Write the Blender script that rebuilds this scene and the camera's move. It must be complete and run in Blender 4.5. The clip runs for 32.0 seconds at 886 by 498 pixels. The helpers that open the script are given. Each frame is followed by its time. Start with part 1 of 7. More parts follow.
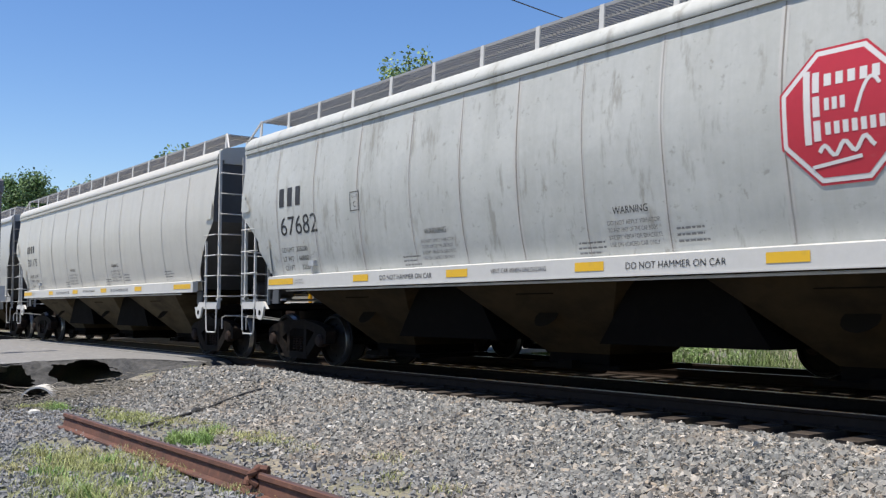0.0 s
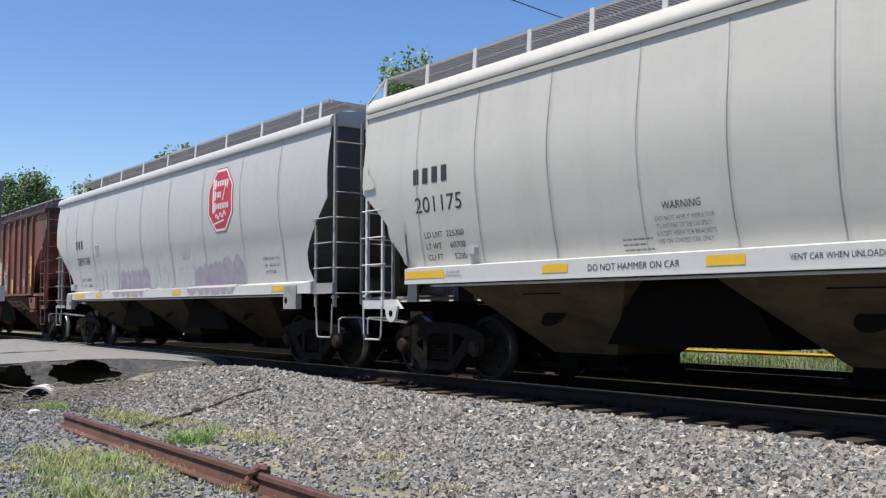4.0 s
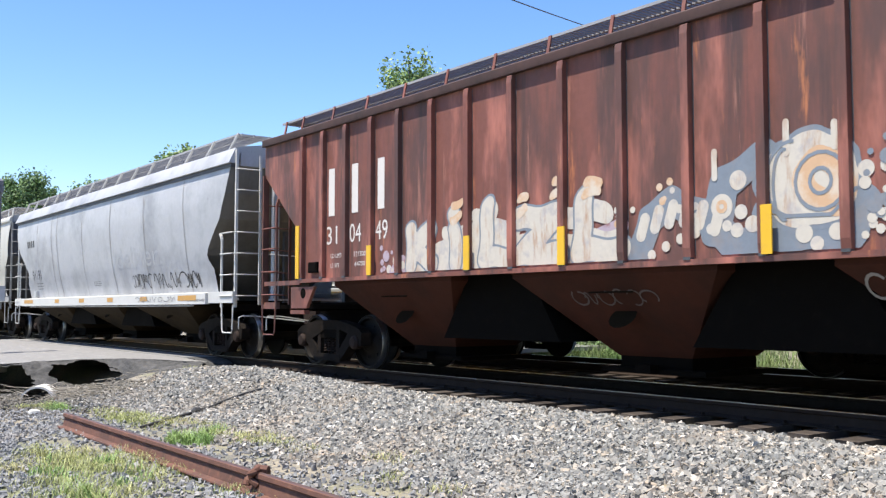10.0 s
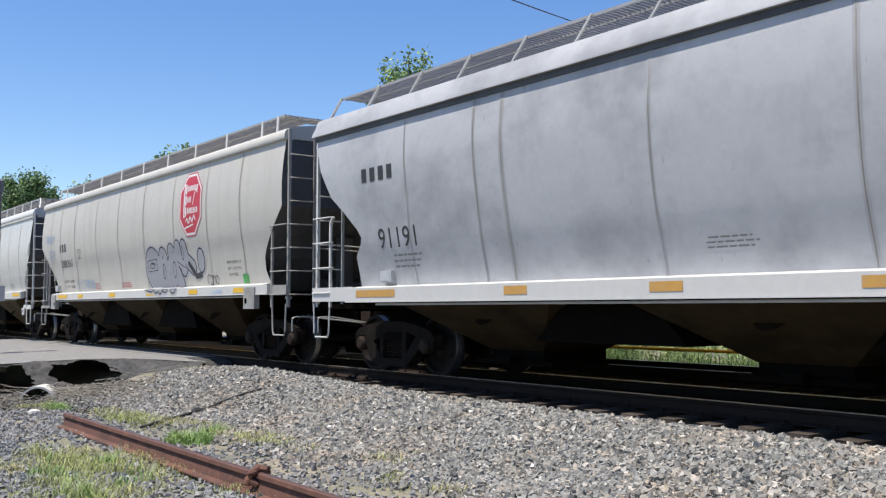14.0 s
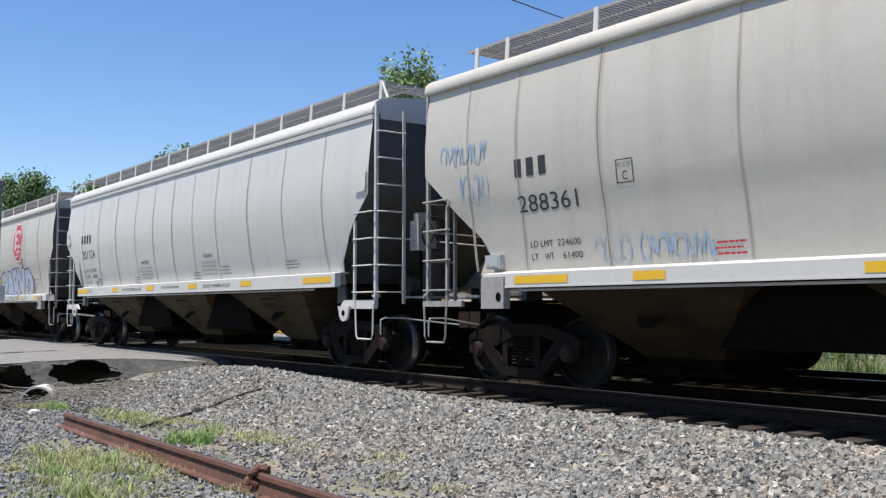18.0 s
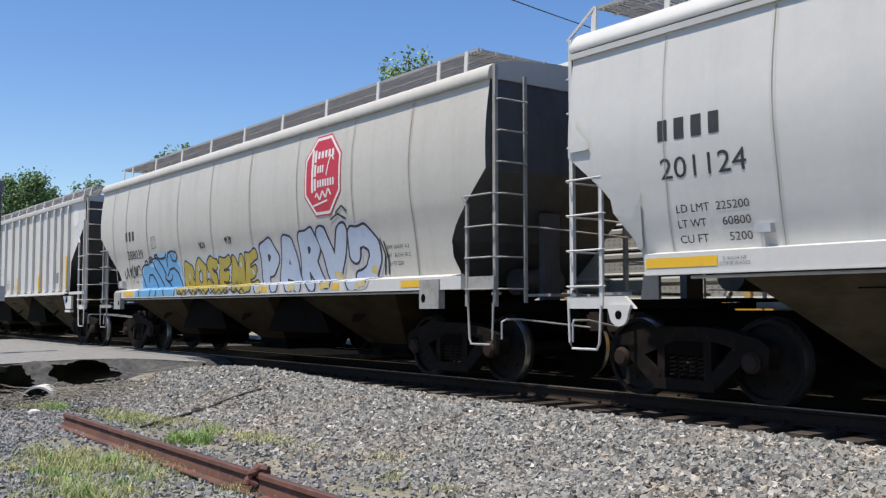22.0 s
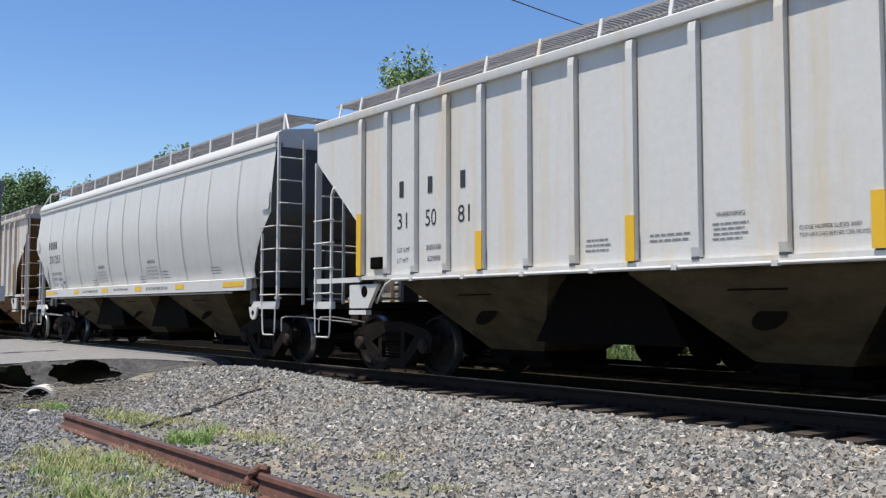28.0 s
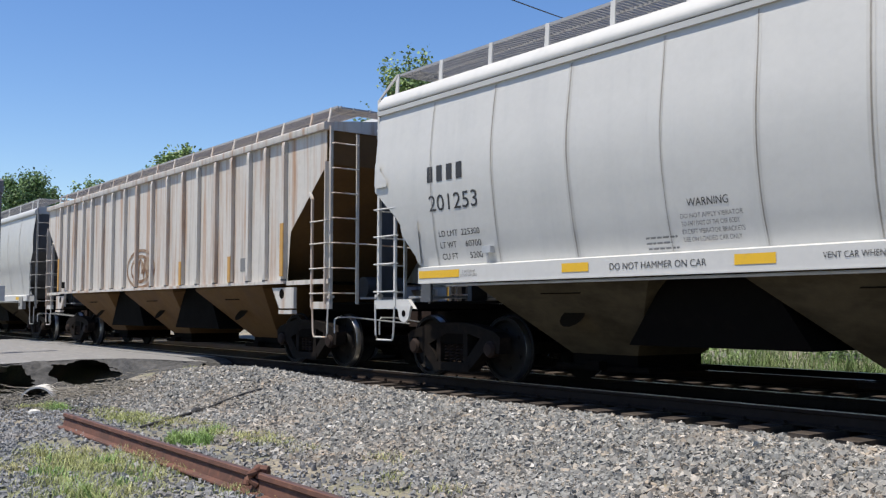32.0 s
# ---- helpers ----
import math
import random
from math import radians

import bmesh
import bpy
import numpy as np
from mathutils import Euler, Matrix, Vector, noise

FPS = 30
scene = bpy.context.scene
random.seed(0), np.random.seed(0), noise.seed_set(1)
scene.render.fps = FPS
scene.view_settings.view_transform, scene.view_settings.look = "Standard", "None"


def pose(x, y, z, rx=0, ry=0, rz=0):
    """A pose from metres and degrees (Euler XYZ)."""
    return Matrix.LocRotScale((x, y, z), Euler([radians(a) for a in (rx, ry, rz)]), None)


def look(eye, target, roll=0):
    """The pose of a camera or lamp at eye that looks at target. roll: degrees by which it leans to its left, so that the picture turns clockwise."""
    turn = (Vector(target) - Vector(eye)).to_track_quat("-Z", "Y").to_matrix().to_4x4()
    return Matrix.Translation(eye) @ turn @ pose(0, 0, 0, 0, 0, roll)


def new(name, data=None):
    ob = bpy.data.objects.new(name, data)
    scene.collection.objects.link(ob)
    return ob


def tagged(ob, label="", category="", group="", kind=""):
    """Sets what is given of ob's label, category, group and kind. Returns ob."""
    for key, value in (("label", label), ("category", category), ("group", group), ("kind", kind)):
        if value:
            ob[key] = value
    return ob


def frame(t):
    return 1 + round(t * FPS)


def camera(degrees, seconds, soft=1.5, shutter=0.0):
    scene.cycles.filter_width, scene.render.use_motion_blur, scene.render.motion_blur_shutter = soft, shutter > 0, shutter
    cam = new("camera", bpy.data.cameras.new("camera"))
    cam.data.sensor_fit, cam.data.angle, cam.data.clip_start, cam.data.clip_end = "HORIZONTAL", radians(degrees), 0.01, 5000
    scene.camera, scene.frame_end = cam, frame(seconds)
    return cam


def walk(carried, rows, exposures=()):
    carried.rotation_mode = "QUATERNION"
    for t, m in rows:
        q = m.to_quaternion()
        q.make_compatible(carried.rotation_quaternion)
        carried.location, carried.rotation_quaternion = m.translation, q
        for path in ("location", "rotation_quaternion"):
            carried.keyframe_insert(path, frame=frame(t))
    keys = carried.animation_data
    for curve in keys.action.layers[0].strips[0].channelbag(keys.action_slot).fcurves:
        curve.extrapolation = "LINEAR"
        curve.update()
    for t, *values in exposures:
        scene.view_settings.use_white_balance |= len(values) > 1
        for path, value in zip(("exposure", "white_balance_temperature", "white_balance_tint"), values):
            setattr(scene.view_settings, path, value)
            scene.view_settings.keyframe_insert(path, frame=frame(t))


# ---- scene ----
from collections import defaultdict

# ---- camera and its (fixed) place ----
cam = camera(49.52, 32.0, soft=1.3, shutter=0.06)
EYE = (0.0, -9.65, 1.01)
AIM = (-math.cos(radians(37.009)) * math.cos(radians(3.6015)),
       math.sin(radians(37.009)) * math.cos(radians(3.6015)), math.sin(radians(3.6015)))
CAM_POSE = look(EYE, [e + 10 * a for e, a in zip(EYE, AIM)])
walk(cam, [(0.0, CAM_POSE), (32.0, CAM_POSE)],
     exposures=((0, 0.36), (4.5, 0.36), (6, 0.41), (7.5, 0.58), (9, 0.99), (10.5, 0.97), (12, 0.83), (13, 0.55), (14.5, 0.48), (16, 0.47), (17.5, 0.45), (19, 0.37), (21, 0.31), (25, 0.39), (28, 0.35), (32, 0.34)))

# ---- daylight: clear sky and one sun on the camera's side of the track ----
SUN_TO = Vector((-0.05, -0.32, 1.0)).normalized()
world = bpy.data.worlds.new("sky")
scene.world = world
world.use_nodes = True
wn = world.node_tree
sky = wn.nodes.new("ShaderNodeTexSky")
sky.sky_type = "NISHITA"
sky.sun_disc = False
sky.sun_elevation = math.asin(SUN_TO.z)
sky.sun_rotation = math.atan2(SUN_TO.x, SUN_TO.y)
sky.air_density, sky.dust_density, sky.ozone_density = 1.0, 0.4, 2.2
wn.nodes["Background"].inputs[1].default_value = 0.096
deep = wn.nodes.new("ShaderNodeHueSaturation")
deep.inputs["Saturation"].default_value = 1.24
deep.inputs["Hue"].default_value = 0.509
deep.inputs["Value"].default_value = 1.28
wn.links.new(sky.outputs[0], deep.inputs["Color"])
wn.links.new(deep.outputs[0], wn.nodes["Background"].inputs[0])
sun = new("sun", bpy.data.lights.new("sun", "SUN"))
sun.data.energy, sun.data.angle, sun.data.color = 5.3, radians(0.53), (1.0, 0.935, 0.83)
sun.matrix_world = look((0, 0, 0), -SUN_TO)


# ---- mesh helpers ----
class Geo:
    """Collects vertices and faces of one mesh."""

    def __init__(self):
        self.v, self.f = [], []

    def add(self, vs, fs):
        n = len(self.v)
        self.v += [tuple(p) for p in vs]
        self.f += [tuple(i + n for i in q) for q in fs]
        return self

    def box(self, x0, x1, y0, y1, z0, z1):
        vs = [(x, y, z) for z in (z0, z1) for y in (y0, y1) for x in (x0, x1)]
        return self.add(vs, [(0, 2, 3, 1), (4, 5, 7, 6), (0, 1, 5, 4), (2, 6, 7, 3), (0, 4, 6, 2), (1, 3, 7, 5)])

    def beam(self, a, b, w, h):
        """A square bar from a to b, w wide sideways and h high."""
        a, b = Vector(a), Vector(b)
        d = (b - a).normalized()
        up = Vector((0, 0, 1)) if abs(d.z) < 0.95 else Vector((0, 1, 0))
        s = d.cross(up).normalized()
        u = s.cross(d)
        vs = [p + s * i * w / 2 + u * j * h / 2 for p in (a, b) for i, j in ((-1, -1), (1, -1), (1, 1), (-1, 1))]
        return self.add(vs, [(3, 2, 1, 0), (4, 5, 6, 7), (0, 1, 5, 4), (1, 2, 6, 5), (2, 3, 7, 6), (3, 0, 4, 7)])

    def prism(self, poly, y0, y1):
        """A polygon of (x, z) drawn out from y0 to y1."""
        n = len(poly)
        vs = [(x, y0, z) for x, z in poly] + [(x, y1, z) for x, z in poly]
        fs = [tuple(range(n)), tuple(range(2 * n - 1, n - 1, -1))]
        fs += [(i, i + n, (i + 1) % n + n, (i + 1) % n) for i in range(n)]
        return self.add(vs, fs)

    def prism_x(self, poly, x0, x1):
        """A polygon of (y, z) drawn out from x0 to x1."""
        n = len(poly)
        vs = [(x0, y, z) for y, z in poly] + [(x1, y, z) for y, z in poly]
        fs = [tuple(range(n)), tuple(range(2 * n - 1, n - 1, -1))]
        fs += [(i, i + n, (i + 1) % n + n, (i + 1) % n) for i in range(n)]
        return self.add(vs, fs)

    def tube(self, path, r, n=6):
        """A round rod along a path."""
        pts = [Vector(p) for p in path]
        rings = []
        for i, p in enumerate(pts):
            d = (pts[min(i + 1, len(pts) - 1)] - pts[max(i - 1, 0)]).normalized()
            ref = Vector((0, 0, 1)) if abs(d.z) < 0.9 else Vector((1, 0, 0))
            s = d.cross(ref).normalized()
            u = s.cross(d)
            rings.append([p + (s * math.cos(k * math.tau / n) + u * math.sin(k * math.tau / n)) * r for k in range(n)])
        vs = [q for ring in rings for q in ring]
        fs = [tuple(range(n)), tuple(range(len(vs) - 1, len(vs) - 1 - n, -1))]
        for i in range(len(pts) - 1):
            fs += [(i * n + k, i * n + (k + 1) % n, (i + 1) * n + (k + 1) % n, (i + 1) * n + k) for k in range(n)]
        return self.add(vs, fs)

    def lathe(self, prof, n=28, c=(0, 0, 0)):
        """A profile of (radius, y) turned round the y axis through c."""
        vs = [(c[0] + r * math.sin(k * math.tau / n), c[1] + y, c[2] + r * math.cos(k * math.tau / n))
              for r, y in prof for k in range(n)]
        fs = [(i * n + k, i * n + (k + 1) % n, (i + 1) * n + (k + 1) % n, (i + 1) * n + k)
              for i in range(len(prof) - 1) for k in range(n)]
        fs += [tuple(range(n - 1, -1, -1)), tuple(range(len(vs) - n, len(vs)))]
        return self.add(vs, fs)

    def sheet(self, rows):
        """A surface through rows of points, all rows of one length."""
        m = len(rows[0])
        fs = [(i * m + k, i * m + k + 1, (i + 1) * m + k + 1, (i + 1) * m + k) for i in range(len(rows) - 1) for k in range(m - 1)]
        return self.add([p for r in rows for p in r], fs)

    def flip_x(self):
        self.v = [(-x, y, z) for x, y, z in self.v]
        self.f = [tuple(reversed(q)) for q in self.f]
        return self

    def flip_y(self):
        self.v = [(x, -y, z) for x, y, z in self.v]
        self.f = [tuple(reversed(q)) for q in self.f]
        return self

    def mesh(self, name, material, smooth=False):
        me = bpy.data.meshes.new(name)
        me.from_pydata(self.v, [], self.f)
        me.materials.append(material)
        if smooth:
            me.shade_smooth()
            me.set_sharp_from_angle(angle=radians(35))
        return me


SHARED = {}


def part(name, geo, material, parent, label="", smooth=False, key=None, at=None):
    """One mesh object under a thing or a part; with a key its mesh is shared."""
    if key is not None and (key, material.name) in SHARED:
        me = SHARED[key, material.name]
    else:
        me = (geo() if callable(geo) else geo).mesh(name, material, smooth)
        if key is not None:
            SHARED[key, material.name] = me
    ob = new(name, me)
    ob.parent = parent
    if at is not None:
        ob.matrix_basis = at
    if label:
        ob["label"] = label
    if name in ("running_board", "cross_walk", "walkway"):
        tagged(ob, label, kind="stuff")
    return ob


def thing(name, m, label, category, group="", kind=""):
    ob = new(name)
    ob.empty_display_size = 0.3
    ob.matrix_basis = m
    return tagged(ob, label, category, group, kind)


def solid(name, geo, material, label="", category="", group="", kind="", smooth=False):
    return tagged(new(name, geo.mesh(name, material, smooth)), label, category, group, kind)


# ---- materials ----
def node(nt, kind, **values):
    n = nt.nodes.new(kind)
    for k, v in values.items():
        n.inputs[k.replace("_", " ")].default_value = v
    return n


def noise_tex(nt, coord, scale, detail=4.0, rough=0.6, stretch=None):
    tex = node(nt, "ShaderNodeTexNoise", Scale=scale, Detail=detail, Roughness=rough)
    if stretch:
        mp = nt.nodes.new("ShaderNodeMapping")
        mp.inputs["Scale"].default_value = stretch
        nt.links.new(coord, mp.inputs["Vector"])
        coord = mp.outputs[0]
    nt.links.new(coord, tex.inputs["Vector"])
    return tex.outputs["Fac"]


def ramp(nt, fac, lo, hi):
    r = nt.nodes.new("ShaderNodeMapRange")
    r.inputs["From Min"].default_value, r.inputs["From Max"].default_value = lo, hi
    nt.links.new(fac, r.inputs["Value"])
    return r.outputs[0]


def mix(nt, fac, a, b, mode="MIX"):
    n = nt.nodes.new("ShaderNodeMix")
    n.data_type, n.blend_type = "RGBA", mode
    for sock, v in ((n.inputs["Factor"], fac), (n.inputs["A"], a), (n.inputs["B"], b)):
        if isinstance(v, (int, float)):
            sock.default_value = v
        elif isinstance(v, tuple):
            sock.default_value = (*v[:3], 1)
        else:
            nt.links.new(v, sock)
    return n.outputs["Result"]


COLOUR_SCALE = 0.86      # all colours scaled down evenly; with the raised exposure this deepens shade


# Puts the same even scale on one colour; no dust is added.
def dusty(colour):
    return tuple(c * COLOUR_SCALE for c in colour)


def surface(name, base, rough=0.6, metal=0.0, layers=(), bump=(), grain=0.08, rough_var=0.15, island=0.0, each=0.0, shine=0.5):
    """layers: (colour, noise scale, stretch, from, to, amount); bump: (scale, strength, distance); island and each: random shade per loose piece and per object."""
    base = dusty(base)
    m = bpy.data.materials.new(name)
    m.use_nodes = True
    nt = m.node_tree
    bsdf = nt.nodes["Principled BSDF"]
    coord = nt.nodes.new("ShaderNodeTexCoord").outputs["Object"]
    col = base
    if grain:
        g = ramp(nt, noise_tex(nt, coord, 9.0, 6.0, 0.7), 0.3, 0.7)
        col = mix(nt, g, tuple(c * (1 - grain) for c in base), tuple(min(1, c * (1 + grain)) for c in base))
    for colour, scale, stretch, lo, hi, amount in layers:
        f = ramp(nt, noise_tex(nt, coord, scale, 5.0, 0.65, stretch), lo, hi)
        k = nt.nodes.new("ShaderNodeMath")
        k.operation = "MULTIPLY"
        nt.links.new(f, k.inputs[0])
        k.inputs[1].default_value = amount
        col = mix(nt, k.outputs[0], col, dusty(colour))
    for amount, kind, out in ((island, "ShaderNodeNewGeometry", "Random Per Island"), (each, "ShaderNodeObjectInfo", "Random")):
        if amount:
            r = ramp(nt, nt.nodes.new(kind).outputs[out], -0.0, 1.0)
            v = nt.nodes.new("ShaderNodeMapRange")
            nt.links.new(r, v.inputs["Value"])
            v.inputs["To Min"].default_value, v.inputs["To Max"].default_value = 1 - amount, 1 + amount
            hsv = nt.nodes.new("ShaderNodeHueSaturation")
            nt.links.new(v.outputs[0], hsv.inputs["Value"])
            if isinstance(col, tuple):
                hsv.inputs["Color"].default_value = (*col, 1)
            else:
                nt.links.new(col, hsv.inputs["Color"])
            col = hsv.outputs[0]
    if isinstance(col, tuple):
        bsdf.inputs["Base Color"].default_value = (*col, 1)
    else:
        nt.links.new(col, bsdf.inputs["Base Color"])
    bsdf.inputs["Metallic"].default_value = metal
    bsdf.inputs["Specular IOR Level"].default_value = shine
    if rough_var:
        r = nt.nodes.new("ShaderNodeMapRange")
        nt.links.new(noise_tex(nt, coord, 3.0), r.inputs["Value"])
        r.inputs["To Min"].default_value, r.inputs["To Max"].default_value = max(0.05, rough - rough_var), min(1, rough + rough_var)
        nt.links.new(r.outputs[0], bsdf.inputs["Roughness"])
    else:
        bsdf.inputs["Roughness"].default_value = rough
    prev = None
    for scale, strength, dist in bump:
        b = node(nt, "ShaderNodeBump", Strength=strength, Distance=dist)
        nt.links.new(noise_tex(nt, coord, scale, 4.0), b.inputs["Height"])
        if prev:
            nt.links.new(prev, b.inputs["Normal"])
        prev = b.outputs[0]
    if prev:
        nt.links.new(prev, bsdf.inputs["Normal"])
    return m


STREAK = (2.2, 1.0, 0.16)
PANEL_BUMP = ((0.9, 0.25, 0.05), (40, 0.08, 0.002))
PAINT = {
    "light": surface("light_grey_car_paint", (0.590, 0.581, 0.552), 0.42, layers=(((0.425, 0.431, 0.425), 1.4, STREAK, 0.5, 0.8, 0.35), ((0.389, 0.354, 0.307), 5.0, (1, 1, 0.3), 0.66, 0.8, 0.3)), bump=PANEL_BUMP, grain=0.03),
    "worn": surface("worn_grey_car_paint", (0.519, 0.525, 0.496), 0.5, layers=(((0.389, 0.389, 0.348), 1.1, STREAK, 0.46, 0.75, 0.6), ((0.590, 0.596, 0.560), 0.7, None, 0.55, 0.62, 0.5), ((0.236, 0.218, 0.177), 3.5, (1.4, 1, 0.35), 0.57, 0.68, 0.55), ((0.283, 0.271, 0.236), 8.0, None, 0.61, 0.69, 0.6)), bump=PANEL_BUMP, grain=0.05),
    "cream": surface("warm_grey_car_paint", (0.528, 0.504, 0.450), 0.48, layers=(((0.396, 0.360, 0.306), 1.2, STREAK, 0.48, 0.78, 0.5), ((0.300, 0.264, 0.216), 4.0, (1, 1, 0.25), 0.66, 0.8, 0.4)), bump=PANEL_BUMP, grain=0.04),
    "pale": surface("pale_grey_car_paint", (0.515, 0.508, 0.486), 0.45, layers=(((0.43, 0.422, 0.402), 1.3, STREAK, 0.5, 0.8, 0.4),), bump=PANEL_BUMP, grain=0.04),
    "blue": surface("dirty_blue_grey_car_paint", (0.47, 0.475, 0.49), 0.5, layers=(((0.26, 0.265, 0.28), 0.55, (0.8, 1, 0.9), 0.47, 0.64, 0.75), ((0.24, 0.24, 0.245), 1.4, (1.0, 1, 0.5), 0.54, 0.74, 0.35), ((0.14, 0.14, 0.14), 7.0, (1.2, 1, 0.5), 0.66, 0.74, 0.5)), bump=PANEL_BUMP, grain=0.05),
    "dusty": surface("dusty_cream_grey_car_paint", (0.565, 0.545, 0.492), 0.45, layers=(((0.43, 0.41, 0.365), 1.4, STREAK, 0.5, 0.78, 0.4), ((0.33, 0.29, 0.23), 5.0, (1, 1, 0.3), 0.66, 0.8, 0.35)), bump=PANEL_BUMP, grain=0.03),
    "white": surface("weathered_white_car_paint", (0.634, 0.628, 0.604), 0.55, layers=(((0.634, 0.525, 0.366), 1.5, (1.8, 1, 0.10), 0.5, 0.68, 0.75), ((0.439, 0.427, 0.403), 3.5, (1.5, 1, 0.2), 0.62, 0.78, 0.45)), bump=PANEL_BUMP, grain=0.05),
    "beige": surface("rust_stained_beige_car_paint", (0.615, 0.578, 0.525), 0.6, layers=(((0.40, 0.21, 0.10), 1.9, (2.2, 1, 0.12), 0.48, 0.66, 0.85), ((0.27, 0.245, 0.22), 2.5, (2.6, 1, 0.12), 0.55, 0.70, 0.7), ((0.70, 0.66, 0.60), 0.9, None, 0.58, 0.75, 0.5)), bump=PANEL_BUMP, grain=0.06),
    "brown": surface("faded_oxide_red_car_paint", (0.19, 0.066, 0.047), 0.65, layers=(((0.50, 0.18, 0.13), 0.7, (1.6, 1, 0.5), 0.48, 0.62, 0.8), ((0.088, 0.043, 0.036), 0.8, (1.4, 1, 0.30), 0.47, 0.62, 0.9), ((0.56, 0.20, 0.075), 2.2, (2.4, 1, 0.35), 0.62, 0.72, 0.7), ((0.062, 0.036, 0.032), 1.5, (2.2, 1, 0.16), 0.52, 0.68, 0.8), ((0.58, 0.26, 0.18), 2.2, (2.6, 1, 0.2), 0.63, 0.76, 0.6)), bump=PANEL_BUMP, grain=0.1),
}
SILL_WHITE = surface("white_sill_paint", (0.60, 0.59, 0.565), 0.5, layers=(((0.495, 0.473, 0.440), 2.0, (1, 1, 0.4), 0.55, 0.8, 0.4),), grain=0.04)
LADDER_GREY = surface("grimy_grey_ladder_paint", (0.34, 0.33, 0.31), 0.6, layers=(((0.16, 0.14, 0.12), 4.0, None, 0.5, 0.7, 0.6),), grain=0.08)
# Hopper bays: dusty paint with the shade under the cars put into it.
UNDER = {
    "grey": surface("dusty_shade_hopper_paint", (0.034, 0.023, 0.011), 0.85, layers=(((0.014, 0.010, 0.006), 1.2, (1, 1, 2.5), 0.42, 0.65, 0.8),), grain=0.1, shine=0.1),
    "dust": surface("grey_dusty_shade_hopper_paint", (0.078, 0.062, 0.038), 0.85, layers=(((0.033, 0.026, 0.016), 1.2, (1, 1, 2.5), 0.42, 0.65, 0.8),), grain=0.1, shine=0.1),
    "brown": surface("dusty_brown_shade_hopper_paint", (0.062, 0.021, 0.013), 0.8, layers=(((0.03, 0.016, 0.012), 1.2, None, 0.45, 0.7, 0.7),), grain=0.1, shine=0.1),
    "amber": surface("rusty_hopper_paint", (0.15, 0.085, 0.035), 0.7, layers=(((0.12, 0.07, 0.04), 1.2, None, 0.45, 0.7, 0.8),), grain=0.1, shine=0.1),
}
# Dark paint for joints, and for shade put on ends, eaves and recesses.
END_DARK = surface("shade_and_joint_dark", (0.075, 0.08, 0.09), 0.6, layers=(((0.03, 0.03, 0.03), 1.5, (1, 1, 0.3), 0.45, 0.7, 0.7),), grain=0.1)
# Running gear: the deep under-car shade is put into the next four colours.
IRON = surface("grimy_shade_dark_iron", (0.0048, 0.0038, 0.003), 0.9, layers=(((0.016, 0.011, 0.008), 5.0, None, 0.55, 0.8, 0.5),), bump=((30, 0.2, 0.004),), grain=0.15, shine=0.05)
RUSTY = surface("rusty_shade_dark_casting", (0.028, 0.017, 0.013), 0.8, layers=(((0.02, 0.014, 0.012), 5.0, None, 0.45, 0.7, 0.7),), bump=((30, 0.2, 0.004),), grain=0.15, shine=0.2)
CASTING = surface("dusty_shade_dark_casting", (0.012, 0.0095, 0.008), 0.85, layers=(((0.05, 0.033, 0.025), 3.0, None, 0.54, 0.72, 0.6), ((0.008, 0.006, 0.005), 5.0, None, 0.45, 0.65, 0.6)), bump=((30, 0.2, 0.004),), grain=0.15, shine=0.1)
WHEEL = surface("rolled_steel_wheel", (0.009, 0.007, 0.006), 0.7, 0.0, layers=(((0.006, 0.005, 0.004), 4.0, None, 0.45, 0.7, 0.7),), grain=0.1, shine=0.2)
TREAD = surface("bright_worn_steel", (0.50, 0.50, 0.50), 0.35, 1.0, grain=0.06)
GALV = surface("galvanised_steel", (0.48, 0.49, 0.50), 0.5, 0.3, layers=(((0.30, 0.30, 0.30), 3.0, None, 0.45, 0.7, 0.5),), grain=0.08)
GRATE = surface("galvanised_grating", (0.36, 0.36, 0.37), 0.6, 0.2, grain=0.1)
YELLOW = surface("yellow_reflective_tape", (0.78, 0.46, 0.02), 0.5, layers=(((0.5, 0.32, 0.08), 6.0, None, 0.55, 0.75, 0.4),), grain=0.03)
YELLOW_OLD = surface("faded_yellow_tape", (0.55, 0.30, 0.07), 0.6, layers=(((0.4, 0.3, 0.2), 6.0, None, 0.5, 0.75, 0.5),), grain=0.06)
INK = surface("black_stencil_paint", (0.03, 0.03, 0.032), 0.6, layers=(((0.2, 0.2, 0.2), 9.0, None, 0.6, 0.8, 0.5),), grain=0.05)
INK_GREY = surface("worn_small_lettering", (0.20, 0.20, 0.20), 0.6, grain=0.1)
INK_WHITE = surface("white_stencil_paint", (0.70, 0.66, 0.62), 0.6, layers=(((0.4, 0.25, 0.2), 9.0, None, 0.58, 0.75, 0.6),), grain=0.05)
RED = surface("red_emblem_paint", (0.52, 0.025, 0.045), 0.5, layers=(((0.45, 0.12, 0.12), 7.0, None, 0.62, 0.75, 0.5),), grain=0.05)
EMBLEM_WHITE = surface("white_emblem_paint", (0.74, 0.72, 0.70), 0.5, layers=(((0.55, 0.4, 0.38), 7.0, None, 0.62, 0.76, 0.5),), grain=0.04)
SEAM = surface("weld_grime_and_rib_shade", (0.25, 0.225, 0.195), 0.7, layers=(((0.42, 0.41, 0.385), 1.6, (1, 1, 0.5), 0.45, 0.62, 0.9),), grain=0.1)
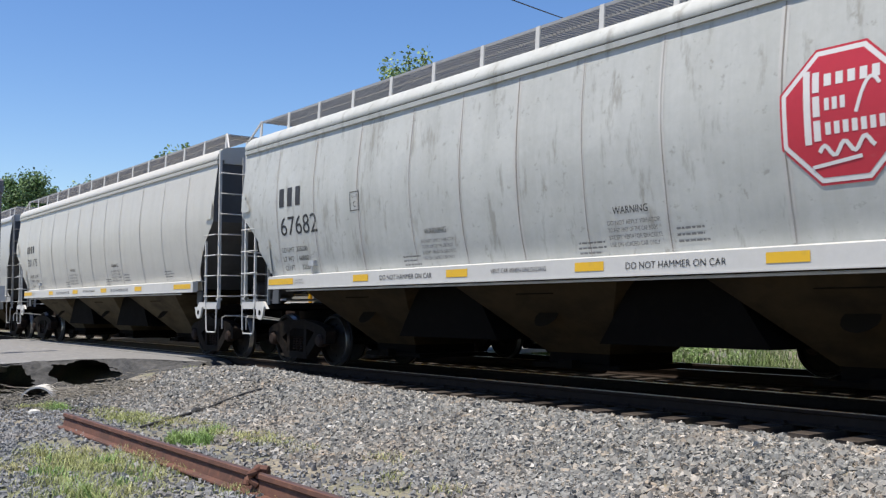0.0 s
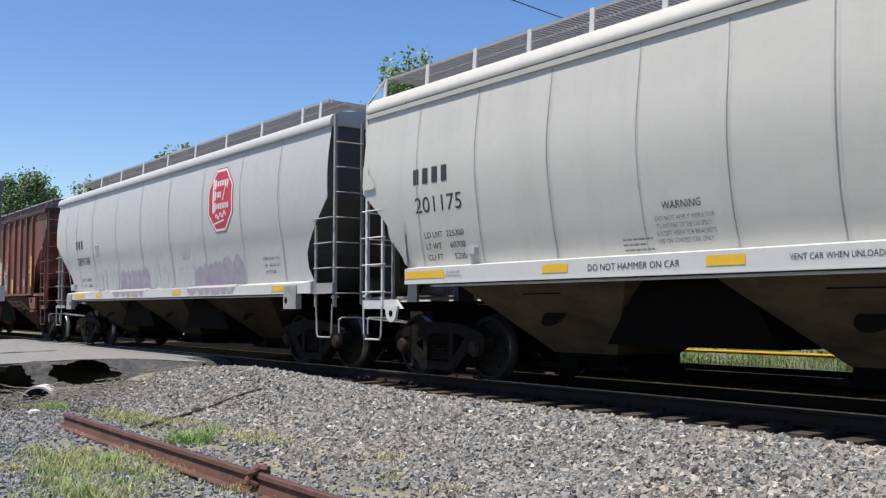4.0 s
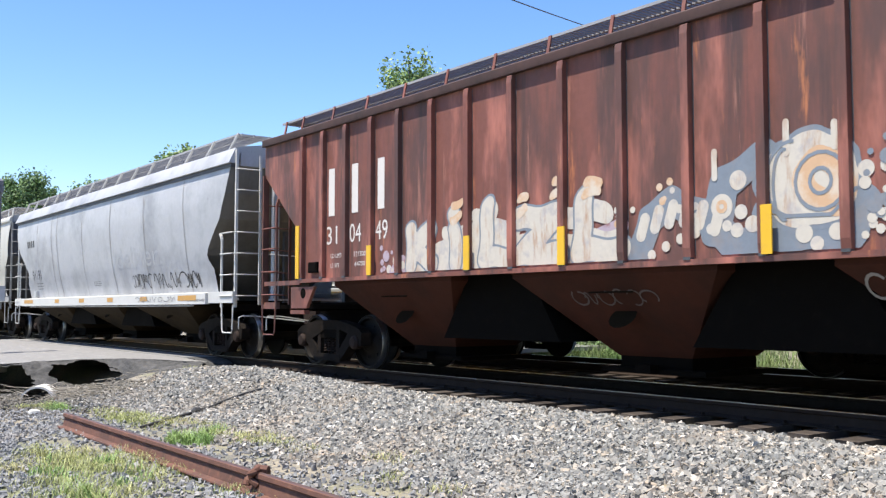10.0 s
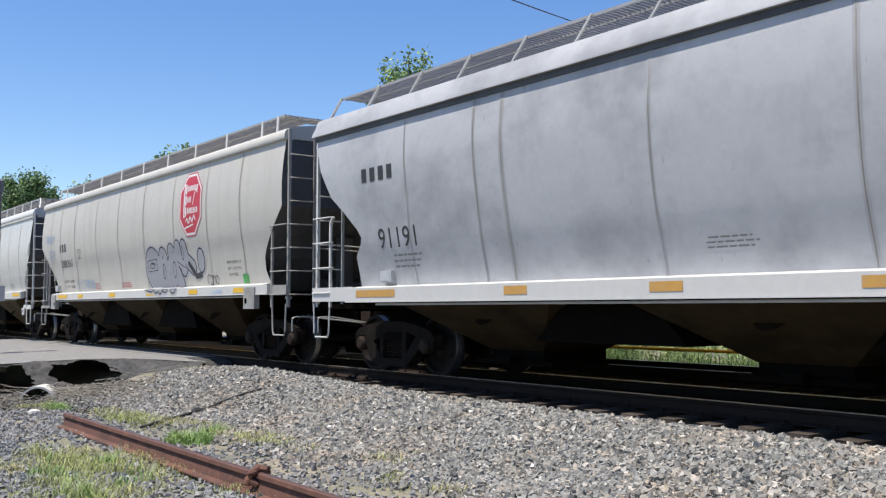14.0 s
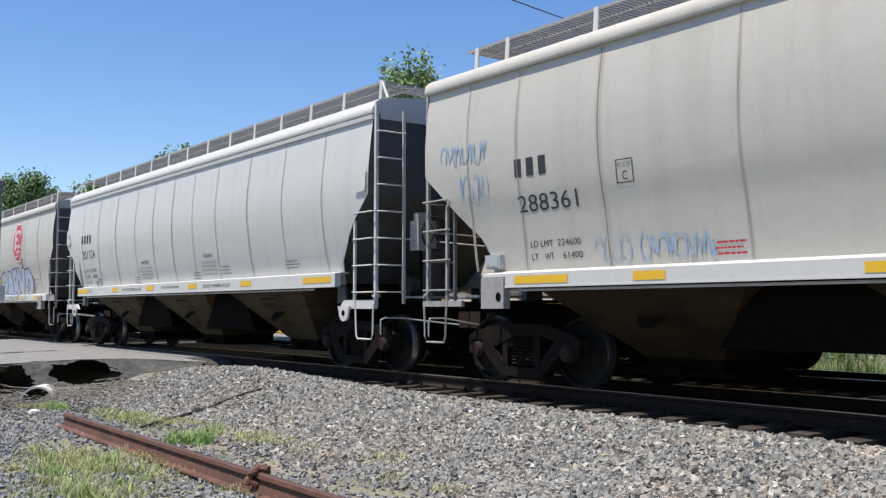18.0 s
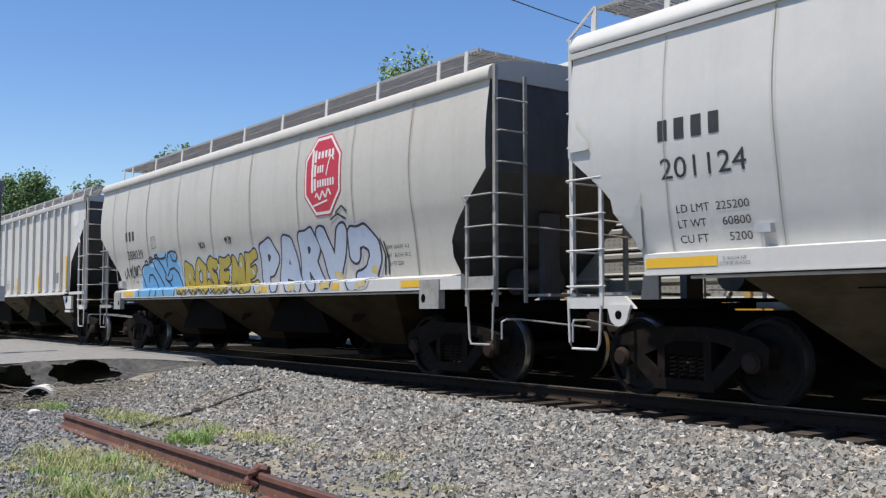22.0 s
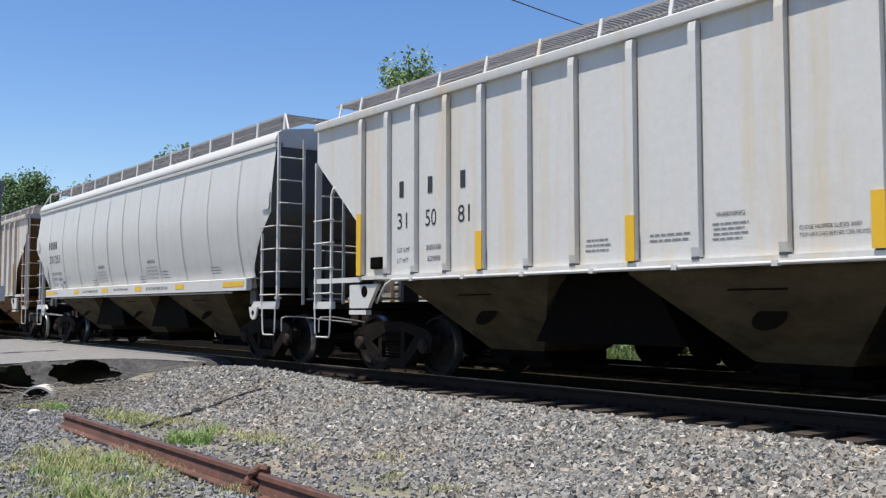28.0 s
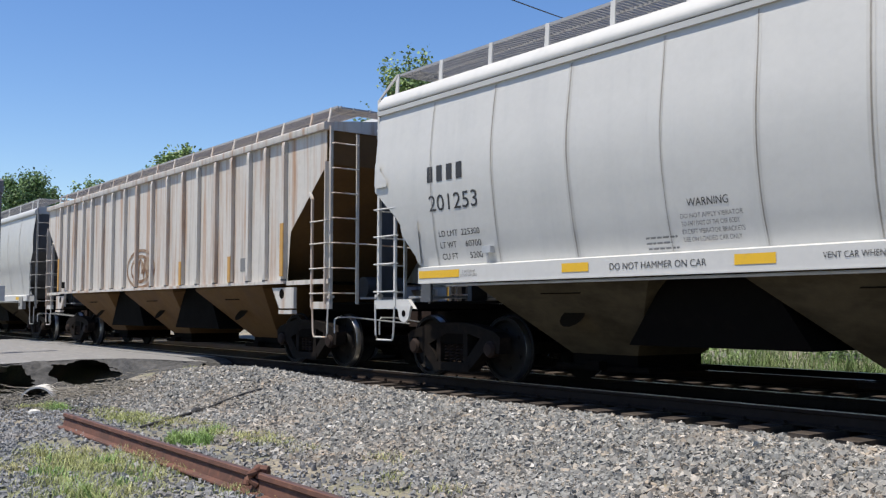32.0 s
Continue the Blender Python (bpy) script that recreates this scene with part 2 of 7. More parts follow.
STAIN = {
    "grey": surface("faint_grey_weld_stain", (0.509, 0.497, 0.468), 0.6, layers=(((0.573, 0.564, 0.536), 1.4, (1, 1, 0.6), 0.42, 0.62, 0.9),), grain=0.04),
    "warm": surface("faint_warm_weld_stain", (0.439, 0.409, 0.357), 0.6, layers=(((0.503, 0.480, 0.428), 1.4, (1, 1, 0.6), 0.42, 0.62, 0.9),), grain=0.04),
    "blue": surface("faint_blue_weld_stain", (0.351, 0.351, 0.357), 0.6, layers=(((0.421, 0.424, 0.439), 1.4, (1, 1, 0.6), 0.42, 0.62, 0.9),), grain=0.04),
}

# ---- ground: one sheet from the camera's feet to the horizon ----
def smooth(a, b, x):
    t = min(1.0, max(0.0, (x - a) / (b - a)))
    return t * t * (3 - 2 * t)


def ground_z(x, y):
    """Height of the ground: ballast beds, shoulder, ditch by the road, bank beyond."""
    bed = -0.235
    lo = -0.60 + 0.03 * noise.noise((x * 0.5, y * 0.5, 0)) + 0.012 * noise.noise((x * 3, y * 3, 1))
    z = bed + (lo - bed) * smooth(-1.7, -4.0, y) if y < 0 else bed
    if y > 6.4:
        z = bed + (-0.55 - bed) * smooth(6.4, 8.0, y) + 0.9 * smooth(9.0, 16.0, y) * (1 if x < 400 else 1)
    if y < -1.4:
        heap = 0.22 * math.exp(-((x + 15.8) / 2.6) ** 2 - ((y + 2.3) / 0.9) ** 2)
        z += heap
        hollow = smooth(-2.4, -3.2, y) * (1 - smooth(-7.0, -9.0, y))
        ditch = math.exp(-((x + 18.6) / 1.2) ** 2) * hollow
        z -= 0.05 * ditch
        if x < -19.7:
            under = -0.40 - 0.65 * hollow
            z = z + (under - z) * smooth(-19.7, -20.9, x) * (1 - smooth(-36, -40, x))
    elif y > 6.4 and -36 < x < -20:
        z = max(z, -0.2)
    return z


def spread(a, b, near0, near1, step):
    """Grid lines: fine between near0 and near1, coarser outwards."""
    out = [near0 + i * step for i in range(int((near1 - near0) / step) + 1)]
    for sgn, lim in ((-1, a), (1, b)):
        d, p = step, near0 if sgn < 0 else out[-1]
        edge = []
        while (p > lim) if sgn < 0 else (p < lim):
            d *= 1.35
            p += sgn * d
            edge.append(max(p, lim) if sgn < 0 else min(p, lim))
        out = edge[::-1] + out if sgn < 0 else out + edge
    return out


GROUND = surface("stony_ground", (0.17, 0.16, 0.14), 0.9, layers=(((0.36, 0.31, 0.22), 0.8, None, 0.4, 0.6, 0.85), ((0.17, 0.19, 0.08), 0.35, None, 0.5, 0.62, 0.7), ((0.12, 0.115, 0.11), 18.0, None, 0.45, 0.6, 0.7)), bump=((14, 0.8, 0.05), (45, 0.8, 0.02)), grain=0.25)
xs, ys = spread(-2500, 2500, -26, 2, 0.16), spread(-2500, 2500, -8.2, -1.2, 0.14)
rows = [[(x, y, ground_z(x, y)) for x in xs] for y in ys]
ground = solid("ground", Geo().sheet(rows), GROUND, "dusty gravelly ground beside the railway", "ground", kind="structure", smooth=True)



def stone_mix(name, shades):
    """Stones whose shade differs from piece to piece."""
    m = surface(name, (0.3, 0.3, 0.3), 0.85, grain=0.0)
    nt = m.node_tree
    r = nt.nodes.new("ShaderNodeValToRGB")
    nt.links.new(nt.nodes.new("ShaderNodeNewGeometry").outputs["Random Per Island"], r.inputs["Fac"])
    r.color_ramp.interpolation = "LINEAR"
    while len(r.color_ramp.elements) < len(shades):
        r.color_ramp.elements.new(0.5)
    for k, (el, c) in enumerate(zip(r.color_ramp.elements, shades)):
        el.position, el.color = k / (len(shades) - 1), (*dusty(c), 1)
    coord = nt.nodes.new("ShaderNodeTexCoord").outputs["Object"]
    col = r.outputs["Color"]
    fleck = ramp(nt, noise_tex(nt, coord, 35.0, 5.0), 0.35, 0.7)
    dark = mix(nt, 1.0, col, (0.72, 0.72, 0.72), "MULTIPLY")
    col = mix(nt, fleck, dark, col)
    tan = mix(nt, 1.0, col, (1.06, 0.98, 0.90), "MULTIPLY")
    col = mix(nt, ramp(nt, noise_tex(nt, coord, 0.8), 0.5, 0.68), col, tan)
    nt.links.new(col, nt.nodes["Principled BSDF"].inputs["Base Color"])
    return m


STONE = stone_mix("crushed_granite_ballast", ((0.114, 0.114, 0.110), (0.194, 0.192, 0.182), (0.273, 0.270, 0.257), (0.238, 0.239, 0.227), (0.352, 0.348, 0.326), (0.282, 0.277, 0.264), (0.370, 0.317, 0.255), (0.616, 0.598, 0.563)))


def stones(count, region, size, seed, lift=0.0):
    """Loose angular stones over a region given by a function of (x, y) -> chance."""
    rng = np.random.default_rng(seed)
    base = np.array([(i, j, k) for k in (-1, 1) for j in (-1, 1) for i in (-1, 1)]) * 0.8
    tri = np.array([(0, 2, 3), (0, 3, 1), (4, 5, 7), (4, 7, 6), (0, 1, 5), (0, 5, 4), (2, 6, 7), (2, 7, 3), (0, 4, 6), (0, 6, 2), (1, 3, 7), (1, 7, 5)])
    box = region[0]
    pts = []
    while len(pts) < count:
        x, y = rng.uniform(box[0], box[1]), rng.uniform(box[2], box[3])
        if rng.random() < region[1](x, y):
            pts.append((x, y, ground_z(x, y) + lift))
    pts = np.array(pts)
    n = len(pts)
    r = rng.uniform(*size, n) * rng.choice((1, 1, 1, 1.35), n)
    v = base[None] * rng.uniform(0.45, 1.25, (n, 8, 3)) * rng.uniform((0.75, 0.6, 0.42), (1.25, 1.0, 0.85), (n, 3))[:, None] * r[:, None, None]
    for p, q, reach in ((1, 2, 1.5), (0, 2, 1.5), (0, 1, 3.14)):
        a = rng.uniform(-reach, reach, n)[:, None]
        b, c = v[..., p] * np.cos(a) - v[..., q] * np.sin(a), v[..., p] * np.sin(a) + v[..., q] * np.cos(a)
        v[..., p], v[..., q] = b, c
    v = v + pts[:, None] + np.stack([0 * r, 0 * r, r * rng.uniform(0.0, 0.5, n)], -1)[:, None]
    me = bpy.data.meshes.new("stones")
    me.from_pydata(v.reshape(-1, 3), [], (tri[None] + 8 * np.arange(n)[:, None, None]).reshape(-1, 3))
    return me


def strewn(name, me, material, label, category):
    me.materials.append(material)
    return tagged(new(name, me), label, category, kind="stuff")


def shoulder(x, y):
    """Thick ballast beside the ties, thinning out towards the camera."""
    d = 1.0 if y > -3.7 else max(0.0, 1 - (-3.7 - y) / 1.2)
    if x < -17.6 and y < -1.6:
        d *= max(0.0, 1 - (-17.6 - x) / 1.6)
    near = 1.0 if x > -14 else 0.75
    return d * near


# Oily stones, with the train's shade put into their dark colours too.
OILED_SHADE = stone_mix("oily_shade_dark_ballast", ((0.015, 0.015, 0.015), (0.03, 0.028, 0.026), (0.055, 0.05, 0.045)))
strewn("ballast", stones(60000, ((-20, -2.6, -4.9, -1.36), shoulder), (0.018, 0.036), 1), STONE, "loose grey crushed-stone ballast along the track", "ballast")
BLUESTONE = stone_mix("blue_grey_gravel", ((0.14, 0.145, 0.15), (0.22, 0.226, 0.236), (0.28, 0.285, 0.295), (0.40, 0.40, 0.40)))
strewn("gravel", stones(13000, ((-16.5, -5.5, -8.6, -4.3), lambda x, y: (1.0 if y < -5.2 else 0.35) * (0.5 + 0.5 * (noise.noise((x * 0.7, y * 0.7, 4)) > -0.15))), (0.016, 0.030), 2), BLUESTONE, "fine blue-grey gravel over the verge", "gravel")
MUCK = stone_mix("dark_ditch_rubble", ((0.04, 0.038, 0.035), (0.10, 0.095, 0.085), (0.17, 0.16, 0.14), (0.24, 0.22, 0.19)))
strewn("ditch_rubble", stones(5000, ((-20.2, -15.2, -6.2, -2.9), lambda x, y: 0.9 if x < -16.5 else 0.4), (0.015, 0.035), 12), MUCK, "dark rubble and dirt in the ditch", "rubble")
strewn("track_ballast", stones(6000, ((-24, -2.5, -1.25, 1.5), lambda x, y: 1.0), (0.024, 0.042), 3, -0.03), OILED_SHADE, "oily ballast stones between the sleepers, darkened for shade under trains", "ballast")

# ---- the two tracks ----
RAIL_TOP = surface("polished_rail_head", (0.42, 0.40, 0.38), 0.35, 0.9, grain=0.08)
# Rail web and ties: the train's shade is put into these dark colours.
RAIL_RUST = surface("rusty_shade_dark_rail_web", (0.030, 0.022, 0.018), 0.9, layers=(((0.022, 0.015, 0.012), 4.0, None, 0.45, 0.65, 0.7),), grain=0.12, shine=0.1)
TIE = surface("creosoted_shade_dark_tie", (0.045, 0.036, 0.03), 0.9, shine=0.2, layers=(((0.11, 0.09, 0.075), 2.5, (0.6, 3, 3), 0.5, 0.7, 0.7),), bump=((10, 0.5, 0.02), (50, 0.3, 0.004)), each=0.35, grain=0.2)
RAIL_PROFILE = [(-0.07, -0.17), (0.07, -0.17), (0.07, -0.158), (0.012, -0.135), (0.009, -0.05), (0.034, -0.038), (0.036, -0.008), (0.028, -0.0015), (-0.028, -0.0015), (-0.036, -0.008), (-0.034, -0.038), (-0.009, -0.05), (-0.012, -0.135), (-0.07, -0.158)]
for cy, nm, label in ((0.0, "near_track", "near railway track with steel rails on wooden ties"), (4.3, "far_track", "second railway track beside the first")):
    track = thing(nm, pose(0, cy, 0), label, "railway track", kind="structure")
    for s in (-1, 1):
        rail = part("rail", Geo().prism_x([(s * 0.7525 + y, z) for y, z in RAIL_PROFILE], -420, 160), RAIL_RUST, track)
        part("rail_head", Geo().box(-420, 160, s * 0.7525 - 0.031, s * 0.7525 + 0.031, -0.004, 0.0005), RAIL_TOP, rail, "bright worn running surface")
    rnd = random.Random(11 + int(cy))
    ties = []
    for k in range(3):
        j = [rnd.uniform(-0.02, 0.02) for _ in range(8)]
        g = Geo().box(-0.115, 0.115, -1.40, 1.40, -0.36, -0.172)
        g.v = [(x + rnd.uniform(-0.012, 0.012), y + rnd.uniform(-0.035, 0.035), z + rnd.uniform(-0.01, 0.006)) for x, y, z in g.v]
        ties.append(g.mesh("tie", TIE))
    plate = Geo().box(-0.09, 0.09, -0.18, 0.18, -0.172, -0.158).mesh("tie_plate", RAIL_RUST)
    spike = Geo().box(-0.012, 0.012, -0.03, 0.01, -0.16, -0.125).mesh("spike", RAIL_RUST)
    n0, n1 = (-60, 14) if cy == 0 else (-50, 8)
    for k in range(n0, n1):
        ob = new("tie", ties[k % 3])
        ob.parent = track
        ob.matrix_basis = pose(k * 0.533 + rnd.uniform(-0.03, 0.03), rnd.uniform(-0.03, 0.03), 0, 0, 0, rnd.uniform(-1.2, 1.2))
        if cy == 0 and k > -45:
            for s in (-1, 1):
                p = new("tie_plate", plate)
                p.parent, p.matrix_basis = ob, pose(0, s * 0.7525, 0.002)
                q = new("spike", spike)
                q.parent, q.matrix_basis = ob, pose(0.05, s * 0.7525 - 0.085, 0.0)

# ---- level crossing: broken asphalt, culvert, ditch ----
ASPHALT = surface("sun_bleached_asphalt", (0.19, 0.185, 0.178), 0.9, layers=(((0.20, 0.195, 0.19), 0.9, None, 0.45, 0.65, 0.6), ((0.36, 0.34, 0.31), 5.0, None, 0.55, 0.7, 0.6)), bump=((60, 0.4, 0.006),), grain=0.15)
TAR = surface("broken_black_asphalt", (0.045, 0.044, 0.043), 0.85, layers=(((0.12, 0.115, 0.11), 4.0, None, 0.5, 0.7, 0.7),), bump=((9, 0.8, 0.05), (40, 0.6, 0.01)), grain=0.2)
rnd = random.Random(5)
edge = [(-19.0, -1.45), (-19.5, -1.9), (-20.3, -2.4), (-21.0, -2.9), (-21.4, -3.3), (-21.5, -3.9), (-21.45, -4.5), (-21.4, -5.2), (-21.2, -6.0), (-20.8, -7.0), (-20.2, -8.0), (-19.8, -11.0), (-19.8, -30.0)]
fine = []
for (a, b), (c, d) in zip(edge, edge[1:]):
    n = 6 if d > -8 else 3
    fine += [(a + (c - a) * k / n + (rnd.uniform(-0.06, 0.06) if d > -7 else 0), b + (d - b) * k / n) for k in range(n)]
fine.append(edge[-1])


def road_z(x, y):
    return -0.03 - 0.10 * smooth(-1.5, -6.0, y) - 0.07 * smooth(-20.5, -18.4, x)


rows = []
for x, y in fine:
    rows.append([(x + (-36.0 - x) * k / 14, y, road_z(x + (-36.0 - x) * k / 14, y)) for k in range(15)])
road = solid("road", Geo().sheet(rows), ASPHALT, "grey sun-bleached asphalt road at the level crossing", "road", kind="structure", smooth=True)
# a slumped tar apron with two washed-out holes
rows = []
line = [(a + (c - a) * k / 24, b + (d - b) * k / 24) for (a, b), (c, d) in zip(edge[:9], edge[1:10]) for k in range(24)]
for x, y in line:
    row = []
    for j in range(31):
        q = j / 30
        lump = noise.noise((x * 2.2, y * 2.2, q * 3)) * 0.10 + noise.noise((x * 8, y * 8, q * 9)) * 0.03
        row.append((x + (0.25 + 0.85 * smooth(-1.6, -3.0, y)) * q + lump * q, y - 0.45 * q * smooth(-3.4, -2.0, y) + lump * 0.4 * q, road_z(x, y) + (lump * 0.7 if j else 0.004) - (0.16 + 0.56 * smooth(-1.5, -3.0, y)) * q ** 1.25))
    rows.append(row)
g = Geo()
m = len(rows[0])
faces = []
for i in range(len(rows) - 1):
    for j in range(m - 1):
        y, q = rows[i][j][1], (j + 0.5) / 30
        wob = 0.5 * noise.noise((y * 3, q * 4, 7)) + 0.3 * noise.noise((y * 9, q * 11, 3))
        if any(((y - cy) / ry) ** 2 + ((q - cq) / rq) ** 2 + wob < 1 for cy, ry, cq, rq in ((-3.42, 0.62, 0.42, 0.36), (-4.95, 0.55, 0.48, 0.40))):
            continue
        faces.append((i * m + j, i * m + j + 1, (i + 1) * m + j + 1, (i + 1) * m + j)[::-1])
g.add([p for r in rows for p in r], faces)
part("broken_edge", g, TAR, road, "slumped black tar edge with two washed-out holes")
part("crossing_panel", Geo().box(-36, -19.2, -0.66, 0.66, -0.14, -0.02), TAR, road)
part("crossing_panel", Geo().box(-36, -20.0, -1.5, -0.83, -0.14, -0.022), ASPHALT, road)
part("crossing_panel", Geo().prism([(-20.0, -0.026), (-19.5, -0.05), (-19.2, -0.12), (-19.1, -0.2), (-20.0, -0.2)], -1.5, -0.83), TAR, road)
part("crossing_panel", Geo().box(-36, -19.2, 0.83, 3.4, -0.14, -0.025), TAR, road)
part("crossing_panel", Geo().box(-36, -19.2, 5.2, 30.0, -0.14, -0.03), ASPHALT, road)
CONCRETE = surface("pale_concrete", (0.62, 0.60, 0.56), 0.8, layers=(((0.35, 0.33, 0.3), 3.0, None, 0.5, 0.7, 0.6),), bump=((20, 0.3, 0.01),), grain=0.1)


def pipe_geo(r, t, length):
    g = Geo()
    n = 22
    ring = [(math.cos(k * math.tau / n), math.sin(k * math.tau / n)) for k in range(n)]
    for rr, flip in ((r, 1), (r - t, -1)):
        vs = [(x, c * rr, s * rr) for x in (0, length) for c, s in ring]
        fs = [(k, (k + 1) % n, n + (k + 1) % n, n + k)[::flip] for k in range(n)]
        g.add(vs, fs)
    vs = [(0, c * rr, s * rr) for rr in (r, r - t) for c, s in ring]
    g.add(vs, [(k, n + k, n + (k + 1) % n, (k + 1) % n) for k in range(n)])
    return g


for x, y, z, r, rz in ((-18.4, -4.98, -0.68, 0.30, 162),):
    pipe = solid("culvert_pipe", pipe_geo(r, 0.035, 2.2), CONCRETE, "pale concrete culvert pipe end in the ditch", "pipe", smooth=True)
    pipe.matrix_basis = pose(x, y, z, 0, 3, rz)
solid("rubble_stone", Geo().lathe([(0.02, -0.09), (0.055, -0.06), (0.06, 0.02), (0.035, 0.08), (0.01, 0.1)], 7, (-15.6, -5.72, -0.57)), CONCRETE, "white chunk of rubble on the verge", "stone")
TWIG = surface("dry_grey_twigs", (0.25, 0.23, 0.195), 0.9, grain=0.2)
g, rnd = Geo(), random.Random(3)
for k in range(230):
    x, y = -18.9 + rnd.gauss(0, 0.8), -4.1 + rnd.gauss(0, 0.65)
    a, l = rnd.uniform(0, 6.3), rnd.uniform(0.2, 0.8)
    z = max(ground_z(x, y), -0.66) + rnd.uniform(0.0, 0.12)
    g.tube([(x, y, z), (x + l * 0.5 * math.cos(a), y + l * 0.5 * math.sin(a), z + rnd.uniform(0, 0.10)), (x + l * math.cos(a + 0.2), y + l * math.sin(a + 0.2), z + rnd.uniform(-0.02, 0.08))], rnd.uniform(0.003, 0.008), 4)
solid("brushwood", g, TWIG, "tangle of dry grey twigs in the ditch", "twigs", kind="stuff")

# ---- discarded rail and a cable on the verge ----
OLD_RAIL = surface("deep_rusted_rail", (0.13, 0.055, 0.036), 0.85, layers=(((0.065, 0.033, 0.026), 3.0, None, 0.45, 0.65, 0.7), ((0.22, 0.10, 0.06), 8.0, None, 0.55, 0.7, 0.6)), bump=((40, 0.4, 0.004),), grain=0.15)
old = thing("discarded_rail", Matrix.Translation((-13.62, -5.80, -0.40)) @ Matrix.Rotation(radians(-0.5), 4, "Z") @ Matrix.Rotation(radians(-13), 4, "X"), "rusty discarded rail lying on the verge", "rail")
prof = [(y * 1.15, z * 1.2) for y, z in RAIL_PROFILE]
part("rail_bar", Geo().prism_x(prof, 0, 9.5), OLD_RAIL, old)
OLD_HEAD = surface("smooth_brown_rail_head", (0.085, 0.045, 0.035), 0.5, layers=(((0.07, 0.04, 0.035), 3.0, (0.3, 1, 1), 0.45, 0.65, 0.7),), bump=((60, 0.3, 0.003),), grain=0.1)
head = [(y * 0.88, z) for y, z in [(-0.036, -0.046), (0.036, -0.046), (0.043, -0.034), (0.043, -0.012), (0.036, 0.0), (0.02, 0.008), (0, 0.010), (-0.02, 0.008), (-0.036, 0.0), (-0.043, -0.012), (-0.043, -0.034)]]
part("rail_head", Geo().prism_x(head, -0.004, 9.504), OLD_HEAD, old, smooth=True)
clamp = [(5.95 + 0.03 * math.sin(2 * k), 0.075 * math.cos(k * 0.628), -0.03 + 0.07 * math.sin(k * 0.628)) for k in range(11)]
part("rusted_clamp", Geo().tube(clamp, 0.034, 8).tube([(5.93, -0.06, -0.02), (5.90, -0.075, -0.07), (5.91, -0.08, -0.12)], 0.035, 7).tube([(5.96, 0.0, 0.035), (6.02, 0.04, 0.04)], 0.035, 7), OLD_RAIL, old, smooth=True)
RUBBER = surface("black_rubber_hose", (0.03, 0.03, 0.032), 0.7, grain=0.1)
route = [(-13.95, -2.73), (-14.09, -2.98), (-14.17, -3.23), (-14.12, -3.53), (-14.05, -3.76), (-13.44, -4.42), (-12.72, -5.09)]
pts = [(x, y, ground_z(x, y) + 0.045) for x, y in route]
CX, CY = route[4]
cable = solid("cable", Geo().tube(pts, 0.022, 7), RUBBER, "black cable lying across the ballast", "cable", smooth=True)
part("cable_lump", Geo().lathe([(0.02, -0.08), (0.06, -0.04), (0.055, 0.05), (0.02, 0.08)], 9, (CX, CY, ground_z(CX, CY) + 0.05)), RUBBER, cable)


def lerp(table, z):
    """Straight-line lookup in a table of (z, value)."""
    if z <= table[0][0]:
        return table[0][1]
    for (a, p), (b, q) in zip(table, table[1:]):
        if z <= b:
            return p + (q - p) * (z - a) / (b - a)
    return table[-1][1]


def rounded(table, n=5):
    """The same table drawn as a smooth curve through its points."""
    out = []
    for i in range(len(table) - 1):
        p = [table[max(0, min(len(table) - 1, i + k))] for k in (-1, 0, 1, 2)]
        for j in range(n):
            u = j / n
            z = p[1][0] + (p[2][0] - p[1][0]) * u
            m1 = (p[2][1] - p[0][1]) / (p[2][0] - p[0][0]) * (p[2][0] - p[1][0])
            m2 = (p[3][1] - p[1][1]) / (p[3][0] - p[1][0]) * (p[2][0] - p[1][0])
            out.append((z, (2 * u ** 3 - 3 * u ** 2 + 1) * p[1][1] + (u ** 3 - 2 * u ** 2 + u) * m1 + (3 * u ** 2 - 2 * u ** 3) * p[2][1] + (u ** 3 - u ** 2) * m2))
    return out + [table[-1]]


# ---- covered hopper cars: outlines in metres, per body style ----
# Slope sheets of the long car, with their shade put into the paint.
OLIVE_END = surface("dusty_olive_shade_paint", (0.17, 0.17, 0.165), 0.6, layers=(((0.07, 0.065, 0.05), 1.5, (1, 1, 0.3), 0.45, 0.7, 0.7),), grain=0.1)
PORT = surface("sooty_port_cover", (0.017, 0.012, 0.007), 0.95, grain=0.1, shine=0.02)
CURVED_A = rounded([(1.2, 1.37), (1.5, 1.42), (1.66, 1.45), (2.0, 1.53), (2.3, 1.575), (2.6, 1.61), (2.92, 1.626), (3.2, 1.616), (3.5, 1.588), (3.8, 1.553), (4.05, 1.52)])
CURVED_B = rounded([(1.2, 1.34), (1.54, 1.43), (1.9, 1.485), (2.2, 1.527), (2.5, 1.583), (2.77, 1.612), (3.1, 1.626), (3.4, 1.620), (3.7, 1.593), (4.0, 1.55), (4.15, 1.53)])
CURVED_C = rounded([(1.2, 1.32), (1.42, 1.35), (1.8, 1.44), (2.05, 1.497), (2.4, 1.55), (2.77, 1.592), (3.0, 1.613), (3.26, 1.626), (3.6, 1.612), (3.9, 1.58)])
FLAT = [(1.2, 1.55), (4.2, 1.55)]
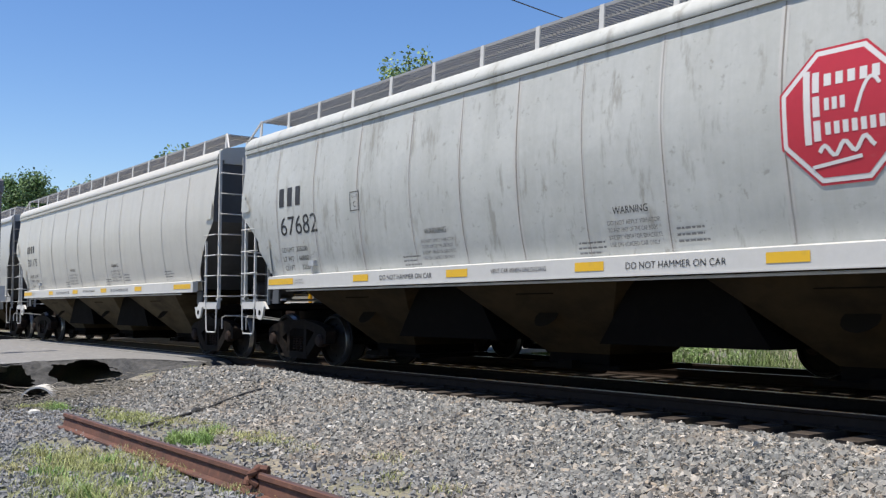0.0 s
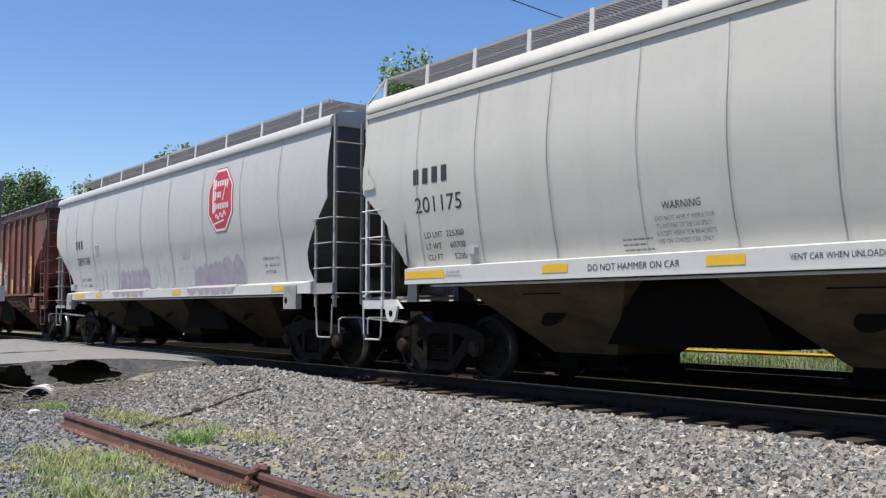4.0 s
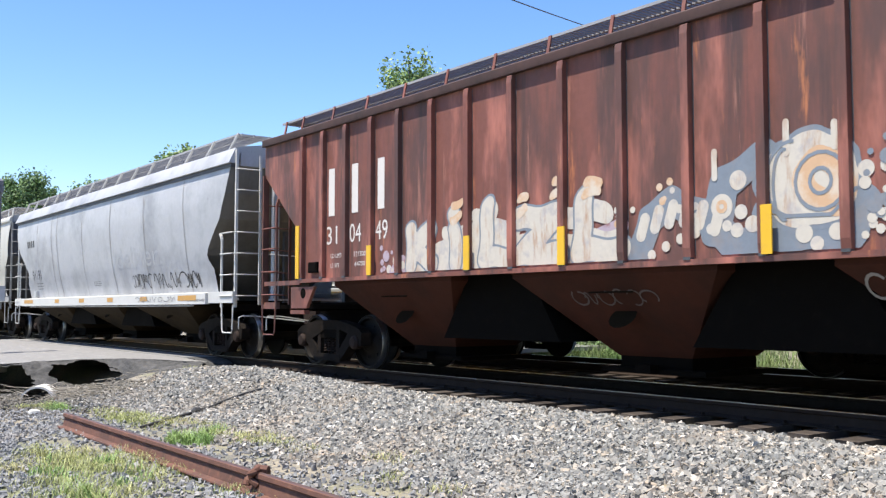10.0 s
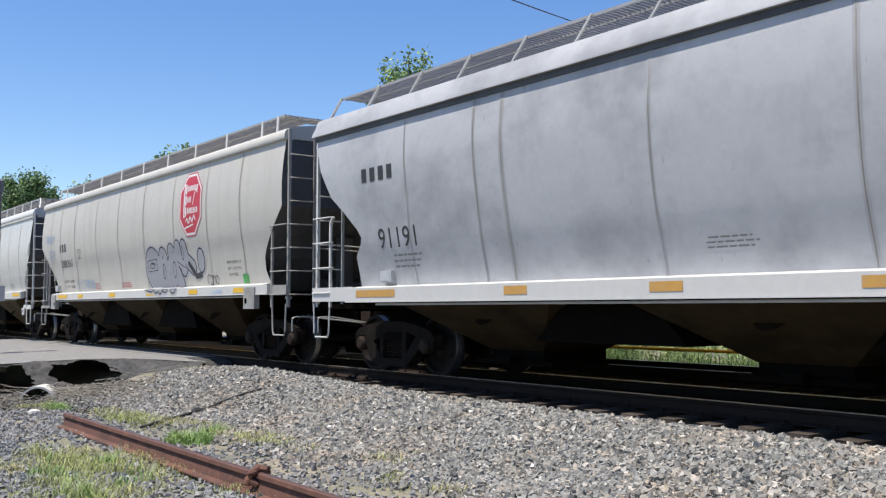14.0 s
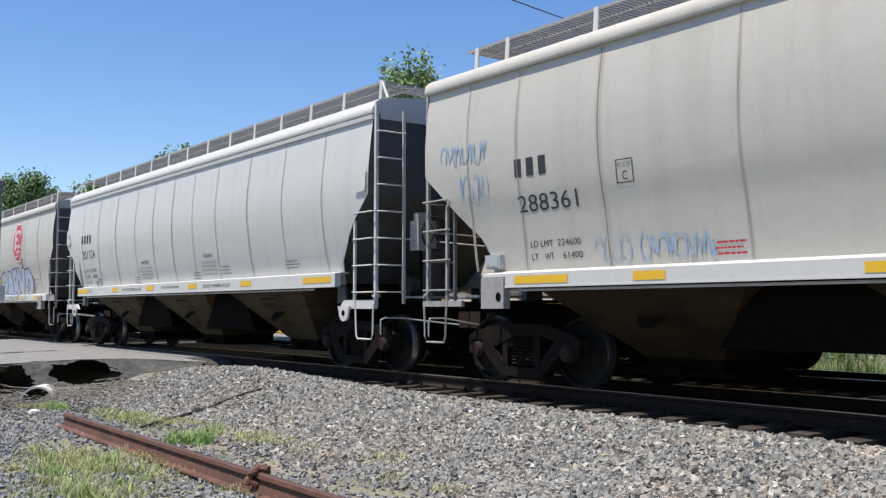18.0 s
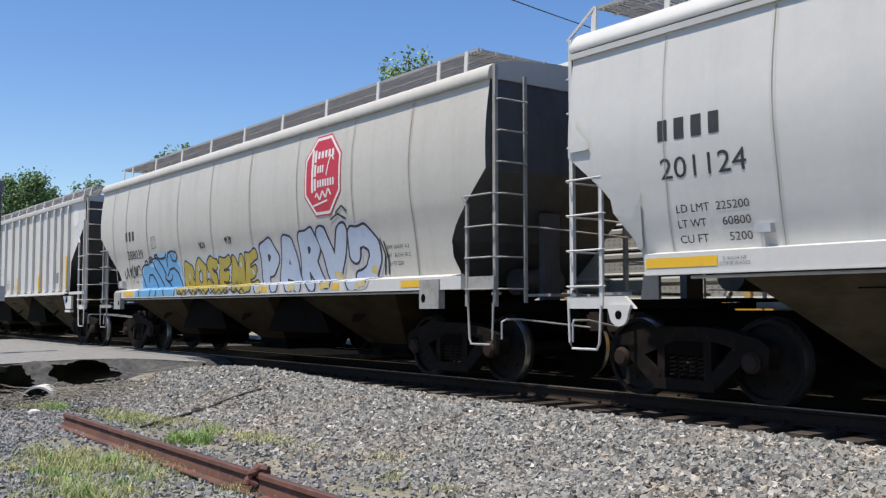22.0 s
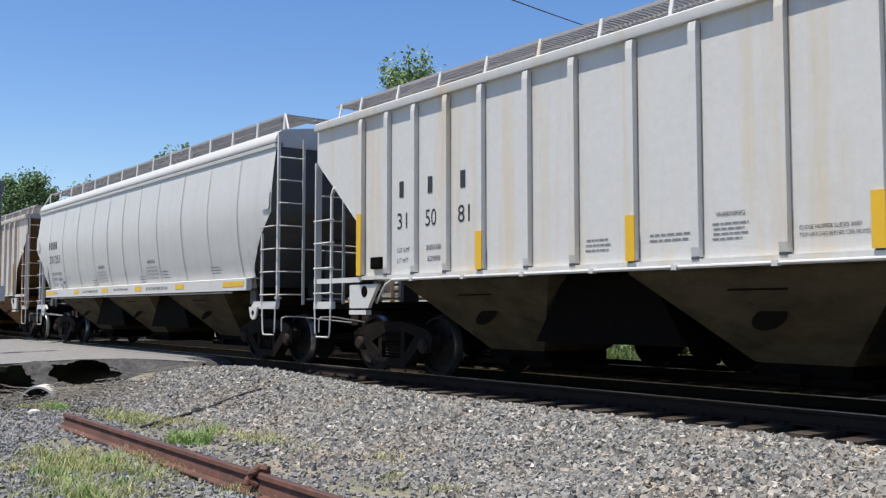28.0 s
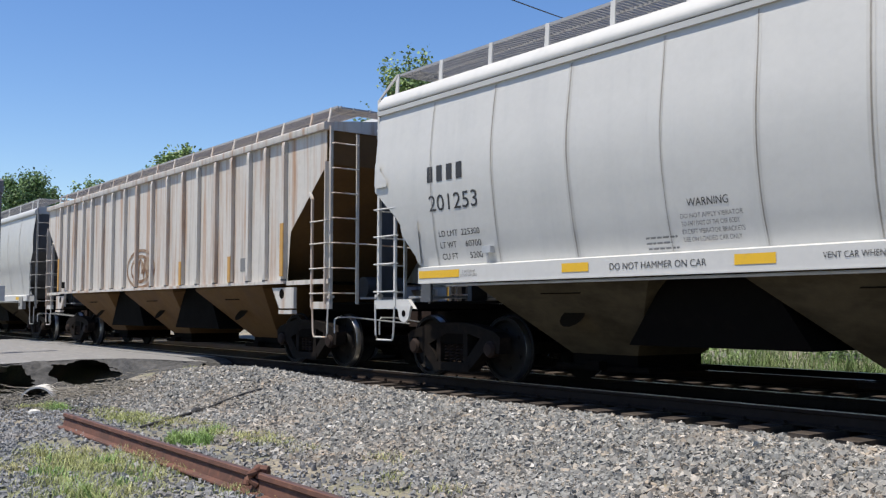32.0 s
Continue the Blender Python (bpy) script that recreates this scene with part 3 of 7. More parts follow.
STYLE = {
    # side: width by height; cut: end of the side sheet by height; slope: foot of the upright end sheet
    "trinity": dict(side=CURVED_A, sill=(1.395, 1.60), ledge=0.03, cut=[(1.4, 7.08), (1.6, 7.09), (1.75, 7.11), (1.92, 7.17), (2.4, 7.57), (2.81, 8.06)],
                    end=8.06, slope=2.78, eave=4.0, walk=4.673, tape_z=(1.45, 1.555), bogie=6.83, seams=(-6.62, -5.27, -3.86, -2.43, -1.24, -0.07, 1.09, 2.29, 3.77, 5.19, 6.62),
                    tape=((-6.39, 0.93), (-3.72, 0.44), (-1.27, 0.47), (1.22, 0.46), (3.80, 0.47), (6.52, 0.95)), posts=1.155, post_x=7.93),
    "oval": dict(side=CURVED_B, sill=(1.305, 1.465), ledge=0.042, cut=[(1.3, 7.24), (1.54, 7.22), (1.75, 7.10), (1.98, 7.10), (2.15, 7.2), (2.27, 7.31), (2.33, 7.38), (2.5, 7.57), (2.88, 8.0)],
                 cut_left=[(1.3, 6.68), (1.6, 6.68), (1.8, 6.74), (1.98, 6.88), (2.15, 7.12), (2.33, 7.34), (2.5, 7.53), (2.88, 7.97)], end=8.0, slope=2.85, eave=4.08, walk=4.666, tape_z=(1.33, 1.43), bogie=6.55, seams=(-7.0, -6.0, -4.58, -2.67, -0.9, 0.92, 2.81, 4.64, 6.25),
                 tape=((-5.55, 0.95), (-3.83, 0.45), (-1.15, 0.47), (1.53, 0.45), (4.07, 0.47), (6.32, 0.5)), posts=1.635, post_x=6.54),
    "long": dict(side=CURVED_C, sill=(1.14, 1.345), ledge=0.035, cut=[(1.2, 7.45), (1.6, 7.45), (1.85, 7.45), (2.05, 7.26), (2.15, 7.22), (2.28, 7.31), (2.56, 7.63), (2.85, 8.01), (3.34, 8.33), (3.71, 8.46), (4.0, 8.52)],
                 end=8.55, slope=3.1, eave=3.86, walk=4.60, tape_z=(1.2, 1.31), bogie=6.95, seams=(-5.86, -4.23, -3.66, -1.18, 1.22, 3.69, 6.15),
                 tape=((-6.6, 1.08), (-3.36, 0.44), (-0.95, 0.45), (1.46, 0.45), (3.9, 0.47), (6.5, 1.0)), posts=1.17, post_x=8.2),
    "ribbed": dict(side=FLAT, sill=(1.47, 1.55), ledge=0.0, cut=[(1.4, 7.13), (1.7, 7.16), (2.39, 7.24), (3.46, 8.5)],
                   end=8.5, slope=3.4, eave=4.02, walk=4.50, bogie=6.97, seams=(), tape=(), posts=1.115, post_x=7.53),
}


def sag(st, x, z):
    """How far the side sheet is drawn in between two welds."""
    ticks = [-st["end"], *st["seams"], st["end"]]
    deep = 0.009 * min(1.0, max(0.0, (z - st["sill"][0] - 0.1) * 2)) * min(1.0, max(0.0, (st["eave"] - z) * 2))
    for p, q in zip(ticks, ticks[1:]):
        if p <= x <= q and len(ticks) > 2:
            u = (x - p) / (q - p) * 6
            k = min(5, int(u))
            a, b = math.sin(math.pi * k / 6), math.sin(math.pi * (k + 1) / 6)
            return deep * (a + (b - a) * (u - k))
    return 0.0


class Skin:
    """The near side of a car: maps (x, z) onto the side sheet or the sill, a little proud of it."""

    def __init__(self, st):
        self.side, self.sill = st["side"], st["sill"]
        self.rib = st is STYLE["ribbed"]
        self.st = st

    def __call__(self, x, z, lift=0.006):
        z0, z1 = self.sill
        if z0 - 0.02 <= z <= z1 and not self.rib:
            return (x, -1.645 - lift, z)
        if z1 < z < z1 + self.st["ledge"]:
            u, top = (z - z1) / self.st["ledge"], lerp(self.side, z1 + self.st["ledge"])
            return (x, -(1.645 + (top - 1.645) * u) - lift, z + lift)
        return (x, -lerp(self.side, z) + sag(self.st, x, z) - lift, z)


def decal(skin, poly, lift=0.006, rings=4, centre=None):
    """A star-shaped patch of paint on the side, laid on its curve."""
    cx, cz = centre or (sum(p[0] for p in poly) / len(poly), sum(p[1] for p in poly) / len(poly))
    n = len(poly)
    vs = [skin(cx, cz, lift)]
    for r in range(1, rings + 1):
        vs += [skin(cx + (x - cx) * r / rings, cz + (z - cz) * r / rings, lift) for x, z in poly]
    fs = [(0, 1 + k, 1 + (k + 1) % n) for k in range(n)]
    for r in range(rings - 1):
        a, b = 1 + r * n, 1 + (r + 1) * n
        fs += [(a + k, b + k, b + (k + 1) % n, a + (k + 1) % n) for k in range(n)]
    return vs, fs


def patch(skin, x0, x1, z0, z1, lift=0.006, rows=1):
    zs = [z0 + (z1 - z0) * i / rows for i in range(rows + 1)]
    vs = [skin(x, z, lift) for z in zs for x in (x0, x1)]
    return vs, [(2 * i, 2 * i + 1, 2 * i + 3, 2 * i + 2) for i in range(rows)]


def stroke(skin, pts, w, lift=0.01, taper=False):
    """A painted line of width w through points of (x, z)."""
    vs, fs = [], []
    for i, (x, z) in enumerate(pts):
        a, b = pts[max(i - 1, 0)], pts[min(i + 1, len(pts) - 1)]
        d = Vector((b[0] - a[0], b[1] - a[1]))
        d = d.normalized() if d.length else Vector((1, 0))
        k = w / 2 * (1 - 0.6 * i / len(pts) if taper else 1)
        vs += [skin(x - d.y * k, z + d.x * k, lift), skin(x + d.y * k, z - d.x * k, lift)]
    fs = [(2 * i, 2 * i + 1, 2 * i + 3, 2 * i + 2) for i in range(len(pts) - 1)]
    return vs, fs


def glyphs(body, height, width=None):
    """Flat outlines of a line of text, capitals 'height' tall, drawn with the built-in font."""
    cu = bpy.data.curves.new("text", "FONT")
    cu.body, cu.size, cu.resolution_u = body, height / 0.70, 3
    ob = bpy.data.objects.new("text", cu)
    me = bpy.data.meshes.new_from_object(ob)
    vs = [(v.co.x, v.co.y) for v in me.vertices]
    fs = [tuple(p.vertices) for p in me.polygons]
    bpy.data.objects.remove(ob)
    bpy.data.curves.remove(cu)
    bpy.data.meshes.remove(me)
    if width:
        x0, x1 = min(v[0] for v in vs), max(v[0] for v in vs)
        vs = [((x - x0) * width / (x1 - x0), y) for x, y in vs]
    return vs, fs


def loop(cx, cz, rx, rz, a=0.0, b=math.tau, n=14, spin=0.0):
    """Points of an arc; with spin it winds inwards."""
    return [(cx + rx * (1 - spin * k / n) * math.cos(a + (b - a) * k / n), cz + rz * (1 - spin * k / n) * math.sin(a + (b - a) * k / n)) for k in range(n + 1)]


FAT = {
    "A": [[(0.08, 0), (0.4, 0.95), (0.6, 0.95), (0.92, 0)], [(0.28, 0.3), (0.72, 0.3)]],
    "B": [[(0.2, 0), (0.2, 1), (0.65, 0.95), (0.75, 0.75), (0.6, 0.55), (0.25, 0.5)], [(0.55, 0.52), (0.85, 0.3), (0.7, 0.03), (0.2, 0)]],
    "D": [[(0.2, 0.95), (0.55, 0.98), (0.85, 0.75), (0.88, 0.45), (0.7, 0.1), (0.35, 0.0)], [(0.2, 0.95), (0.15, 0.6)]],
    "E": [[(0.85, 1), (0.2, 0.95), (0.15, 0.05), (0.9, 0)], [(0.2, 0.5), (0.7, 0.5)]],
    "G": [[(0.8, 0.85), (0.45, 1), (0.12, 0.7), (0.12, 0.3), (0.4, 0.02), (0.8, 0.1), (0.85, 0.45), (0.5, 0.5)], [(0.35, 0.6), (0.5, 0.3)]],
    "I": [[(0.5, 0), (0.45, 0.7)], [(0.45, 1.05)]],
    "K": [[(0.2, 0), (0.2, 1)], [(0.85, 1), (0.25, 0.45), (0.9, 0)]],
    "L": [[(0.3, 1), (0.2, 0.05), (0.95, 0.0)]],
    "M": [[(0.08, 0), (0.2, 0.95), (0.5, 0.35), (0.8, 0.95), (0.92, 0)]],
    "N": [[(0.1, 0), (0.15, 0.95), (0.8, 0.05), (0.88, 1)]],
    "O": [[(0.5, 1), (0.15, 0.75), (0.12, 0.25), (0.5, 0), (0.88, 0.25), (0.85, 0.75), (0.5, 1)]],
    "P": [[(0.25, 0), (0.2, 0.95), (0.6, 1), (0.85, 0.72), (0.6, 0.42), (0.3, 0.4)]],
    "R": [[(0.2, 0), (0.2, 0.95), (0.6, 1), (0.8, 0.75), (0.6, 0.5), (0.3, 0.48)], [(0.5, 0.48), (0.95, 0)]],
    "S": [[(0.85, 0.85), (0.5, 1), (0.18, 0.8), (0.4, 0.55), (0.75, 0.4), (0.78, 0.12), (0.45, 0), (0.1, 0.12)]],
    "U": [[(0.12, 1), (0.15, 0.25), (0.5, 0), (0.85, 0.25), (0.88, 1)]],
    "V": [[(0.1, 1), (0.5, 0.05), (0.92, 1)]],
    "Y": [[(0.1, 1), (0.25, 0.6), (0.6, 0.5), (0.9, 1)], [(0.6, 0.5), (0.5, 0.1), (0.1, 0.0)]],
    "Z": [[(0.1, 0.95), (0.9, 0.95), (0.12, 0.05), (0.95, 0)]],
}


class Painter:
    """Adds lettering and painted marks to a car's near side."""

    def __init__(self, root, st):
        self.root, self.skin = root, Skin(st)

    def text(self, body, x, z, h, w=None, ink=None, name="lettering", lift=0.0048):
        vs, fs = glyphs(body, h, w)
        if h < 0.2:
            part(name, Geo().add([self.skin(x + a, z + b, lift) for a, b in vs], fs), ink or INK, self.root)
            return
        group = list(range(len(vs)))

        def find(i):
            while group[i] != i:
                i = group[i]
            return i
        for f in fs:
            for i in f[1:]:
                group[find(i)] = find(f[0])
        for top in sorted({find(f[0]) for f in fs}, key=lambda i: vs[i][0]):
            own = [f for f in fs if find(f[0]) == top]
            used = sorted({i for f in own for i in f})
            spot = {i: k for k, i in enumerate(used)}
            part("character", Geo().add([self.skin(x + vs[i][0], z + vs[i][1], lift) for i in used], [tuple(spot[i] for i in f) for f in own]), ink or INK, self.root)

    def bars(self, x, z, h, w, n, ink=None, gap=0.42, name="reporting_mark"):
        """n plain bars in place of letters."""
        step = w / n
        for i in range(n):
            part(name, Geo().add(*patch(self.skin, x + (i + gap / 2) * step, x + (i + 1 - gap / 2) * step, z, z + h, 0.0055, 4)), ink or INK, self.root)

    def lines(self, x, z_top, w, rows, h, ink=None, name="small_print"):
        """Rows of short bars for print too small to read."""
        g, rnd = Geo(), random.Random(int(abs(x * 100) + z_top * 10))
        for r in range(rows):
            a, end = x + rnd.uniform(0, 0.06) * w, x + w * rnd.uniform(0.8, 1.0)
            while a < end:
                b = min(end, a + rnd.uniform(0.08, 0.2) * w)
                g.add(*patch(self.skin, a, b, z_top - (r + 1) * h * 1.7, z_top - (r + 1) * h * 1.7 + 0.62 * h, 0.0045))
                a = b + 0.03 * w
        part(name, g, ink or INK_GREY, self.root)

    def outline(self, x0, x1, z0, z1, t=0.02, ink=None, name="plate_mark"):
        g = Geo()
        for a, b, c, d in ((x0, x1, z0, z0 + t), (x0, x1, z1 - t, z1), (x0, x0 + t, z0 + t, z1 - t), (x1 - t, x1, z0 + t, z1 - t)):
            g.add(*patch(self.skin, a, b, c, d, 0.007, 2))
        part(name, g, ink or INK, self.root)

    def emblem(self, cx, cz, w, h, worn=False):
        """Red eight-sided emblem with a white rim and plain white bars."""
        w, h = 0.92 * w, 0.94 * h
        def eight(k):
            a, b, c = w / 2 * k, h / 2 * k, 0.30 * w * k
            return [(cx - a, cz - b + c), (cx - a, cz + b - c), (cx - a + c, cz + b), (cx + a - c, cz + b), (cx + a, cz + b - c), (cx + a, cz - b + c), (cx + a - c, cz - b), (cx - a + c, cz - b)]
        def ring8(k):
            p = eight(k)
            return [(a + (c - a) * i / 6, b + (d - b) * i / 6) for (a, b), (c, d) in zip(p, p[1:] + p[:1]) for i in range(6)]
        base = part("emblem", Geo().add(*decal(self.skin, ring8(1.07), 0.007, 14)), RED, self.root, "red and white octagonal emblem")
        part("emblem_rim", Geo().add(*decal(self.skin, ring8(1.03), 0.009, 14)), EMBLEM_WHITE, base)
        part("emblem_field", Geo().add(*decal(self.skin, ring8(0.95), 0.011, 14)), RED, base)
        def bar(x0, x1, z0, z1):
            part("emblem_bar", Geo().add(*patch(self.skin, cx + x0 * w, cx + x1 * w, cz + z0 * h, cz + z1 * h, 0.014, 2)), EMBLEM_WHITE, base)
        for z, n, end in ((0.24, 5, 0.36), (0.05, 3, 0.06), (-0.14, 7, 0.38)):
            bar(-0.32, -0.26, z - 0.07, z + 0.13)
            bar(-0.24, -0.18, z - 0.05, z + 0.11)
            step = (end + 0.14) / n
            for i in range(n):
                bar(-0.14 + i * step, -0.14 + (i + 0.62) * step, z - 0.01, z + 0.085)
        g = Geo()
        loop = [(cx + (0.12 + 0.2 * t) * w, cz + (-0.01 + 0.25 * math.sin(2.3 * t)) * h) for t in [i / 8 for i in range(9)]]
        g.add(*stroke(self.skin, loop, 0.03 * w, 0.015))
        wave = [(cx + (-0.2 + 0.46 * t) * w, cz + (-0.28 + 0.045 * math.sin(17 * t) + 0.05 * t) * h) for t in [i / 20 for i in range(21)]]
        g.add(*stroke(self.skin, wave, 0.035 * w, 0.015))
        g.add(*stroke(self.skin, [(cx + (-0.27 + 0.42 * t) * w, cz + (-0.39 + 0.05 * t) * h) for t in (0, 0.3, 0.6, 1)], 0.03 * w, 0.015))
        part("emblem_flourish", g, EMBLEM_WHITE, base)

    def tape(self, x, w, z0, z1, old=False):
        part("reflector_tape", Geo().add(*patch(self.skin, x - w / 2, x + w / 2, z0, z1, 0.005)), YELLOW_OLD if old else YELLOW, self.root)

    def blot(self, field, x0, x1, z0, z1, lift, material, parent, name, cell=0.02):
        """Paint laid where field(x, z) is below nought, with clean edges."""
        nx, nz = max(2, int((x1 - x0) / cell)), max(2, int((z1 - z0) / cell))
        xs, zs = np.linspace(x0, x1, nx + 1), np.linspace(z0, z1, nz + 1)
        f = field(xs[None, :], zs[:, None])
        low = np.minimum(np.minimum(f[:-1, :-1], f[1:, :-1]), np.minimum(f[:-1, 1:], f[1:, 1:]))
        vs, fs = [], []
        for r, c in np.argwhere(low < 0):
            ring = ((r, c), (r, c + 1), (r + 1, c + 1), (r + 1, c))
            poly = []
            for k in range(4):
                (a, b), (p, q) = ring[k], ring[(k + 1) % 4]
                u, v = f[a, b], f[p, q]
                if u < 0:
                    poly.append((xs[b], zs[a]))
                if (u < 0) != (v < 0):
                    t = u / (u - v)
                    poly.append((xs[b] + (xs[q] - xs[b]) * t, zs[a] + (zs[p] - zs[a]) * t))
            if len(poly) > 2:
                n = len(vs)
                vs += [self.skin(x, z, lift) for x, z in poly]
                fs.append(tuple(range(n, n + len(poly))))
        return part(name, Geo().add(vs, fs), material, parent)

    def fat(self, runs, r, fill, edge=None, line=0.04, lift=0.006, halo=None, parent=None, wave=0.0, name="graffiti_letter"):
        """One sprayed form: thick round strokes along runs of (x, z), with an outline and perhaps a soft halo."""
        xs, zs = [p[0] for q in runs for p in q], [p[1] for q in runs for p in q]

        def field(grow):
            def f(x, z):
                d = np.full(np.broadcast(x, z).shape, 9.0)
                xx = x + wave * np.sin(z * 9.0)
                zz = z + wave * np.sin(x * 11.0)
                for q in runs:
                    for (a, b), (c, e) in zip(q, q[1:] if len(q) > 1 else q):
                        l2 = (c - a) ** 2 + (e - b) ** 2
                        t = np.clip(((xx - a) * (c - a) + (zz - b) * (e - b)) / l2, 0, 1) if l2 else 0.0
                        d = np.minimum(d, np.hypot(xx - a - t * (c - a), zz - b - t * (e - b)))
                return d - r - grow
            return f
        floor = self.skin.sill[0] + 0.006 if not self.skin.rib else self.skin.sill[1] + 0.01

        def lay(grow, up, material, under, nm):
            m = r + grow + wave + 0.03
            return self.blot(field(grow), min(xs) - m, max(xs) + m, max(floor, min(zs) - m), max(zs) + m, up, material, under, nm)
        base = parent or self.root
        if halo:
            base = lay(2.2 * line, lift - 0.0012, halo, base, "graffiti_halo")
        if edge:
            base = lay(line, lift, edge, base, name)
        return lay(0.0, lift + (0.0014 if edge else 0.0), fill, base if base is not self.root and not (halo and edge) else self.root, "graffiti_fill" if edge else name)

    def word(self, letters, x0, x1, z0, tops, r, fill, edge, line=0.04, halo=None, tilt=0.0, lift=0.006, wave=0.012):
        """Fat sprayed letters side by side, each lapping over the one before."""
        n, step = len(letters), (x1 - x0) / len(letters)
        for k, ch in enumerate(letters):
            a, w, h = x0 + k * step + r * 0.55, step - r * 0.75, tops[k] - z0 - 2 * r
            runs = [[(a + (u + tilt * v) * w, z0 + r + v * h) for u, v in run] for run in FAT[ch]]
            self.fat(runs, r, fill, edge, line, lift + 0.0004 * (k % 3), halo, wave=wave)

    def pen(self, runs, w, ink, lift=0.0105, name="graffiti_line"):
        """Thin sprayed lines."""
        for q in runs:
            self.fat([q], w / 2, ink, None, lift=lift, name=name)

    def scribble(self, x, z, w, h, ink, seed, n=5, line=0.03, lift=0.0085):
        """A run of hand-painted loops and strokes."""
        rnd, g = random.Random(seed), Geo()
        for i in range(n):
            cx, kind = x + w * (i + 0.5) / n, rnd.random()
            a, b = w / n * rnd.uniform(0.35, 0.6), h * rnd.uniform(0.35, 0.5)
            if kind < 0.55:
                o, m = rnd.uniform(0, 6), rnd.uniform(3.5, 6.5)
                pts = [(cx + a * math.cos(o + t * m), z + h / 2 + b * math.sin(o + t * m) * (1 - 0.2 * t)) for t in [k / 12 for k in range(13)]]
            else:
                pts = [(cx - a + 2 * a * t, z + h / 2 + b * math.sin(t * rnd.uniform(7, 13)) * (1 if k % 2 else 0.8)) for k, t in enumerate([q / 10 for q in range(11)])]
            g.add(*stroke(self.skin, pts, line * rnd.uniform(0.8, 1.2), lift + 0.0006 * i))
        part("graffiti_scrawl", g, ink, self.root)


# ---- running gear, shared by all cars ----
def side_frame_geo():
    g = Geo()
    top = [(-1.08, 0.40), (-1.10, 0.62), (-0.98, 0.70), (-0.62, 0.78), (-0.3, 0.82), (0.3, 0.82), (0.62, 0.78), (0.98, 0.70), (1.10, 0.62), (1.08, 0.40),
           (1.00, 0.40), (0.98, 0.585), (0.80, 0.585), (0.78, 0.44), (0.69, 0.44), (0.66, 0.60), (0.42, 0.66), (-0.42, 0.66), (-0.66, 0.60), (-0.69, 0.44), (-0.78, 0.44), (-0.80, 0.585), (-0.98, 0.585), (-1.00, 0.40)]
    n = len(top) // 2
    for i in range(n - 1):
        quad = [top[i], top[i + 1], top[-2 - i], top[-1 - i]]
        g.prism(quad, -0.10, 0.10)
    for s in (-1, 1):
        g.prism([(s * 0.80, 0.46), (s * 0.66, 0.60), (s * 0.33, 0.28), (s * 0.40, 0.13)][::s], -0.10, 0.10)
        g.prism([(s * 0.27, 0.20), (s * 0.37, 0.20), (s * 0.37, 0.70), (s * 0.27, 0.70)][::s], -0.09, 0.09)
    g.box(-0.42, 0.42, -0.11, 0.11, 0.12, 0.24)
    return g


def spring_geo():
    """One coil spring, standing."""
    pts = [(0.05 * math.cos(k * 0.9), 0.05 * math.sin(k * 0.9), 0.25 + k * 0.0067) for k in range(40)]
    return Geo().tube(pts, 0.012, 5)


def wheelset_geo():
    g = Geo()
    g.lathe([(0.075, -1.06), (0.075, -0.84), (0.10, -0.80), (0.10, -0.66), (0.085, -0.6), (0.085, 0.6), (0.10, 0.66), (0.10, 0.80), (0.075, 0.84), (0.075, 1.06)], 14)
    for s in (-1, 1):
        prof = [(0.10, 0.84), (0.15, 0.83), (0.20, 0.775), (0.33, 0.745), (0.39, 0.765), (0.40, 0.826), (0.445, 0.826), (0.452, 0.815), (0.458, 0.735), (0.486, 0.715), (0.484, 0.69), (0.44, 0.686), (0.40, 0.69), (0.35, 0.70), (0.2, 0.70), (0.10, 0.68)]
        g.lathe([(r, s * y) for r, y in prof], 40)
        for k in range(6):
            a = k * math.tau / 6
            g.box(0.27 * math.sin(a) - 0.022, 0.27 * math.sin(a) + 0.022, min(s * 0.745, s * 0.775), max(s * 0.745, s * 0.775), 0.27 * math.cos(a) - 0.022, 0.27 * math.cos(a) + 0.022)
    return g


def tyre_geo():
    """The bright running band of a wheel."""
    g = Geo().lathe([(0.450, 0.8262), (0.4545, 0.8175), (0.4605, 0.733)], 40)
    g.f = [f for f in g.f if len(f) == 4]
    return g


MOVERS = []      # (wheelset, x on its bogie, speed sign, radius)


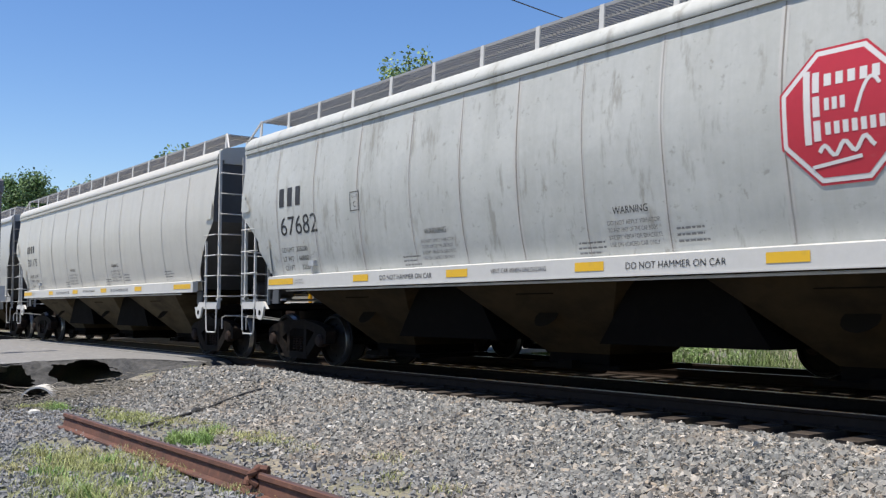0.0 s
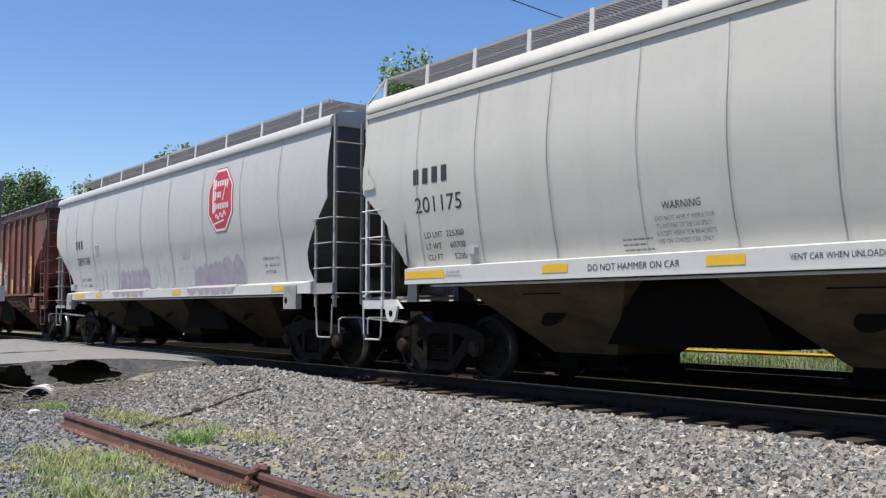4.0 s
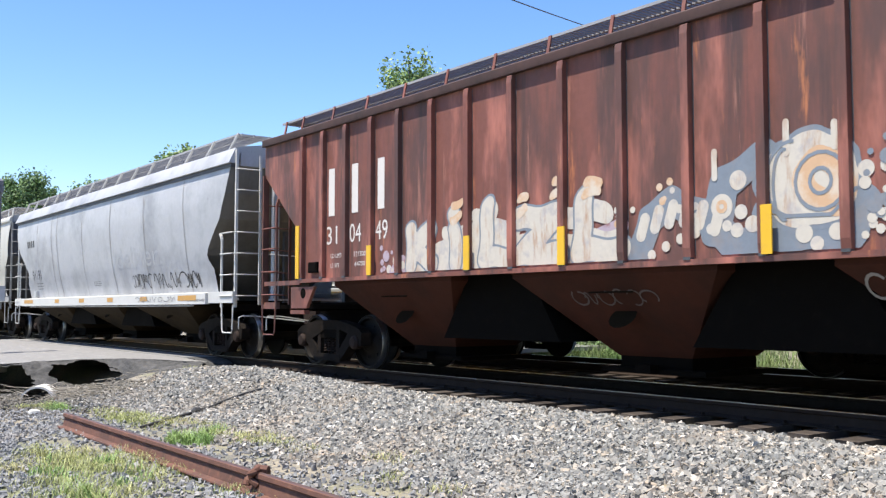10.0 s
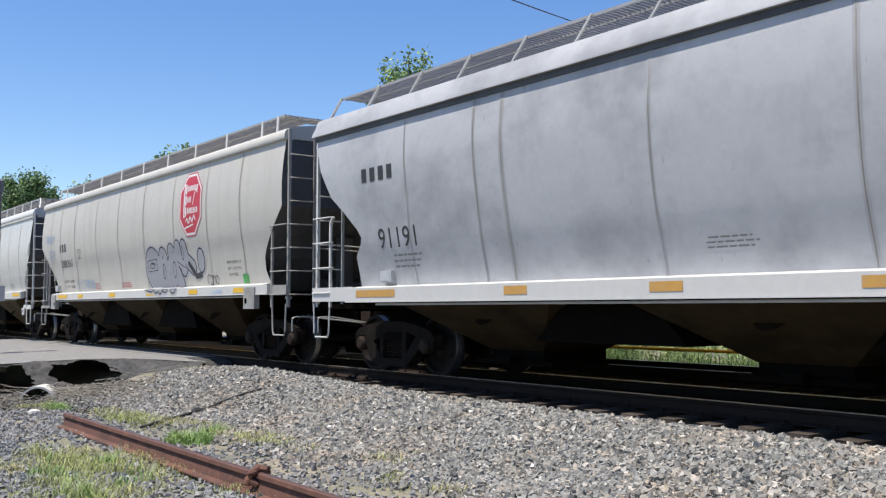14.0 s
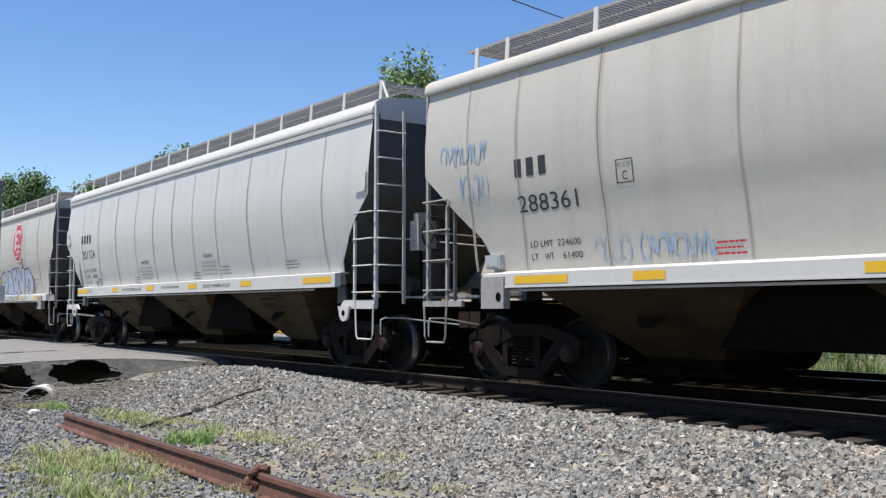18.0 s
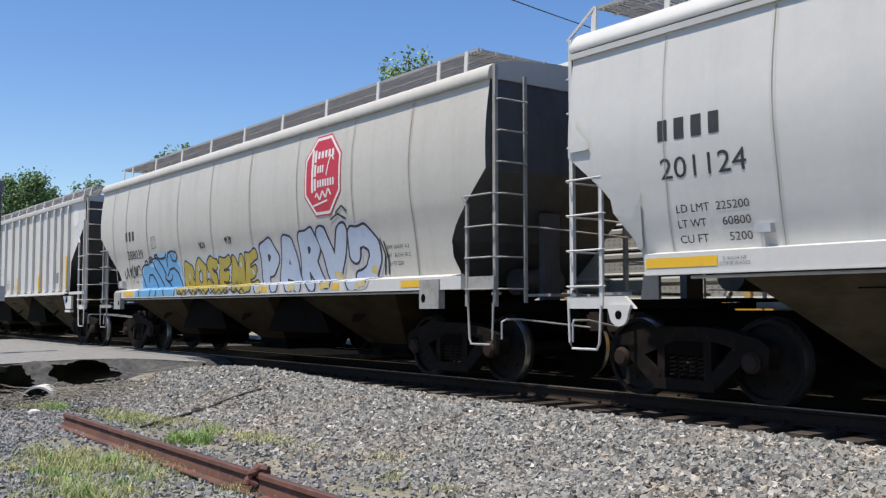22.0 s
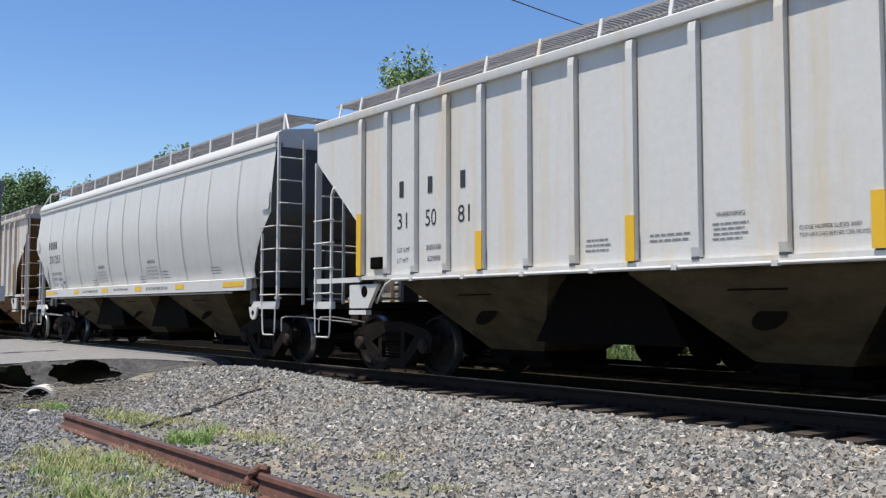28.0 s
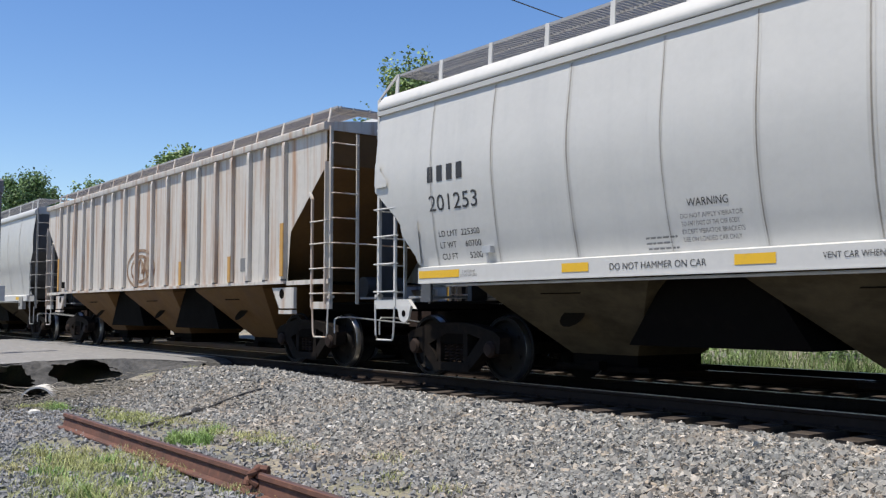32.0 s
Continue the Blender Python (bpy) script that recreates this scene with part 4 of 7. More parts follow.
def bogie(car, x, direction, key="near"):
    """A two-axle bogie under a car."""
    base = part("bogie", lambda: Geo().box(-0.2, 0.2, -0.92, 0.92, 0.5, 0.74).box(-0.32, 0.32, -0.3, 0.3, 0.7, 0.84), IRON, car, "grimy cast-steel bogie, blackened for the shade under the car", key="bolster", at=pose(x, 0, 0))
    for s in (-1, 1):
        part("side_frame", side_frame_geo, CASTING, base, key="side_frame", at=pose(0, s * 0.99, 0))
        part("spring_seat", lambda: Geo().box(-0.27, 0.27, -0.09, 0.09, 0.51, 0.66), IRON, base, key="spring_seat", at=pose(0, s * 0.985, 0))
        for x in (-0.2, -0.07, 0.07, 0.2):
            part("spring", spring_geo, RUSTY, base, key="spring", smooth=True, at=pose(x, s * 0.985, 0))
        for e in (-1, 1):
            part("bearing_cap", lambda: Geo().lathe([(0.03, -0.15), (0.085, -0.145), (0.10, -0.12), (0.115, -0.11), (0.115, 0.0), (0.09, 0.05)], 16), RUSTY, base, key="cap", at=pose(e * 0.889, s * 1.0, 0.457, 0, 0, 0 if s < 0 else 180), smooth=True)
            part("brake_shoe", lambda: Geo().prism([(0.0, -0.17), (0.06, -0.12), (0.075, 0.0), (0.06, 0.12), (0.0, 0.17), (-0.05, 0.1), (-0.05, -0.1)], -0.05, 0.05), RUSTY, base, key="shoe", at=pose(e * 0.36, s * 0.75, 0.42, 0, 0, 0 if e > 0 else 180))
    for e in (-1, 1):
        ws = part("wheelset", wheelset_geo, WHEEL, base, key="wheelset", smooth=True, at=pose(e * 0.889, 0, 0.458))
        for s in (-1, 1):
            part("tyre_band", tyre_geo, TREAD, base, key="tyre", smooth=True, at=pose(e * 0.889, 0, 0.458, 0, 0, 0 if s > 0 else 180))
        MOVERS.append((ws, e * 0.889, direction))
    return base


def grating_geo(x0, x1, y0, y1, z, step=0.075):
    g = Geo()
    n = int((x1 - x0) / step)
    for i in range(n):
        x = x0 + (i + 0.5) * step
        g.box(x - 0.012, x + 0.012, y0, y1, z - 0.03, z)
    for y in (y0, (y0 + y1) / 2, y1):
        g.box(x0, x1, y - 0.012, y + 0.012, z - 0.034, z + 0.002)
    return g


def ladder_geo(x0, x1, y0, y1, za, zb, rungs, r=0.013):
    """Rungs with bent ends between two uprights."""
    g = Geo()
    for z in rungs:
        g.tube([(x0, y0, z), (x1, y1, z)], r, 6)
    return g


def end_fittings(root, st, style, s, paint, white, wheel):
    """Ladders, steps, platform, coupler and brake gear of one end (s: +1 or -1 along the train)."""
    def end_part(name, geo, material, label="", smooth=False):
        if s < 0:
            geo.flip_x()
        return part(name, geo, material, root, label, smooth)
    e = st["end"]
    ribbed = style == "ribbed"
    top = st["walk"] - 0.4
    for side in (-1, 1):
        y = side * 1.50
        post = end_part("corner_post", Geo().box(e + 0.03, e + 0.085, y - 0.025, y + 0.025, 1.05, top).box(e + 0.03, e + 0.11, y - 0.05, y + 0.05, 1.2, 1.24), white)
        yo = side * 1.56
        zl = 2.9 if ribbed else 2.42
        lad = end_part("side_ladder", Geo().box(e - 0.49, e - 0.445, yo - 0.018, yo + 0.018, 1.05, zl).beam((e - 0.47, yo, zl), (e - 0.55, yo, zl + 0.12), 0.05, 0.03), white)
        for k in range(4):
            z = 1.28 + k * 0.42 if k < 3 or not ribbed else 2.5
            part("rung", lambda: Geo().tube([(-0.28, 0.01, 0), (-0.28, -0.03, 0), (0.28, -0.03, 0), (0.28, 0.03, 0)], 0.013), white, lad, key="side_rung", smooth=True, at=pose(s * (e - 0.21), yo, z, 0, 0, 0 if side < 0 else 180))
        g = Geo().box(e + 0.07, e + 0.10, min(y - side * 0.48, y - side * 0.53), max(y - side * 0.48, y - side * 0.53), 1.1, top - 0.1)
        lad = end_part("end_ladder", g, white, smooth=True)
        for k in range(7):
            z = 1.28 + k * 0.42
            if z < top - 0.1:
                part("rung", lambda: Geo().tube([(-0.06, -0.25, 0), (0.0, -0.24, 0), (0.0, 0.24, 0), (-0.06, 0.25, 0)], 0.013), white, lad, key="end_rung", smooth=True, at=pose(s * (e + 0.15), y - side * 0.25, z, 0, 0, 0 if s > 0 else 180))
        g = Geo().tube([(e - 0.45, yo, 1.1), (e - 0.42, yo, 0.62), (e - 0.38, yo, 0.55), (e + 0.02, yo, 0.55), (e + 0.06, yo, 0.62), (e + 0.08, yo, 1.1)], 0.016)
        end_part("sill_step", g, white, smooth=True)
        if style == "trinity":
            poly = [(e - 0.95, 1.02), (e - 0.80, 1.16), (e + 0.1, 1.16), (e + 0.1, 1.02)]
            brk = end_part("end_bracket", Geo().prism(poly, min(side * 1.50, side * 1.56), max(side * 1.50, side * 1.56)), white)
            lug = [(e - 0.75 + 0.14 * math.cos(a), 1.0 + (0.14 * math.sin(a) - 0.04)) for a in [math.pi + k * math.pi / 8 for k in range(9)]] + [(e - 0.57, 1.06), (e - 0.93, 1.06)]
            end_part("pull_lug", Geo().prism(lug, min(side * 1.565, side * 1.6), max(side * 1.565, side * 1.6)), white)
            ring = [(e - 0.75 + 0.05 * math.cos(a), 0.95 + 0.05 * math.sin(a)) for a in [k * math.tau / 12 for k in range(12)]]
            end_part("lug_eye", Geo().prism(ring, side * 1.601 if side < 0 else 1.599, side * 1.603 if side < 0 else 1.603), IRON)
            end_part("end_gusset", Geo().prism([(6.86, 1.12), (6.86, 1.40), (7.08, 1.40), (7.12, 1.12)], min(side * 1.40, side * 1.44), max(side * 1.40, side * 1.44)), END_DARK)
        elif style == "oval":
            p0, p1 = (6.57, 7.03) if s > 0 else (6.21, 6.66)
            end_part("jacking_pad", Geo().box(p0, p1, min(side * 1.56, side * 1.67), max(side * 1.56, side * 1.67), 1.02, 1.43), white)
            ring = [(p0 + 0.1 + 0.05 * math.cos(a), 1.17 + 0.06 * math.sin(a)) for a in [k * math.tau / 14 for k in range(14)]]
            end_part("pad_hole", Geo().prism(ring, side * 1.672, side * 1.674), IRON)
            end_part("end_bracket", Geo().box(7.2, e + 0.1, min(side * 1.52, side * 1.57), max(side * 1.52, side * 1.57), *((1.28, 1.45) if s > 0 else (1.05, 1.13))), white)
        else:
            z0 = 1.03 if ribbed else 1.14
            poly = [(6.60, 1.40), (7.42, 1.40), (7.42, z0), (6.88, z0)] if ribbed else [(7.4, 1.14), (7.4, 1.37), (e + 0.1, 1.37), (e + 0.1, 1.14)]
            end_part("jacking_pad", Geo().prism(poly, min(side * 1.52, side * 1.58), max(side * 1.52, side * 1.58)), paint if ribbed else white)
            if ribbed:
                ring = [(6.98 + 0.09 * math.cos(a), 1.29 + 0.09 * math.sin(a)) for a in [k * math.tau / 14 for k in range(14)]]
                end_part("pad_hole", Geo().prism(ring, side * 1.582, side * 1.584), IRON)
                end_part("bearing_foot", Geo().box(6.9, 7.4, min(side * 1.5, side * 1.6), max(side * 1.5, side * 1.6), 0.93, 1.0), paint)
                end_part("side_beam", Geo().box(7.13, e + 0.1, min(side * 1.53, side * 1.57), max(side * 1.53, side * 1.57), 1.44, 1.52), paint)
                end_part("end_bracket", Geo().box(e - 0.5, e + 0.12, min(side * 1.5, side * 1.56), max(side * 1.5, side * 1.56), 1.02, 1.14), white)
                end_part("end_post", Geo().box(e + 0.0, e + 0.03, side * 1.54 - 0.06, side * 1.54 + 0.06, 1.1, 3.5), paint)
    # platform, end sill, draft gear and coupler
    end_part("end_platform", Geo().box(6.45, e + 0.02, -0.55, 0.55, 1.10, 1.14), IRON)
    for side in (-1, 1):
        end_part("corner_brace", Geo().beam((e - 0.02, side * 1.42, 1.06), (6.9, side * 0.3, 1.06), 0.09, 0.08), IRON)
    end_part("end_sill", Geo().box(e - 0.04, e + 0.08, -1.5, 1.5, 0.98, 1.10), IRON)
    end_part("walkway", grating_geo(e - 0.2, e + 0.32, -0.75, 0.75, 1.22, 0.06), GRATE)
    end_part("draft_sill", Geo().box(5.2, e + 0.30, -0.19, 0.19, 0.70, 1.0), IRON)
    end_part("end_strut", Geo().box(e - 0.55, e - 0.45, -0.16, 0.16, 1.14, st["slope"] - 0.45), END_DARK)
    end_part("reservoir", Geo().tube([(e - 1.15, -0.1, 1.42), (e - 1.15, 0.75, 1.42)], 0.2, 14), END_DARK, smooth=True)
    g = Geo().box(e + 0.3, e + 0.52, -0.07, 0.07, 0.80, 0.94)
    g.prism([(e + 0.48, 0.72), (e + 0.72, 0.72), (e + 0.74, 0.76), (e + 0.74, 1.0), (e + 0.70, 1.03), (e + 0.48, 1.03)], -0.20, 0.16)
    coupler = end_part("coupler", g, RUSTY)
    g = Geo().tube([(e + 0.12, -1.45, 0.62), (e + 0.12, -1.45, 0.85), (e + 0.16, -1.40, 0.88), (e + 0.16, -1.15, 0.88), (e + 0.45, -0.3, 0.78), (e + 0.55, -0.05, 0.75)], 0.014)
    end_part("uncoupling_lever", g, GALV, smooth=True)
    g = Geo().tube([(e + 0.3, 0.3, 0.75), (e + 0.5, 0.32, 0.55), (e + 0.62, 0.25, 0.35), (e + 0.72, 0.1, 0.38)], 0.025)
    end_part("air_hose", g, IRON, smooth=True)
    g = Geo().tube([(e + 0.12, -0.98, 2.12), (e + 0.16, -0.9, 2.12), (e + 0.16, 0.9, 2.06), (e + 0.12, 1.0, 2.06)], 0.013)
    end_part("end_handhold", g, white, smooth=True)
    if wheel:
        wy = -0.55 if s > 0 else 0.55
        rim = [(e + 0.34, wy + 0.27 * math.cos(a), 2.22 + 0.27 * math.sin(a)) for a in [k * math.tau / 24 for k in range(25)]]
        g = Geo().tube(rim, 0.016)
        for k in range(6):
            a = k * math.tau / 6
            g.tube([(e + 0.30, wy, 2.22), (e + 0.34, wy + 0.27 * math.cos(a), 2.22 + 0.27 * math.sin(a))], 0.010)
        end_part("hand_brake_wheel", g, IRON if paint.name.startswith(("worn", "warm")) else RUSTY, smooth=True)
        g = Geo().box(e + 0.05, e + 0.28, wy - 0.3, wy + 0.05, 1.95, 2.42).box(e + 0.08, e + 0.22, wy - 0.25, wy, 2.42, 2.55)
        end_part("brake_gearbox", g, RUSTY if paint is PAINT["brown"] else GALV)
        end_part("brake_chain", Geo().tube([(e + 0.2, wy - 0.2, 1.95), (e + 0.2, wy - 0.18, 1.25)], 0.02), IRON)


def hopper_car(style, paint, centre, label, roof=None, under="grey", wheels=(False, False), white=None, ribs=()):
    """A three-bay covered hopper car with its sheets, bays, roof walks, ends and bogies."""
    st = STYLE[style]
    ribbed = style == "ribbed"
    root = thing("covered_hopper_car", pose(centre, 0, 0), label, "train car", "covered hopper cars of the near train")
    side, cut, e = st["side"], st["cut"], st["end"]
    z0, z1 = st["sill"]
    zs = sorted({z0 + 0.02, *(z for z, _ in cut if z > z0 + 0.03), *[z0 + 0.1 + k * (st["eave"] - z0) / 24 for k in range(24)], st["eave"] + 0.02})
    ticks = [-e, *st["seams"], e]
    along = [p + (q - p) * k / 6 for p, q in zip(ticks, ticks[1:]) for k in range(6)] + [e]
    for s, nm in ((-1, "side_sheet"), (1, "side_sheet")):
        rows = []
        for z in zs:
            x = lerp(cut, z)
            xl = lerp(st.get("cut_left", cut), z)
            rows.append([(max(-xl, min(x, p)), s * (lerp(side, z) - sag(st, max(-xl, min(x, p)), z)), z) for p in along])
        part(nm, Geo().sheet(rows if s < 0 else [r[::-1] for r in rows]), paint, root, smooth=True)
    # upright end sheet and sloping floor of both ends
    foot = st["slope"]
    for s in (-1, 1):
        rows = []
        turn = min(cut, key=lambda c: (round(c[1], 1), -c[0]) if c[0] > 1.8 else (99, 0))[0]
        for z in sorted({z0 + 0.05, 1.6, *(c[0] for c in cut if c[0] >= turn), 3.3, 3.6, 3.9, st["eave"] + 0.1}):
            x = lerp(cut if s > 0 else st.get("cut_left", cut), z) - 0.012 if z >= turn else lerp(cut, turn) - 0.012 - (turn - z)
            w = lerp(side, z) - 0.012
            rows.append([(s * x, -w, z), (s * x, -w * 0.5, z), (s * x, 0, z), (s * x, w * 0.5, z), (s * x, w, z)])
        # ends painted darker than the sides: their shade is put into the colour
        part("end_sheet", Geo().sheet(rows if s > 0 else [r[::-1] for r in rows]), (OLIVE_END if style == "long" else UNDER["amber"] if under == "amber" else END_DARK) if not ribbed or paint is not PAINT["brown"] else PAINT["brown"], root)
    # bays
    half = 2.12 * e / 8.06
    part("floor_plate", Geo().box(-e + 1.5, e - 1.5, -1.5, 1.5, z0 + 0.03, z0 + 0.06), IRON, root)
    for k in (-1, 0, 1):
        cx = k * 2 * half
        a, b = half * 0.71, 0.56
        g = Geo()
        vs = [(cx + i * p, j * q, z) for p, q, z in ((a, 1.50, z0 + 0.04), (a, 1.50, z0 - 0.06), (b, 0.62, 0.44)) for i, j in ((-1, -1), (1, -1), (1, 1), (-1, 1))]
        fs = [tuple(range(8, 12))[::-1], (0, 1, 2, 3)]
        for r in range(2):
            fs += [(r * 4 + i, (r + 1) * 4 + i, (r + 1) * 4 + (i + 1) % 4, r * 4 + (i + 1) % 4) for i in range(4)]
        g.add(vs, [f[::-1] for f in fs])
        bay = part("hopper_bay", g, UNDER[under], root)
        if k < 1:
            m, w = cx + half, half - a
            # dark filler put between the bays to stand for their unlit slopes
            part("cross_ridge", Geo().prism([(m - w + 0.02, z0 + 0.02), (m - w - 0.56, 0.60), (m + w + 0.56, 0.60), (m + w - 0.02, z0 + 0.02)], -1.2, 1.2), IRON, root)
        # skirt in near-black: shade at the bay's foot put into its colour
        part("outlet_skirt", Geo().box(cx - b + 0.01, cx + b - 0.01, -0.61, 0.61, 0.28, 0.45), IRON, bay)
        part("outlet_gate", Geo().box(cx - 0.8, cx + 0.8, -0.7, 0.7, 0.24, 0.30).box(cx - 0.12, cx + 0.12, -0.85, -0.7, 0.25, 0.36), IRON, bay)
        ring = [(cx + 0.2 * math.cos(t), 0.17 * math.sin(t)) for t in [q * math.tau / 14 for q in range(14)]]
        tilt = [(x, -1.16 + 0.62 * u - 0.02, 0.92 + 0.74 * u) for x, u in ring]
        part("inspection_port", Geo().add(tilt, [tuple(range(14))]), PORT, bay)
        part("bay_stencil", Geo().add([(cx - 0.35 + i, -1.395 + 0.62 * u, 1.20 + 0.74 * u) for i, u in ((0, 0), (0.7, 0), (0.7, 0.03), (0, 0.03))], [(0, 1, 2, 3)]), PORT, bay)
    # sills
    for s in (-1, 1):
        y0, y1 = (s * 1.645, s * 1.53) if s < 0 else (1.53, 1.645)
        if ribbed:
            part("side_sill", Geo().box(-7.1, 7.1, min(s * 1.54, s * 1.62), max(s * 1.54, s * 1.62), z0, z1 - 0.02), paint, root)
        else:
            x = lerp(cut, z1) + 0.02
            xl = {"trinity": 6.88, "oval": 6.66}.get(style, x)
            x = 7.5 if style == "oval" else x
            part("side_sill", Geo().box(-xl, x, y0, y1, z0, z1).box(-xl, x, s * 1.60 - 0.05, s * 1.60 + 0.05, z0 - 0.02, z0).prism_x([(s * 1.645, z1), (s * (lerp(side, z1 + st["ledge"]) - 0.01), z1 + st["ledge"]), (s * 1.35, z1)][::s], -xl, min(x, lerp(cut, z1) + 0.02)), white or SILL_WHITE, root, "white-painted side sill")
            part("air_pipe", Geo().tube([(-x + 0.8, s * 1.57, z0 - 0.05), (x - 0.8, s * 1.57, z0 - 0.05)], 0.018), GALV, root, smooth=True)
    # roof with its eaves
    ev, top = st["eave"], st["walk"] - 0.33
    crown = [(1.40, top - 0.03), (1.38, top), (0.9, top + 0.07), (0.4, top + 0.12), (0, top + 0.13)]
    prof = [(-y, z) for y, z in crown] + [(y, z) for y, z in crown[-2::-1]] + [(1.40, ev + 0.02), (-1.40, ev + 0.02)]
    if ribbed:
        prof = [(y * 1.12, z) for y, z in prof]
    part("roof", Geo().prism_x(prof, -e - 0.02, e + 0.02), roof or paint, root, smooth=True)
    eaves = {
        "trinity": (("eave_band", [(1.47, 4.003), (1.562, 4.003), (1.567, 4.07), (1.47, 4.074)]),
                    ("eave_cap", [(1.38, 4.092), (1.555, 4.092), (1.567, 4.125), (1.555, 4.18), (1.50, 4.26), (1.43, 4.325), (1.37, 4.345)])),
        "oval": (("eave_cap", [(1.40, 4.086), (1.585, 4.086), (1.596, 4.11), (1.594, 4.17), (1.572, 4.235), (1.51, 4.29), (1.38, 4.335)]),),
        "long": (("eave_cap", [(1.47, 3.925), (1.655, 3.925), (1.655, 3.945), (1.52, 4.23), (1.38, 4.275)]),),
        "ribbed": (("eave_band", [(1.50, 4.035), (1.62, 4.035), (1.625, 4.05), (1.625, 4.15), (1.61, 4.165), (1.50, 4.175)]),),
    }[style]
    for s in (-1, 1):
        for nm, poly in eaves:
            part(nm, Geo().prism_x([(s * y, z) for y, z in poly][::s], -e - 0.03, e + 0.03), roof or paint, root, smooth=True)
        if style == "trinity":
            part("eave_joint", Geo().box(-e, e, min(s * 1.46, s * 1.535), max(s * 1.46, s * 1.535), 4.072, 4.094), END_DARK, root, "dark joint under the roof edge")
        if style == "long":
            # dark strip added under the eave to deepen the shade there
            part("eave_gutter", Geo().box(-e, e, min(s * 1.50, s * 1.605), max(s * 1.50, s * 1.605), 3.845, 3.925), END_DARK, root, "dark strip standing for the shade under the eave")
    hatch = part("hatch_trough", Geo().box(-e + 0.9, e - 0.9, -0.34, 0.34, top + 0.05, top + 0.25), roof or paint, root)
    for k in range(4):
        x = (k - 1.5) * (2 * e - 2.4) / 4
        part("hatch_cover", Geo().box(x - 1.5, x + 1.5, -0.38, 0.38, top + 0.25, top + 0.29), GALV, hatch)
    # roof walks
    zb, px, step = st["walk"], st["post_x"], st["posts"]
    reach = px + {"oval": 0.9, "ribbed": 0.85}.get(style, 0.0)
    for s in (-1, 1):
        yo, yi = s * 1.27, s * 0.60
        part("running_board", grating_geo(-reach, reach, min(yo, yi), max(yo, yi), zb), GRATE, root, "galvanised steel roof walk")
        n = round(2 * px / step)
        ends = (-1, n + 1) if style in ("oval", "ribbed") else ()
        for k in [*range(n + 1), *ends]:
            x = -px + 2 * px * k / n if k not in ends else math.copysign(px + 0.65, k - 0.5)
            g = Geo().beam((x - (0.16 if style == "long" else 0.0), s * (1.36 if style == "ribbed" else 1.42 if style == "long" else 1.31), top - 0.03), (x, s * 1.285, zb), 0.05 if style == "ribbed" else 0.075, 0.02)
            if style == "trinity" and k in (0, n):
                g.beam((x + (0.35 if k else -0.35), s * 1.40, top - 0.03), (x, s * 1.285, zb), 0.03, 0.03)
            part("walk_bracket", g, white or SILL_WHITE if not ribbed else paint, root)
    for s in (-1, 1):
        part("cross_walk", grating_geo(min(s * reach, s * (reach - 0.5)), max(s * reach, s * (reach - 0.5)), -1.2, 1.2, zb + 0.004, 0.06), GRATE, root)
    # welds or ribs of the near side
    skin = Skin(st)
    if ribbed:
        for x in ribs:
            g = Geo().prism_x([(-1.55, z1), (-1.615, z1), (-1.63, z1 + 0.1), (-1.63, ev - 0.1), (-1.615, ev), (-1.55, ev)], x - 0.05, x + 0.05)
            part("side_rib", g, paint, root)
            part("side_rib", Geo().box(x - 0.05, x + 0.05, 1.55, 1.63, z1, ev), paint, root)
            # thin dark lines painted along both edges as the rib's shading
            for d in (-0.058, 0.060):
                part("rib_joint", Geo().add(*patch(skin, x + d - 0.007, x + d + 0.007, z1 + 0.02, ev - 0.02, 0.003)), END_DARK if paint is PAINT["brown"] else SEAM, root)
            part("rib_foot", Geo().box(x - 0.045, x + 0.045, -1.628, -1.56, z1 - 0.028, z1 + 0.004), END_DARK, root)
    for i, x in enumerate(st["seams"]):
        pts = [(x + 0.01 * math.sin(3 * z + i), z) for z in [z1 + st["ledge"] + 0.01 + k * (ev - z1 - st["ledge"] - 0.03) / 36 for k in range(37)]]
        kind = "blue" if style == "long" else "warm" if paint is PAINT["cream"] else "grey"
        stain = part("weld_stain", Geo().add(*stroke(skin, pts, 0.05 + 0.02 * (i % 3), 0.0028)), STAIN[kind], root)
        part("weld_seam", Geo().add(*stroke(skin, pts, 0.009 + 0.004 * (i % 3), 0.0065)), SEAM, stain)
    for s in (-1, 1):
        end_fittings(root, st, style, s, paint, (white or SILL_WHITE if style != "oval" else LADDER_GREY) if not ribbed else paint, wheels[0 if s < 0 else 1])
    for s in (-1, 1):
        bogie(root, s * st["bogie"], 1)
    art = Painter(root, st)
    for x, w in st["tape"]:
        art.tape(x, w, *st["tape_z"], old=style == "long")
    if style == "trinity":
        for s in (-1, 1):
            g = Geo().add(*decal(skin, [(s * (7.02 + a), z) for a, z in ((0.02, 1.70), (0.06, 1.66), (0.10, 1.70), (0.12, 1.78), (0.38, 2.10), (0.4, 2.24), (0.34, 2.3), (-0.02, 2.3), (-0.04, 2.26))], 0.03, 2))
            part("gusset_plate", g, paint, root)
            g = Geo().add(*decal(skin, [(s * a, z) for a, z in ((7.72, 2.86), (8.0, 2.86), (8.03, 2.90), (8.03, 3.24), (7.92, 3.24), (7.88, 3.12), (7.70, 2.93))], 0.03, 2))
            part("vibrator_pad", g, paint, root)
        part("card_holder", Geo().box(-5.55, -5.37, -1.56, -1.45, 1.76, 1.85).tube([(-5.46, -1.54, 1.76), (-5.46, -1.52, 1.62)], 0.022), GALV, root)
    else:
